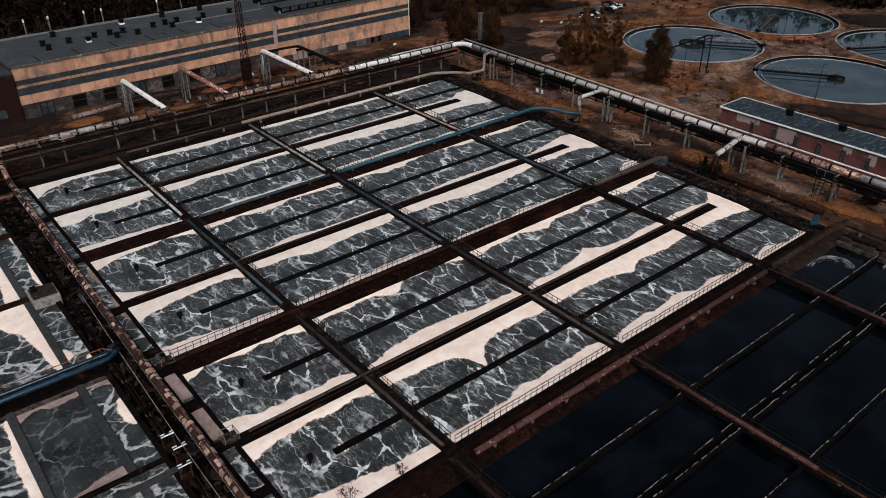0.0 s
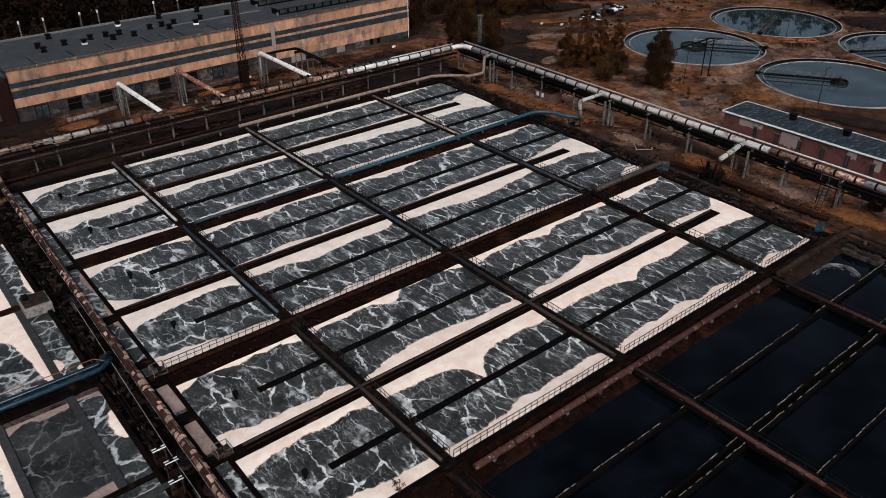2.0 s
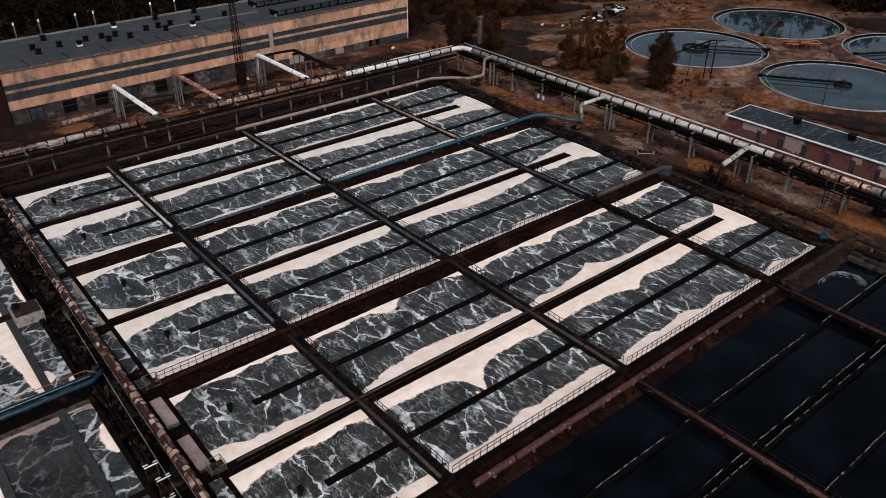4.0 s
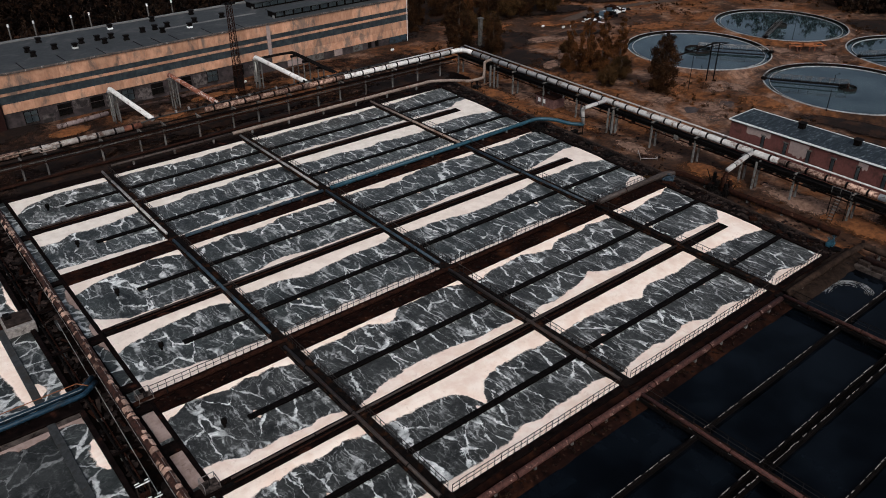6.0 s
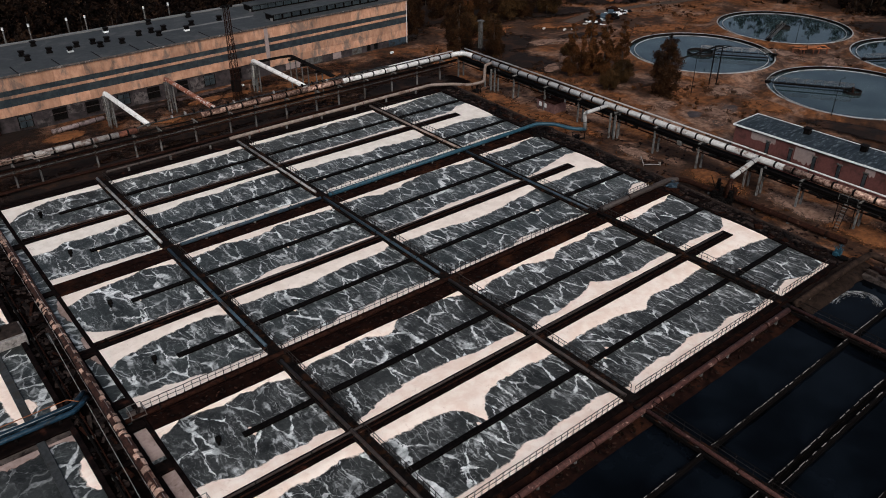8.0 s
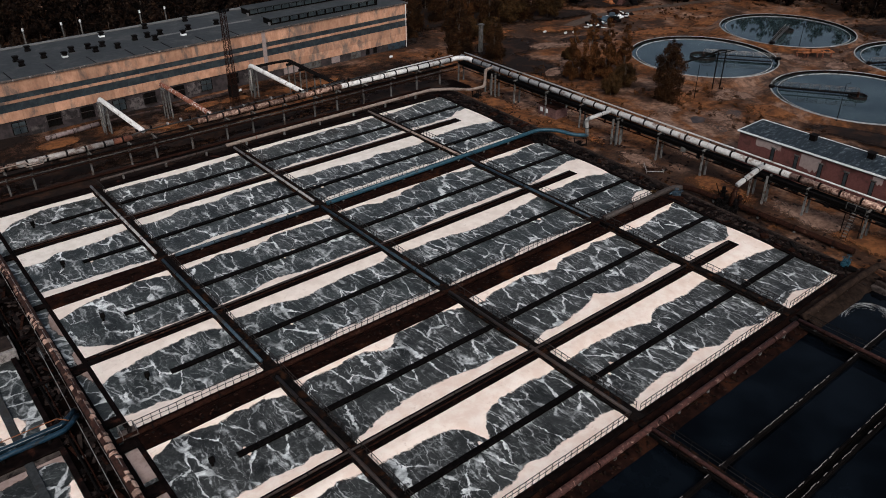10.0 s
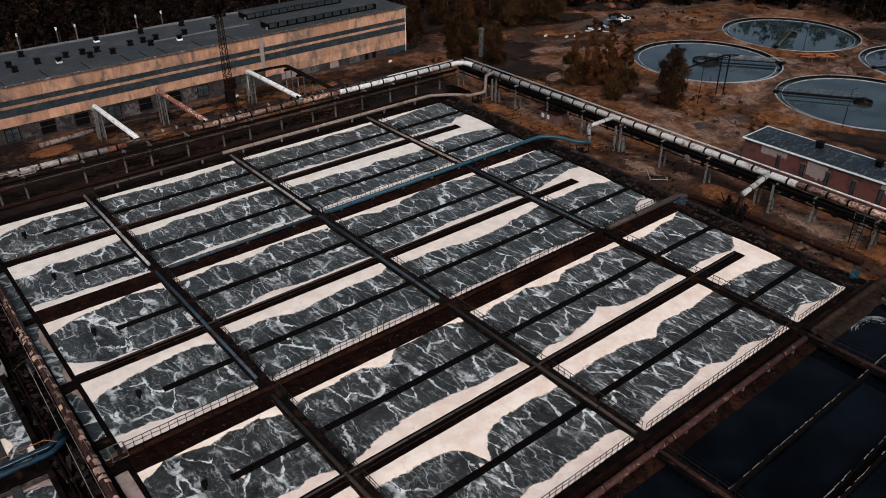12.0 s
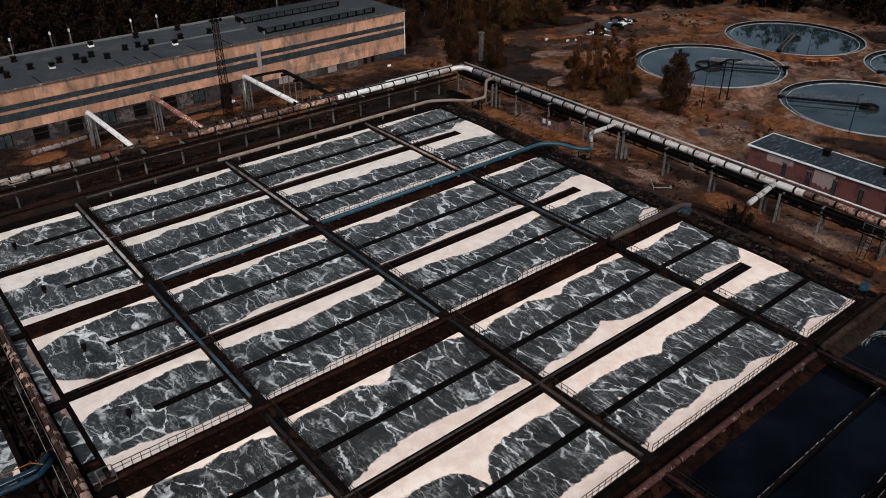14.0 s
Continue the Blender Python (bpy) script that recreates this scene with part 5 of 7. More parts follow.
works_hall()
pipe_run("lagged_pipe", [(-25.7, 89.8, -0.3), (-15.4, 91.2, -0.3)], 0.5, M_PINKLAG, "pinkish lagged pipe lying before the works hall", bands=3.4, seg=12, band_material=M_KERB)
pipe_run("lagged_pipe", [(-13.3, 91.6, -0.42), (-2.6, 91.3, -0.42)], 0.4, M_PINKDARK, "dull brick-red lagged pipe lying before the works hall", bands=3.4, seg=12, band_material=M_KERB)
pipe_run("lagged_pipe", [(0.6, 92.0, -0.42), (14.2, 92.2, -0.42)], 0.4, M_PINKDARK, "dull brick-red lagged pipe lying before the works hall", bands=3.4, seg=12, band_material=M_KERB)
ROOF_VENTS = [(-20.4, 112.5), (-19.2, 105.2), (-24.1, 102.3), (-15.7, 103.1), (-13.5, 106.1), (-10.1, 106.3), (-9.6, 103.0), (-7.2, 106.1), (-5.1, 102.8), (-4.8, 113.9), (-0.1, 106.6), (5.2, 114.7), (2.9, 107.1), (3.3, 103.7), (5.9, 107.5), (9.7, 103.8), (12.5, 107.6), (15.0, 115.2), (19.4, 107.8), (-24.2, 106.3)]


def roof_vents():
    """Squat ventilators standing on the roof; two are white-skirted."""
    for i, (x, y) in enumerate(ROOF_VENTS):
        t = thing("roof_vent", (x, y, ROOF_Z), "squat black roof ventilator" + (" on a white kerb" if i % 6 == 3 else ""), "roof vent", "ventilators on the hall roof")
        part("kerb", boxed(x - 0.55, x + 0.55, y - 0.45, y + 0.45, ROOF_Z, ROOF_Z + 0.35), M_WHITE if i % 6 == 3 else M_STEEL, t)
        part("shaft", boxed(x - 0.42, x + 0.42, y - 0.36, y + 0.36, ROOF_Z + 0.35, ROOF_Z + 0.8), M_STEEL, t)
        part("cowl", boxed(x - 0.62, x + 0.62, y - 0.52, y + 0.52, ROOF_Z + 0.8, ROOF_Z + 1.15, bevel=0.12), M_STEEL, t)


roof_vents()
for x in (-23.8, -18.6, -10.6, -6.6, 6.9, 12.9, 44.0):
    t = thing("vent_stack", (x, 121.4, GROUND), "thin grey stack with a white tip behind the hall", "stack", "stacks behind the hall")
    part("tube", tubed([(x, 121.4, GROUND - 0.1), (x, 121.4, 12.6)], 0.16, 8), M_POST, t)
    part("tip", tubed([(x, 121.4, 12.6), (x, 121.4, 13.2)], 0.22, 8), M_WHITE, t)


def annex():
    t = thing("brick_annex", (-48, 105, GROUND), "dark brick annex adjoining the works hall", "annex")
    part("wall", boxed(-66, HX0 - 0.3, 96.9, 119, GROUND - 0.3, 9.3), M_BRICKDARK, t)
    part("roof", boxed(-66.3, HX0 - 0.25, 96.6, 119.3, 9.3, 9.7), M_ROOF, t)
    for i in range(3):
        x = -37.5 - i * 5.5
        w = part("window", boxed(x - 1.0, x + 1.0, 96.82, 97.0, 1.0, 3.0), M_STEEL, t)
        part("pane", boxed(x - 0.85, x + 0.85, 96.79, 96.83, 1.15, 2.85), M_GLASS, w)
    swing(t)


annex()


# ---- round settling tanks ----
def lathe(bm, cx, cy, profile, seg=72):
    rings = [[bm.verts.new((cx + r * math.cos(2 * math.pi * k / seg), cy + r * math.sin(2 * math.pi * k / seg), z)) for k in range(seg)] for r, z in profile]
    for a, b in zip(rings, rings[1:]):
        for k in range(seg):
            bm.faces.new((a[k], a[(k + 1) % seg], b[(k + 1) % seg], b[k]))
    return rings


def settling_tank(cx, cy, heading, reach, deck=None, well=1.9):
    R = 17.6
    t = thing("settling_tank", (cx, cy, GROUND), "round concrete settling tank of still grey-blue water with a scraper bridge", "settling tank", "round settling tanks")
    bm = bmesh.new()
    lathe(bm, cx, cy, [(R + 0.45, GROUND - 0.4), (R + 0.35, 0.25), (R + 0.3, 0.32), (R + 0.03, 0.32), (R, 0.26)])
    part("rim", bm, M_WEIR, t, "pale concrete rim")
    bm = bmesh.new()
    lathe(bm, cx, cy, [(R, 0.26), (R - 0.05, -1.6)])
    part("inner_wall", bm, M_WALL, t, "near-black inner wall")
    bm = bmesh.new()
    lathe(bm, cx, cy, [(R + 0.30, 0.24), (R + 1.3, -0.05), (R + 3.6, GROUND - 0.06)])
    part("berm", bm, M_GROUND, t, "low earth berm round the tank", smooth=True)
    bm = bmesh.new()
    lathe(bm, cx, cy, [(R - 1.40, -1.6), (R - 1.40, -0.08), (R - 1.22, -0.04), (R - 1.20, -1.6)])
    part("overflow_weir", bm, M_WEIR, t, "pale inner overflow weir")
    bm = bmesh.new()
    lathe(bm, cx, cy, [(R - 0.04, -0.26), (R - 1.2, -0.26)])
    part("gutter_water", bm, M_CLEARWATER, t)
    bm = bmesh.new()
    rings = lathe(bm, cx, cy, [(R - 1.4, -0.2), (0.5, -0.2)])
    bm.faces.new(rings[1])
    part("water", bm, M_CLEARWATER, t, "still blue-grey water")
    # centre well
    bm = bmesh.new()
    lathe(bm, cx, cy, [(well, -0.6), (well, 0.35), (well - 0.15, 0.35), (well - 0.15, -0.6)], 36)
    part("centre_well", bm, M_RAIL, t)
    part("centre_column", tubed([(cx, cy, -0.6), (cx, cy, 1.0)], 0.3, 12), M_RUSTDARK, t)
    # scraper bridge from the middle to the rim
    d = Vector((math.cos(radians(heading)), math.sin(radians(heading)), 0))
    s = Vector((-d.y, d.x, 0))
    c, up = Vector((cx, cy, 0)), Vector((0, 0, 1))
    far = c + d * reach
    br = part("scraper_bridge", ragged_bar(bmesh.new(), (c - d * 0.8).xy, far.xy, 0.7, 0.62, 0.72, 2.0, 0.01), deck or M_STEEL, t, "black lattice scraper bridge")
    for o in (-0.42, 0.42):
        bm = bmesh.new()
        tube(bm, [c + s * o + up * 1.75, far + s * o + up * 1.75], 0.045, 5)
        tube(bm, [c + s * o + up * 1.25, far + s * o + up * 1.25], 0.03, 5)
        n = 9
        for i in range(n + 1):
            p = c.lerp(far, i / n) + s * o
            tube(bm, [p + up * 0.7, p + up * 1.75], 0.035, 5)
        part("handrail", bm, M_RAILTOP, br)
    bm = bmesh.new()
    for i in range(16):
        p = c.lerp(far - d * 1.5, i / 15) - s * 1.1
        tube(bm, [p + up * 0.72, p - up * 0.35], 0.05, 5)
    tube(bm, [c - s * 1.1 + up * 0.1, far - d * 1.5 - s * 1.1 + up * 0.1], 0.16, 5)
    part("scraper_arm", bm, M_STEEL, br)
    p = c + d * (R + 0.05)
    part("drive_cart", boxed(p.x - 0.5, p.x + 0.5, p.y - 0.5, p.y + 0.5, 0.33, 1.0, bevel=0.1), M_STEEL, br)


settling_tank(156.2, 41.2, 198, 17.7, M_BEAM)
settling_tank(117.0, 41.3, 307, 17.7, None, 3.2)
settling_tank(117.3, 2.4, 124, 17.7)
settling_tank(156.6, 2.6, 150, 17.7)


def lamp_post(x, y, z0, h, label):
    t = thing("lamp_post", (x, y, z0), label, "lamp post", "lamp posts round the settling tanks")
    part("pole", tubed([(x, y, z0 - 0.1), (x, y, z0 + h)], [0.09, 0.05], 6), M_STEEL, t)
    part("lamp_arm", tubed([(x, y, z0 + h), (x + 0.7, y - 0.3, z0 + h + 0.15)], 0.035, 5), M_STEEL, t)
    part("lamp_head", boxed(x + 0.55, x + 1.0, y - 0.42, y - 0.2, z0 + h + 0.08, z0 + h + 0.2, bevel=0.03), M_STEEL, t)


lamp_post(143.0, 30.2, GROUND, 7.0, "thin dark lamp post beside a settling tank")
lamp_post(99.4, -2.0, GROUND, 8.5, "thin dark lamp post beside a settling tank")
lamp_post(90.6, 25.3, GROUND, 8.0, "thin dark leaning pole")


def gantry():
    t = thing("pipe_gantry", (99.8, 26, GROUND), "black steel gantry feeding a settling tank", "gantry")
    for x, y in ((99.3, 26.6), (100.6, 25.6)):
        part("leg", tubed([(x, y, GROUND - 0.1), (x, y, 8.2)], 0.14, 6), M_STEEL, t)
    part("crossbeam", tubed([(99.2, 26.7, 8.0), (100.7, 25.5, 8.0)], 0.16, 6), M_STEEL, t)
    part("feed_pipe", tubed([(100.0, 26.1, 8.1), (91.0, 33.0, 4.2)], 0.2, 8), M_STEEL, t)
    part("leg", tubed([(91.2, 32.8, GROUND - 0.1), (91.2, 32.8, 4.3)], 0.12, 6), M_STEEL, t)
    part("feed_pipe", tubed([(100.0, 26.1, 8.1), (102.5, 24.6, 7.9), (113, 37, 2.0)], 0.1, 6), M_STEEL, t)


gantry()


# ---- brick pump house ----
def pump_house():
    RZ = 5.0
    t = thing("pump_house", (72, -22, GROUND), "long dark red brick pump house with a white-edged slate-blue roof", "pump house")
    x0, x1, y0, y1 = 68.2, 76.2, -46.0, 1.4
    wall = part("wall", boxed(x0 + 0.3, x1 - 0.3, y0, y1 - 0.3, GROUND - 0.3, RZ - 0.3), M_BRICK, t, "dark red brick with bare plaster patches")
    roof = part("roof", boxed(x0, x1, y0 - 0.3, y1, RZ - 0.3, RZ), M_SLATE, t)
    for i in range(46):
        y = y0 + 0.5 + i * 1.02
        part("roof_rib", boxed(x0 + 0.25, x1 - 0.25, y - 0.05, y + 0.05, RZ, RZ + 0.05), M_SLATE, roof)
    for a in ((x0 - 0.06, x0 + 0.1, y0 - 0.4, y1 + 0.1), (x1 - 0.1, x1 + 0.06, y0 - 0.4, y1 + 0.1), (x0 + 0.1, x1 - 0.1, y1 - 0.1, y1 + 0.06)):
        part("white_trim", boxed(*a, RZ - 0.2, RZ + 0.08), M_WHITE, roof, "white painted roof edge")
    for y in (-9.5, -19.5, -30.0):
        v = part("roof_vent", boxed(73.4, 74.4, y - 0.5, y + 0.5, RZ, RZ + 0.9), M_STEEL, roof)
        part("cowl", boxed(73.25, 74.55, y - 0.65, y + 0.65, RZ + 0.9, RZ + 1.1), M_STEEL, v)
    for i in range(10):
        y = -5.6 - i * 4.3
        w = part("window", boxed(x0 + 0.24, x0 + 0.36, y - 0.32, y + 0.32, 1.2, 3.6), M_STEEL, t)
        part("pane", boxed(x0 + 0.21, x0 + 0.24, y - 0.24, y + 0.24, 1.3, 3.5), M_GLASS, w)
        part("lintel", boxed(x0 + 0.22, x0 + 0.36, y - 0.5, y + 0.5, 3.6, 3.85), M_POST, w)
    # bare plaster where the brick skin has come away
    for ya, yb, za, zb in ((-6.1, -2.2, 3.0, 4.5), (-14.1, -10.6, 1.4, 4.4), (-6.9, -6.0, 3.4, 4.5), (-24.2, -22.6, 3.2, 4.5), (-28.4, -27.0, 2.4, 4.4)):
        bm = bmesh.new()
        n = 10
        top = [bm.verts.new((x0 + 0.285, ya + (yb - ya) * i / n, zb)) for i in range(n + 1)]
        bot = [bm.verts.new((x0 + 0.285, ya + (yb - ya) * i / n, za + (zb - za) * 0.35 * random.random())) for i in range(n + 1)]
        for i in range(n):
            bm.faces.new((top[i + 1], top[i], bot[i], bot[i + 1]))
        part("plaster_patch", bm, M_PLASTER, wall, "bare pinkish plaster")


pump_house()


def shed(x, y):
    t = thing("brick_shed", (x, y, GROUND), "small pinkish brick shed with two whitewashed windows under the rack", "shed")
    part("wall", boxed(x - 1.6, x + 1.8, y - 2.5, y + 2.5, GROUND - 0.2, 1.4), M_BRICKPALE, t)
    part("roof", boxed(x - 1.85, x + 2.05, y - 2.75, y + 2.75, 1.4, 1.6), M_RUSTDARK, t)
    for o in (-0.2, 1.2):
        w = part("window", boxed(x - 1.66, x - 1.58, y + o, y + o + 0.7, 0.0, 0.85), M_WHITE, t)
        part("sill", boxed(x - 1.75, x - 1.6, y + o - 0.1, y + o + 0.8, -0.1, 0.0), M_POST, w)


shed(59.6, 38.2)

# ---- settling bays south of the basins ----
sheet("water_4", -48, 47.6, -88, -34.5, -0.78, M_DARKWATER, "black still water in the settling bays", "water")
bm = bmesh.new()
rows = []
for i in range(96):
    x = -48 + i
    rows.append([bm.verts.new((x, y + 0.3 * noise.noise((x * 0.4, y, 0.3)), z + 0.12 * noise.noise((x * 0.5, y * 0.8, 2.2)))) for y, z in ((-31.4, -0.12), (-32.2, -0.2), (-33.2, -0.45), (-34.3, -0.6), (-35.1, -1.3))])
for a, b in zip(rows, rows[1:]):
    for k in range(4):
        bm.faces.new((a[k + 1], b[k + 1], b[k], a[k]))
solid("bank_south", bm, M_CORRIDOR, "dark earth bank between basin and settling bays", "bank", "structure", smooth=True)
bm = bmesh.new()
rows = []
for i in range(40):
    x = 30.6 + i * 0.45
    rows.append([bm.verts.new((x, y + 0.35 * noise.noise((x * 0.5, y, 0.9)), z + 0.10 * noise.noise((x * 0.7, y * 0.9, 5.2)))) for y, z in ((-31.7, -0.06), (-32.6, 0.02), (-33.8, -0.12), (-34.7, -0.4), (-35.4, -1.3))])
for a, b in zip(rows, rows[1:]):
    for k in range(4):
        bm.faces.new((a[k + 1], b[k + 1], b[k], a[k]))
solid("bank_corner", bm, M_BANKBROWN, "brown earth bank at the corner of the settling bays", "bank", "structure", smooth=True)
COPING = mesh_from(boxed(0, 1, -0.13, 0.13, 0, 0.05, bevel=0.015), "coping_stone", M_WALLTOP)


def bay_wall(y, w, seed):
    t = thing("bay_wall", (0, y, -2), "thin dark concrete wall with broken pale coping in black water", "bay wall", "settling bay walls", "structure")
    part("wall", ragged_bar(bmesh.new(), (-48, y), (47.0, y), w, -2, -0.05), M_BAFFLE, t)
    r = random.Random(seed)
    x = -30.0
    while x < 45:
        step = r.uniform(0.4, 1.7)
        if r.random() < 0.72:
            piece("coping_stone", COPING, t, (x, y + 0.06 + r.uniform(-0.04, 0.04), -0.055), r.uniform(-0.02, 0.02), (step * r.uniform(0.6, 0.97), w / 0.36 * r.uniform(0.14, 0.46), r.uniform(0.8, 1.5)))
        x += step
    return t


for i, (y, w) in enumerate(((-40.6, 0.36), (-46.85, 0.32), (-47.75, 0.32), (-54.4, 0.32), (-61.4, 0.32), (-62.3, 0.32), (-69.0, 0.32))):
    bay_wall(y, w, 40 + i)
solid("bay_gutter", boxed(-48, 47, -47.6, -47.0, -2, -0.6), M_STEEL, "dark gutter between two bay walls", "gutter", "structure")
wall_run("wall_bay_east", (47.3, -88), (47.3, -34.5), 0.6, -3, -0.05, M_WALL, "dark concrete wall closing the settling bays")


def bay_bridge(x, y_end, label):
    t = thing("bay_bridge", (x, -31.6, -0.8), "dark steel gangway with a red pipe over the settling bays", "gangway", "gangways over the settling bays")
    part("deck", ragged_bar(bmesh.new(), (x, -32.0), (x, -86), 1.3, -0.02, 0.10, 2.0, 0.01), M_DECK, t)
    for s in (-0.6, 0.6):
        part("girder", boxed(x + s - 0.07, x + s + 0.07, -86, -32, -0.35, 0.08), M_STEEL, t)
    for y in (-37.2, -43.6, -51.0, -57.8, -65):
        part("pier", boxed(x - 0.4, x + 0.4, y - 0.2, y + 0.2, -2, -0.1), M_WALL, t)
        for o in range(6):
            piece("hanger_rod", HANGER, t, (x - 0.7, y - 0.8 + o * 0.3, -0.75))
    pipe_run("gangway_pipe", [(x - 0.35, -33.0, 0.42), (x - 0.35, y_end, 0.42)], 0.24, M_REDPIPE, label, bands=6.0, supports=4.0, foot=0.09, group="pipes on the gangways", band_material=M_RUSTDARK)
    pipe_run("gangway_pipe", [(x - 0.35, y_end, 0.36), (x - 0.35, -86, 0.36)], 0.14, M_RUST, "thin rusty pipe carrying on along the gangway", supports=4.0, foot=0.09, group="pipes on the gangways")
    railing((x + 0.6, -33.5), (x + 0.6, -85), 0.1, 2.0, "thin dark railing along a gangway", M_STEEL)


bay_bridge(-26.4, -58, "faded red pipe along a gangway")
bay_bridge(-0.3, -55.8, "faded red pipe along a gangway")
bay_bridge(29.3, -60, "faded red-brown pipe along a gangway")

# ripple rings where water wells up in the corner bay
bm = bmesh.new()
rq = random.Random(9)
for mx, my, rx, ry, n in ((37.7, -37.5, 4.1, 2.9, 260), (44.2, -43.8, 2.2, 2.0, 60)):
    for i in range(n):
        q = 1.0 - abs(rq.gauss(0, 0.16))
        a0 = rq.uniform(-55, 105)
        a1 = a0 + rq.uniform(4, 22)
        pts = [(mx + rx * (q + 0.03 * noise.noise((k * 0.4, i, 2))) * math.cos(radians(a0 + (a1 - a0) * k / 8)), my + ry * (q + 0.03 * noise.noise((k * 0.4, i, 2))) * math.sin(radians(a0 + (a1 - a0) * k / 8)), -0.79) for k in range(9)]
        tube(bm, pts, rq.uniform(0.008, 0.034), 5)
solid("ripple", bm, M_WEIR, "faint foam ripples curling on black water", "ripple", "stuff", smooth=True)


# strip of darker ground under the north rack
bm = bmesh.new()
rows = []
for i in range(56):
    x = -52 + i * 2
    rows.append([bm.verts.new((x, y + 0.9 * noise.noise((x * 0.15, y, 0.7)), GROUND + z + 0.05 * noise.noise((x, y, 1.0)))) for y, z in ((61.7, 0.24), (63.5, 0.3), (66, 0.28), (68, 0.24), (69.6, 0.0))])
for a, b in zip(rows, rows[1:]):
    for k in range(4):
        bm.faces.new((a[k], b[k], b[k + 1], a[k + 1]))
solid("mud_strip", bm, M_SOIL, "dark strip of ground under the north pipe rack", "mud", "structure", smooth=True)


# brown concrete ledge with broken blocks on the east side of the settling bays
ledge = solid("bay_ledge", ragged_bar(bmesh.new(), (45.5, -34.7), (45.5, -80), 1.7, -2, -0.12, 1.2, 0.06), M_LEDGE, "stained brown concrete ledge beside the settling bays", "ledge", "structure")
rg = random.Random(14)
for i in range(9):
    bm = bmesh.new()
    w, L, h = rg.uniform(0.25, 0.6), rg.uniform(0.3, 0.9), rg.uniform(0.25, 0.8)
    box(bm, -w, w, -L, L, 0, h, 0.04)
    o = solid("concrete_block", bm, M_KERB, "rough brown concrete block on the ledge", "concrete block", group="blocks on the bay ledge")
    o.location, o.rotation_euler = (45.3 + rg.uniform(-0.4, 0.2), -35.4 - i * 1.9 - rg.uniform(0, 0.8), -0.13), (0, 0, rg.uniform(-0.2, 0.2))


# ---- western basins beyond the ditch ----
sheet("water_5", -84, -48.5, -86, 60.5, WATER, M_BOILWEST, "dark aerated waste water laced with foam threads", "water")
sheet("water_6", -43.7, WEST - 0.5, -31, 60.8, WATER, M_BOILWEST, "dark foamy water in a narrow channel", "water")
sheet("water_7", -58.3, -51.7, -13.9, 2.7, WATER + 0.012, M_CALM, "calmer black water with a few foam swirls", "water")
wall_run("wall_ditch", (-48.25, -86), (-48.25, 60.5), 0.6, -3, 0.0, M_WALL, WALL_LABEL)
wall_run("wall_channel", (-43.95, -60), (-43.95, 61), 0.55, -3, -0.05, M_WALL, WALL_LABEL)
bm = bmesh.new()
rows = []
for i in range(74):
    y = -86 + i * 2
    rows.append([bm.verts.new((x, y, z + 0.14 * noise.noise((x, y * 0.5, 4.0)))) for x, z in ((-48.0, -0.5), (-47.2, -0.75), (-46.2, -1.25), (-45.2, -1.2), (-44.2, -0.7))])
for a, b in zip(rows, rows[1:]):
    for k in range(4):
        bm.faces.new((a[k], a[k + 1], b[k + 1], b[k]))
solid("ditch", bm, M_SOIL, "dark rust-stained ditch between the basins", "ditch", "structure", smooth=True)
for i, y in enumerate((-24.0, -15.9, -8.2, -1.2, 3.4, 14.6, 30.4, 46.2)):
    solid("channel_cover", boxed(-44.1, WEST - 0.4, y - 0.6 - 0.25 * (i % 3), y + 0.6, -0.9, -0.02 + 0.05 * (i % 2), bevel=0.04), M_WALL, "dark concrete slab across the narrow channel", "channel cover", "structure")


def side_foam(edge, side, y0, y1, profile, seed, label="cream-white foam drifted against the beam", material=None, fray=0.45):
    bm, rows = bmesh.new(), []
    n = int((y1 - y0) / 0.3)
    for i in range(n + 1):
        y = y0 + (y1 - y0) * i / n
        w = along(profile, y) + 0.15 * noise.noise((y * 0.6, seed, 0.5)) + 0.10 * noise.noise((y * 2.0, seed, 4.5))
        w = max(0.03, w)
        amp = max(0.0, min(1.0, (along(profile, y) - 0.08) / 0.3))
        h0 = min(1, 0.3 + w) * amp
        rows.append([bm.verts.new((edge + side * off, y, WATER - 0.05 * (1 - amp) + h * h0)) for off, h in ((0, 0.1), (0.4 * w, 0.12), (0.88 * w, 0.07), (w + 0.05, 0.035), (w + 0.1 + fray, -0.012))])
    for a, b in zip(rows, rows[1:]):
        for k in range(4):
            f = (a[k], a[k + 1], b[k + 1], b[k])
            bm.faces.new(f if side > 0 else f[::-1])
    solid("foam", bm, material or M_FOAM, label, "foam", "stuff", smooth=True)


for x in (-51.4, -58.6, -66.0):
    for ya, yb in ((-13.8, 2.6), (5.8, 23.6), (25.2, 43.6)):
        solid("lane_beam", ragged_bar(bmesh.new(), (x, ya), (x, yb), 0.85, -2, 0.02), M_BEAM, "grey concrete beam parting the water", "beam", group="beams in the western basins")
for y, w, z in ((24.4, 1.2, 0.05), (44.4, 1.3, 0.05), (-34.0, 1.2, 0.0)):
    wall_run("cross_wall", (-84, y), (-48.3, y), w, -3, z, M_RUSTDARK, "rust-stained concrete cross wall")
wall_run("cross_wall", (-84, 3.6), (-48.2, 3.6), 1.9, -3, 0.1, M_WALL, "dark concrete cross wall under two blue pipes")
wall_run("cross_wall", (-84, -14.1), (-48.3, -14.1), 0.6, -3, 0.05, M_WALL, "dark concrete cross wall")
wall_run("cross_wall", (-84, -16.2), (-47.6, -16.2), 0.7, -3, 0.1, M_BEAM, "grey concrete cross wall")
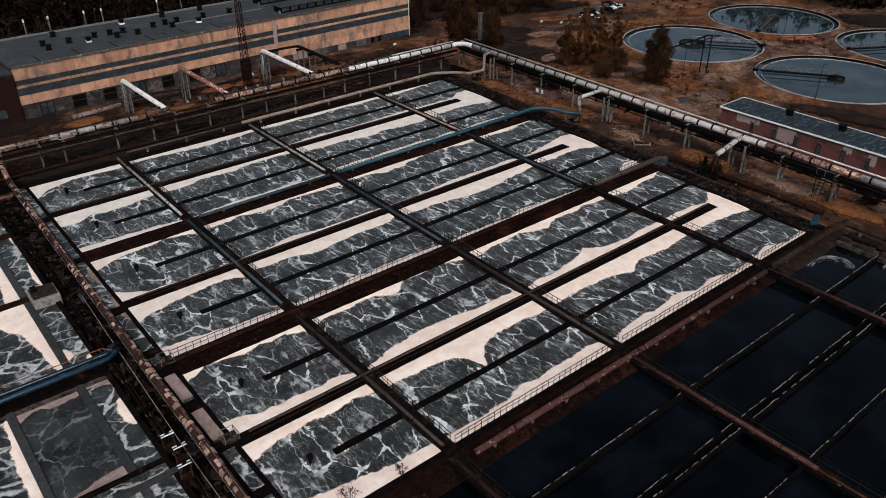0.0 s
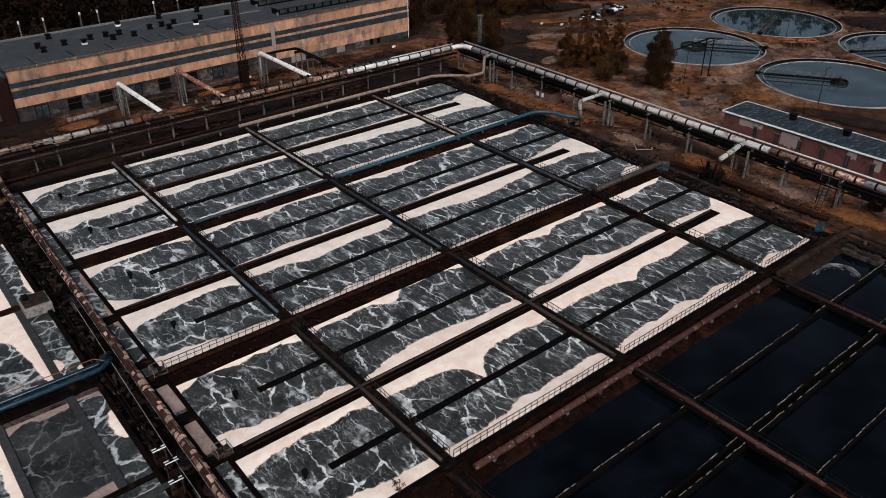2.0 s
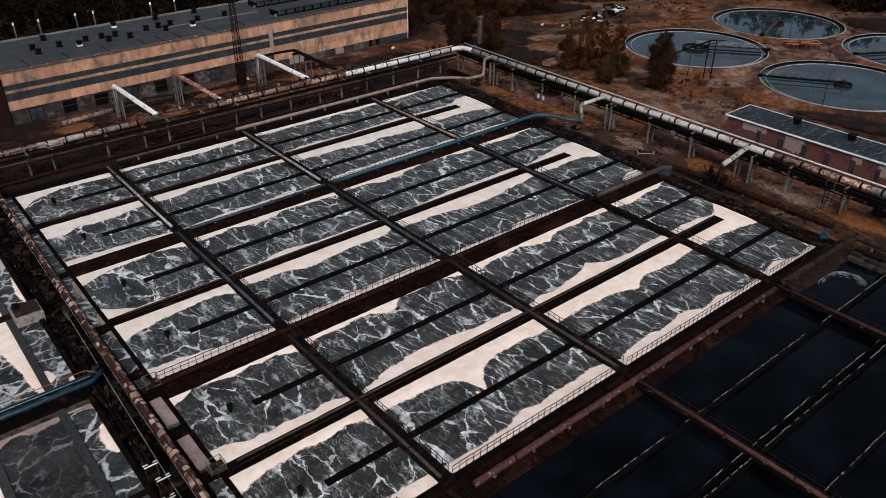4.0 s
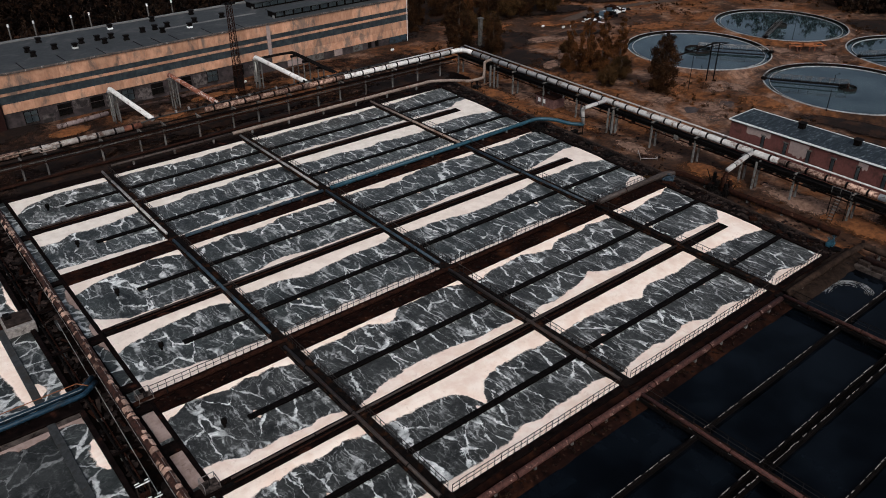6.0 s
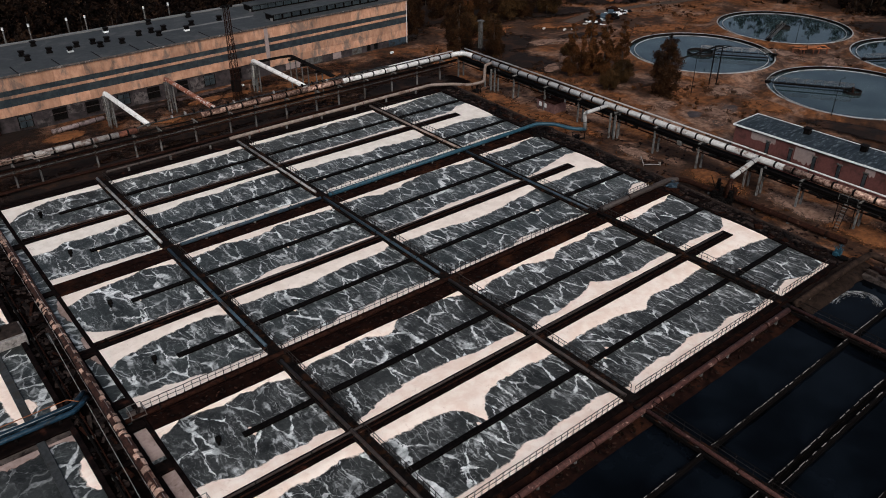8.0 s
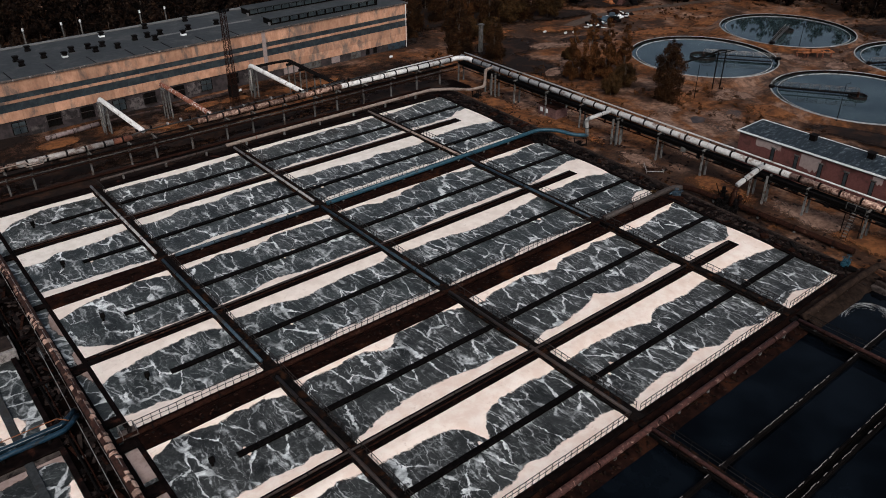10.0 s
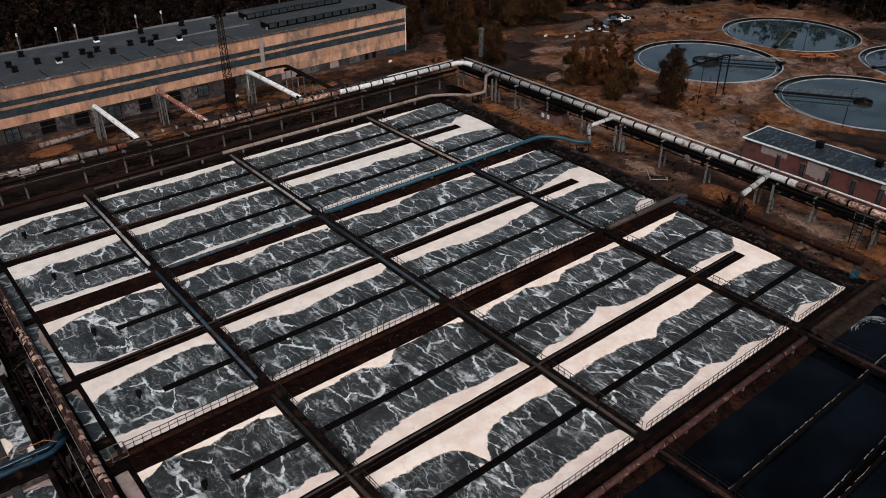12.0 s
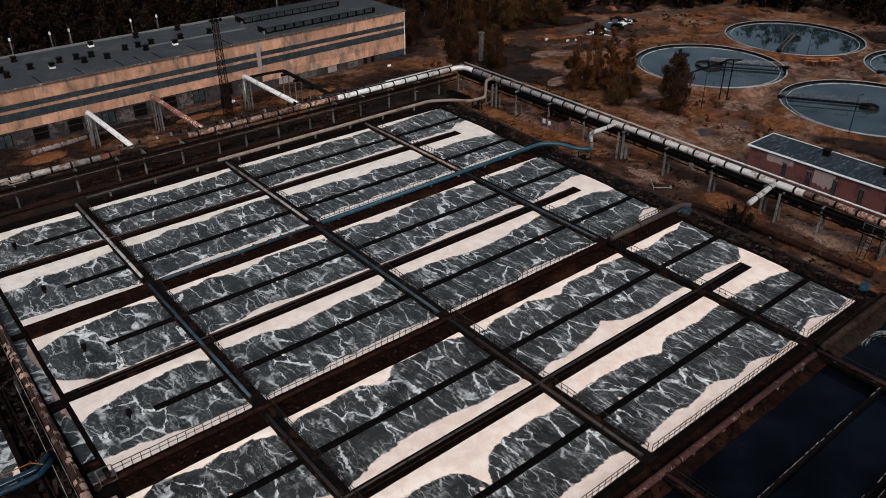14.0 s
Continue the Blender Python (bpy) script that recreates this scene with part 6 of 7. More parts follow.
solid("gutter", boxed(-84, -48.4, -15.85, -14.4, -2, -0.5), M_BAFFLE, "black gutter between two cross walls", "gutter", "structure")
for x in (-51.4, -58.6):
    solid("lane_beam", ragged_bar(bmesh.new(), (x, -34), (x, -16.6), 0.85, -2, 0.02), M_BEAM, "grey concrete beam parting the water", "beam", group="beams in the western basins")
side_foam(-51.85, -1, 5.9, 23.7, [(5.9, 0.3), (9, 0.8), (12, 1.0), (15, 1.6), (17, 2.0), (18.4, 3.0), (20, 3.8), (22, 3.2), (24, 4.2)], 21.0)
side_foam(-48.6, -1, 5.9, 23.7, [(5.9, 1.1), (7.2, 0.5), (8.5, 0.1), (24, 0.05)], 22.0)
side_foam(-50.95, 1, 5.9, 23.7, [(5.9, 0.1), (8.0, 0.3), (8.8, 0.8), (10.2, 0.5), (11, 0.05), (24, 0.05)], 23.0)
side_foam(-48.6, -1, -13.8, 1.8, [(-13.8, 0.05), (-7.6, 0.1), (-6.4, 0.9), (-4, 0.7), (-2.0, 0.25), (0, 0.15), (1.8, 0.35)], 24.0)
side_foam(-59.05, -1, -13.8, 1.8, [(-13.8, 0.7), (-9, 1.0), (-5, 0.8), (-1, 0.5), (2.5, 0.3)], 25.0)
side_foam(-59.05, -1, 5.9, 23.7, [(5.9, 1.2), (12, 0.8), (18, 0.7), (24, 1.0)], 26.0)
side_foam(-48.6, -1, 25.2, 43.6, [(25, 0.3), (30, 0.5), (36, 0.2), (43, 0.3)], 27.0)
side_foam(-51.85, -1, 25.2, 43.6, [(25, 1.8), (30, 1.2), (36, 0.8), (43, 0.6)], 28.0)
side_foam(-42.35, -1, -14.8, -9.4, [(-15, 1.3), (-9, 1.3)], 29.0, "dirty pinkish foam filling a narrow channel", M_FOAMDIRTY, 0.02)
side_foam(-42.35, -1, -7.0, -2.0, [(-7, 1.3), (-2, 1.3)], 30.0, "dirty pinkish foam filling a narrow channel", M_FOAMDIRTY, 0.02)
side_foam(-42.35, -1, 5.0, 30.0, [(5, 0.2), (10, 0.1), (14, 0.7), (20, 0.1), (26, 0.6), (30, 0.1)], 31.0, "dirty pinkish foam in a narrow channel", M_FOAMDIRTY)


def cross_foam(x0, x1, edge, side, profile, seed):
    bm, rows = bmesh.new(), []
    n = int((x1 - x0) / 0.3)
    for i in range(n + 1):
        x = x0 + (x1 - x0) * i / n
        w = max(0.03, along(profile, x) + 0.2 * noise.noise((x * 0.7, seed, 0.5)) + 0.1 * noise.noise((x * 2.4, seed, 3.5)))
        rows.append([bm.verts.new((x, edge + side * off, WATER + h)) for off, h in ((0, 0.1), (0.5 * w, 0.11), (0.9 * w, 0.06), (w + 0.05, 0.035), (w + 0.5, -0.012))])
    for a, b in zip(rows, rows[1:]):
        for k in range(4):
            f = (a[k], b[k], b[k + 1], a[k + 1])
            bm.faces.new(f if side > 0 else f[::-1])
    solid("foam", bm, M_FOAMDIRTY, "dirty pinkish foam drifted into the corner of a basin", "foam", "stuff", smooth=True)


solid("wall_ledge", ragged_bar(bmesh.new(), (-84, 2.25), (-48.6, 2.25), 0.8, -2, -0.08, 1.2, 0.05), M_LEDGE, "stained brown concrete ledge below the blue pipes", "ledge", "structure")
cross_foam(-58.1, -51.9, 1.8, -1, [(-58, 1.4), (-57, 0.4), (-55.6, 0.3), (-55, 1.0), (-52, 0.7)], 33.0)
cross_foam(-58.1, -51.9, -13.75, 1, [(-58, 0.3), (-56, 0.4), (-54, 1.2), (-52, 1.6)], 34.0)
cross_foam(-51.0, -48.6, 1.8, -1, [(-51, 0.2), (-49.6, 0.4), (-48.6, 0.9)], 35.0)


def blue_pair():
    t = thing("blue_pipes", (-48, 4.6, 0.1), "pair of navy blue pipes on a concrete cross wall", "pipe pair")
    for y, z in ((5.2, 0.75), (4.2, 0.7)):
        part("pipe", tubed(bend([(-84, y, z), (-47.4, y, z), (-46.2, y + 1.2, z - 0.2), (-45.6, y + 2.6, z - 0.9)], 0.5), 0.29, 12), M_NAVY, t, smooth=True)
    part("cable", tubed([(-84, 5.7, 1.35), (-47.6, 5.7, 1.35), (-46.6, 5.2, 0.9)], 0.05, 6), M_ORANGE, t, "pale orange cable")
    part("cable", tubed([(-84, 4.7, 1.12), (-47.4, 4.7, 1.12)], 0.022, 6), M_GREYPIPE, t, "pale thin line")
    for i in range(8):
        x = -49 - i * 4.3
        part("saddle", boxed(x - 0.15, x + 0.15, 3.9, 5.5, 0.08, 0.5), M_STEEL, t)


blue_pair()


def lagging_patch(x, y, w, a0, a1, r):
    """A curved sheet of lagging on the pipe's upper side, with thickness and a ragged edge."""
    bm = bmesh.new()
    grid = []
    for k in range(6):
        a = radians(a0 + (a1 - a0) * k / 5)
        e0, e1 = random.uniform(-0.06, 0.06), random.uniform(-0.06, 0.06)
        grid.append([bm.verts.new((x + q * math.cos(a), yy, 1.0 + q * math.sin(a))) for q in (r, r + 0.03) for yy in (y + e0, y - w + e1)])
    for p, q in zip(grid, grid[1:]):
        bm.faces.new((p[2], p[3], q[3], q[2]))
        bm.faces.new((p[0], p[2], q[2], q[0]))
        bm.faces.new((p[3], p[1], q[1], q[3]))
    bm.faces.new((grid[0][0], grid[0][1], grid[0][3], grid[0][2]))
    bm.faces.new((grid[-1][0], grid[-1][2], grid[-1][3], grid[-1][1]))
    bmesh.ops.recalc_face_normals(bm, faces=bm.faces[:])
    return bm


def lagged_main():
    """The big pipe in torn lagging beside the ditch."""
    t = thing("lagged_pipe", (-44.7, 62, GROUND), "big rusty pipe in torn copper-coloured lagging", "pipe")
    part("pipe", tubed(bend([(-44.0, 62.5, 1.0), (-44.1, 40, 1.0), (-44.7, 3, 1.0), (-45.4, -60, 1.0)], 1.0), 0.46, 14), M_LAGBASE, t, smooth=True)
    r = random.Random(5)
    y = 61.0
    while y > -58:
        x = -44.05 - (61 - y) * 0.0112
        w = r.uniform(0.45, 1.25)
        for a0 in (r.uniform(20, 50), r.uniform(80, 115)):
            if r.random() < 0.62:
                part("lagging_sheet", lagging_patch(x, y - r.uniform(0, 0.2), w * r.uniform(0.6, 1.0), a0, a0 + r.uniform(35, 75), 0.475 + r.uniform(0.0, 0.03)), r.choice((M_SHEET, M_SHEET, M_FOIL, M_LAGBASE)), t)
        if r.random() < 0.12:
            part("saddle", boxed(x - 0.3, x + 0.3, y - 0.2, y + 0.2, -1.2, 0.7), M_WALL, t)
        y -= w + r.uniform(0.02, 0.25)
    for o, z in ((-0.62, 1.35), (0.1, 1.56)):
        part("cable", tubed([(-44.0 + o, 61, z), (-44.7 + o, 3, z - 0.1), (-45.4 + o, -60, z)], 0.018, 5), M_GREYPIPE, t, "thin pale cable")
    part("cable", tubed([(-45.6, 20, 0.5), (-46.0, 2, 0.2), (-46.4, -14, 0.25), (-46.6, -40, 0.3)], 0.03, 5), M_GREYPIPE, t, "thin pale cable")


lagged_main()


def gate_hoist(x, y):
    t = thing("gate_hoist", (x, y, -0.6), "small sluice gate frame with white bars", "sluice gate", "sluice gates by the ditch")
    for o in (-0.55, 0.55):
        part("post", boxed(x + o - 0.05, x + o + 0.05, y - 0.05, y + 0.05, -0.6, 1.7), M_KERB, t)
    for o in (-0.17, 0.17):
        part("top_bar", boxed(x - 0.66, x + 0.66, y + o - 0.045, y + o + 0.045, 1.7, 1.82, bevel=0.015), M_WHITE, t)
    part("gearbox", boxed(x - 0.2, x + 0.2, y - 0.1, y + 0.1, 1.72, 2.05, bevel=0.03), M_STEEL, t)
    part("spindle", tubed([(x, y, -0.6), (x, y, 2.2)], 0.05, 6), M_STEEL, t)
    part("gate_plate", boxed(x - 0.48, x + 0.48, y - 0.04, y + 0.04, -0.6, 0.6), M_RUSTDARK, t)
    part("hand_wheel", tubed([(x + 0.25 * math.cos(k * math.pi / 5), y + 0.25 * math.sin(k * math.pi / 5), 2.1) for k in range(11)], 0.03, 5), M_STEEL, t)


gate_hoist(-47.4, -13.0)
gate_hoist(-47.1, -15.3)
gate_hoist(-47.7, -17.9)
t = thing("white_tank", (-49.3, 23, -0.7), "small pale concrete box tank with a rough dark top", "box tank")
part("body", boxed(-51.0, -47.7, 21.3, 24.9, -1.2, 0.95, bevel=0.06), M_WALLTOP, t)
part("lid", boxed(-50.8, -47.9, 21.8, 24.7, 0.955, 1.15, bevel=0.05), M_KERB, t, "rusty lid littered with debris")
part("hatch", boxed(-50.6, -49.9, 23.4, 24.4, 1.15, 1.6, bevel=0.04), M_STEEL, t)


# ---- valves and clutter at the basins' east end ----
def valve_group(x, y, z, material, label, n=4, spread=1.4, seed=0):
    r = random.Random(seed)
    t = thing("valve_group", (x, y, z), label, "valve group", "valves east of the basins")
    part("valve_body", boxed(x - 0.6, x + 0.6, y - 0.5, y + 0.5, z, z + 0.8, bevel=0.15), material, t)
    for i in range(n):
        px, py = x + r.uniform(-spread, spread), y + r.uniform(-spread, spread)
        h = r.uniform(0.7, 1.6)
        p = part("valve_stem", tubed([(px, py, z - 0.1), (px, py, z + h)], 0.09, 7), material, t)
        part("hand_wheel", tubed([(px + 0.3 * math.cos(k * math.pi / 5), py + 0.3 * math.sin(k * math.pi / 5), z + h) for k in range(11)], 0.04, 5), material, p)
        qx, qy = x + r.uniform(-spread, spread), y + r.uniform(-spread, spread)
        part("stub_pipe", tubed([(px, py, z + 0.3), (qx, qy, z + 0.3)], 0.16, 8), material, t, smooth=True)
    return t


valve_group(46.6, 28.6, -0.3, M_STEEL, "black valves crowded at the corridor's end", 7, 1.9, 1)
valve_group(47.2, -1.6, -0.3, M_BLUEDARK, "dark blue valve at the corridor's end", 3, 1.0, 2)
valve_group(47.1, -29.9, -0.3, M_BLUE, "bright blue valve at the basin corner", 4, 0.6, 3)
valve_group(50.2, -9.3, GROUND, M_STEEL, "black valves under the white riser", 8, 1.8, 4)


def scrap_iron():
    """A bent frame of pale angle iron thrown down beside the bank."""
    t = thing("scrap_iron", (52.3, 7.4, GROUND), "bent pale angle-iron frame thrown on the earth", "scrap")
    z = GROUND + 0.3
    part("side_bar", tubed([(53.4, 9.8, z + 0.35), (51.5, 7.7, z)], 0.075, 6), M_WALLTOP, t)
    part("front_bar", tubed([(51.5, 7.7, z), (53.8, 5.8, z)], 0.085, 6), M_WALLTOP, t)
    part("back_bar", tubed([(52.3, 8.5, z + 0.1), (54.4, 6.6, z + 0.05)], 0.06, 6), M_RUSTDARK, t)
    part("end_bar", tubed([(53.8, 5.8, z), (54.4, 6.6, z + 0.05)], 0.075, 6), M_WALLTOP, t)
    for x, y in ((51.5, 7.7), (53.8, 5.8), (54.4, 6.6), (53.4, 9.8)):
        part("leg", tubed([(x, y, GROUND - 0.05), (x, y, z + 0.4)], 0.06, 6), M_WALLTOP if x < 54 else M_RUSTDARK, t)
    for f in (0.25, 0.5, 0.75):
        x, y = 51.5 + 2.3 * f, 7.7 - 1.9 * f
        part("slat", tubed([(x, y, z), (x + 0.65, y + 0.8, z + 0.07)], 0.05, 5), M_RUSTDARK, t)


scrap_iron()
valve_group(54.6, 56.2, GROUND, M_STEEL, "dark valves beside the tan air main", 5, 1.3, 6)
valve_group(51.5, 23.8, GROUND, M_STEEL, "dark valves under the blue main", 5, 1.2, 7)
valve_group(47.6, -36.6, GROUND, M_RUSTDARK, "rusty valves at the settling bays' corner", 7, 1.5, 8)
valve_group(44.6, 31.6, -0.3, M_STEEL, "black gate valves on the corridor", 4, 1.0, 9)


# ---- trees, shrubs and woods ----
def leaf_cloud(rng, lobes, count, size):
    """Small crossed leaves on the shells of the given lobes (x, y, z, radius)."""
    lobes = np.array(lobes, float)
    w = lobes[:, 3] ** 2
    pick = rng.choice(len(lobes), count, p=w / w.sum())
    d = rng.normal(size=(count, 3))
    d /= np.linalg.norm(d, axis=1)[:, None]
    c = lobes[pick, :3] + d * (lobes[pick, 3] * np.abs(rng.normal(0.75, 0.35, count)))[:, None] * np.array([1, 1, 0.9])
    u = rng.normal(size=(count, 3))
    u /= np.linalg.norm(u, axis=1)[:, None]
    v = np.cross(u, rng.normal(size=(count, 3)))
    v /= np.linalg.norm(v, axis=1)[:, None]
    s = (size * rng.uniform(0.5, 1.3, count))[:, None]
    quad = np.stack([c - u * s - v * s * 0.6, c + u * s - v * s * 0.5, c + u * s * 0.8 + v * s * 0.6, c - u * s * 0.9 + v * s * 0.5], 1)
    return quad.reshape(-1, 3)


def quad_mesh(name, verts, material):
    me = bpy.data.meshes.new(name)
    n = len(verts) // 4
    me.vertices.add(len(verts))
    me.vertices.foreach_set("co", verts.astype(np.float32).ravel())
    me.loops.add(n * 4)
    me.loops.foreach_set("vertex_index", np.arange(n * 4, dtype=np.int32))
    me.polygons.add(n)
    me.polygons.foreach_set("loop_start", np.arange(0, n * 4, 4, dtype=np.int32))
    me.polygons.foreach_set("loop_total", np.full(n, 4, dtype=np.int32))
    me.update()
    me.validate()
    me.materials.append(material)
    return me


def crown_lobes(rng, h, r, shape):
    out = []
    for i in range(80):
        f = rng.uniform(0.0, 1.0) ** 1.15
        if shape == "column":
            z, rr = h * (0.05 + 0.92 * f), r * (0.10 + 0.90 * (1 - f) ** 0.55) * (0.55 + 0.45 * min(1.0, f * 6 + 0.3))
        elif shape == "tall":
            z, rr = h * (0.08 + 0.86 * f), r * (0.75 + 0.25 * math.sin(math.pi * f)) * math.sqrt(max(0.05, 1 - max(0.0, f - 0.55) ** 2 * 4.6))
        else:
            z, rr = h * (0.16 + 0.76 * f), r * math.sqrt(max(0.06, 1 - (2 * f - 0.85) ** 2 * 0.8))
        a, q = rng.uniform(0, 2 * math.pi), math.sqrt(rng.uniform(0.0, 0.8)) * rr
        out.append((q * math.cos(a), q * math.sin(a), z, max(0.35, rr * rng.uniform(0.18, 0.36))))
    return out


def make_tree(seed, h, r, shape, material, label, leaves=20000):
    rng = np.random.default_rng(seed)
    t = thing("tree", (0, 0, 0), label, "tree", "trees on the waste ground")
    lobes = crown_lobes(rng, h, r, shape)
    bm = bmesh.new()
    tube(bm, [(0, 0, -0.2), (0.1, 0.05, h * 0.3), (0.05, -0.1, h * 0.6), (0, 0, h * 0.9)], [h * 0.022, h * 0.017, h * 0.010, h * 0.003], 7)
    for x, y, z, lr in lobes[:14]:
        tube(bm, [(0.05, 0, max(0.8, z * 0.62)), (x * 0.5, y * 0.5, z * 0.85), (x, y, z)], [h * 0.008, h * 0.005, h * 0.002], 5)
    part("trunk", bm, M_BARK, t)
    crown = hang(new("crown", quad_mesh("crown", leaf_cloud(rng, lobes, leaves, 0.125), material)), t)
    return t


TREES = [
    make_tree(1, 12.5, 4.2, "column", M_LEAF_DARK, "dark bushy tree with thinning autumn leaves"),
    make_tree(2, 14.0, 3.0, "column", M_LEAF_RUST, "tall narrow tree in rust-brown leaf"),
    make_tree(3, 12.5, 3.9, "tall", M_LEAF_DARK, "tall dark tree with drooping foliage"),
    make_tree(4, 8.5, 3.6, "round", M_LEAF_OLIVE, "small round tree in olive-brown leaf"),
]
NEAR_TREES = [(0, 73.5, 84.5, 1.05, 0), (0, 76.2, 74.2, 0.85, 1), (1, 80.0, 51.4, 0.8, 2), (1, 82.5, 48.5, 1.0, 0.5), (1, 85.2, 46.0, 0.95, 2.2), (1, 88.5, 43.5, 0.85, 4.0), (3, 78.6, 38.6, 0.62, 1.1), (3, 84.5, 39.8, 0.7, 3.0), (2, 84.6, 28.2, 1.0, 0.0), (3, 61.2, -32.0, 0.38, 0.7), (3, 62.0, -36.0, 0.3, 2.0)]
FAR_TREES = [(0, 78.4, 109.6, 0.9, 1.4), (0, 84, 98, 0.95, 2.4), (1, 92, 102, 0.8, 0.4), (0, 98, 100, 0.9, 3.3), (3, 104, 98, 1.2, 5.0), (0, 110, 98, 1.0, 1.9), (3, 117, 95, 1.2, 0.9), (0, 106, 112, 1.0, 0.2), (3, 90, 62, 0.45, 1.0), (0, 72, 104, 0.9, 4.2), (1, 75, 120, 1.0, 2.9), (2, 88, 112, 0.9, 1.7), (0, 95, 110, 1.0, 5.5), (3, 81, 90, 0.9, 2.0), (3, 88, 88, 0.8, 2.6)]
for k, x, y, sc, turn in NEAR_TREES + FAR_TREES:
    c = copy_thing(TREES[k], pose(x, y, GROUND - 0.1, 0, 0, math.degrees(turn)) @ Matrix.Scale(sc, 4))
    c.scale = (sc * 0.9, sc * 0.9, sc * 1.12) if k in (1, 2) else (sc, sc, sc)
for o in TREES:
    o.location = {0: (128, 118, GROUND), 1: (178, 96, GROUND), 2: (66, 128, GROUND), 3: (188, 88, GROUND)}[TREES.index(o)]


def woods(name, spots, seed, label, materials):
    """Far woods: one mesh of leaf clumps on uneven crowns, a second one of trunks."""
    rng = np.random.default_rng(seed)
    for which, material in enumerate(materials):
        quads = []
        for i, (x, y, h) in enumerate(spots):
            if i % len(materials) != which:
                continue
            r = h * rng.uniform(0.22, 0.34)
            lobes = [(x + a, y + b, GROUND + c, d) for a, b, c, d in crown_lobes(rng, h, r, "round" if rng.random() < 0.6 else "column")[:26]]
            quads.append(leaf_cloud(rng, lobes, 330, 0.46))
        me = quad_mesh(name, np.concatenate(quads), material)
        tagged(new(name, me), label, "woods", kind="stuff")
    bm = bmesh.new()
    for x, y, h in spots[::2]:
        tube(bm, [(x, y, GROUND - 0.3), (x + 0.2, y, GROUND + h * 0.7)], [0.2, 0.05], 4, False)
    solid("woods_trunks", bm, M_BARK, "bare dark trunks at the edge of the woods", "woods", "stuff")


rw = random.Random(11)
spots = []
for _ in range(2000):
    x, y = rw.uniform(-90, 250), rw.uniform(70, 235)
    behind = y > 127 + 0.02 * x and x < 62
    northern = x + y > min(240, 200 + 0.45 * (x - 55)) + 10 * noise.noise((x * 0.03, y * 0.03, 5)) and x >= 55 and y > 45
    if behind or northern:
        spots.append((x, y, rw.uniform(8, 14)))
for _ in range(420):
    x, y = rw.uniform(178, 290), rw.uniform(-60, 80)
    if x > 193 - 0.15 * y:
        spots.append((x, y, rw.uniform(9, 15)))
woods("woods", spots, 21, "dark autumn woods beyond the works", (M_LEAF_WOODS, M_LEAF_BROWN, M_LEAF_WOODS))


def shrubs(name, spots, seed, size, material, label, leaves=90):
    rng = np.random.default_rng(seed)
    quads = []
    for x, y, z, h in spots:
        lobes = [(x + rng.normal() * h * 0.35, y + rng.normal() * h * 0.35, z + h * rng.uniform(0.2, 0.75), h * rng.uniform(0.25, 0.5)) for _ in range(5)]
        quads.append(leaf_cloud(rng, lobes, leaves, size))
    tagged(new(name, quad_mesh(name, np.concatenate(quads), material)), label, "shrubs", kind="stuff")


rs = random.Random(3)
wild = []
for _ in range(2600):
    x, y = rs.uniform(60, 200), rs.uniform(-30, 125)
    if any((x - cx) ** 2 + (y - cy) ** 2 < 18.8 ** 2 for cx, cy in ((156.2, 41.2), (117, 41.3), (117.3, 2.4), (156.6, 2.6))):
        continue
    if 66 < x < 79 and y < 4 or x < 62.5 + 0.02 * y:
        continue
    patchy = noise.noise((x * 0.05, y * 0.05, 12.0)) + 0.5 * noise.noise((x * 0.15, y * 0.15, 2.0))
    if patchy > 0.13:
        wild.append((x, y, GROUND - 0.1, rs.uniform(0.3, 0.9) + 1.1 * max(0.0, patchy) * rs.random()))
wild += [(rs.gauss(70, 4), rs.gauss(52, 11), GROUND - 0.1, rs.uniform(0.6, 1.9)) for _ in range(90)]
wild = [w for w in wild if w[0] > rack_x(w[1]) + 2.5]
shrubs("scrub", wild[::2], 4, 0.13, M_LEAF_RUST, "low rust-brown scrub scattered over waste ground", 60)
shrubs("scrub", wild[1::2], 44, 0.13, M_LEAF_DARK, "low dark brown scrub scattered over waste ground", 60)
yard = [(rs.uniform(-34, 56), rs.uniform(69.5, 84), GROUND - 0.1, rs.uniform(0.2, 0.6)) for _ in range(160)]
yard += [(curb(y) + rs.uniform(0.6, 8.0), y, GROUND - 0.1, rs.uniform(0.2, 0.7)) for y in [rs.uniform(-30, 62) for _ in range(70)]]
shrubs("weeds", yard, 5, 0.09, M_LEAF_RUST, "dry rust-coloured weeds in the yard", 40)
bank = [(rs.uniform(-40, 46), rs.uniform(-34.2, -31.6), -0.4, rs.uniform(0.15, 0.5)) for _ in range(150)]
bank += [(rs.uniform(-41, 44), rs.choice((-2.0, 29.9)) + rs.uniform(-0.3, 0.9), -0.45, rs.uniform(0.1, 0.3)) for _ in range(60)]
bank += [(east(y) + rs.uniform(0.8, 3.4), y, -0.35, rs.uniform(0.15, 0.6)) for y in [rs.uniform(-30, 60) for _ in range(110)]]
bank += [(rs.uniform(-24, 2), 31.9 + rs.uniform(-0.2, 0.3), 0.0, rs.uniform(0.15, 0.35)) for _ in range(24)]
shrubs("weeds", bank, 6, 0.06, M_LEAF_BROWN, "dark weeds growing on the concrete ledges", 36)


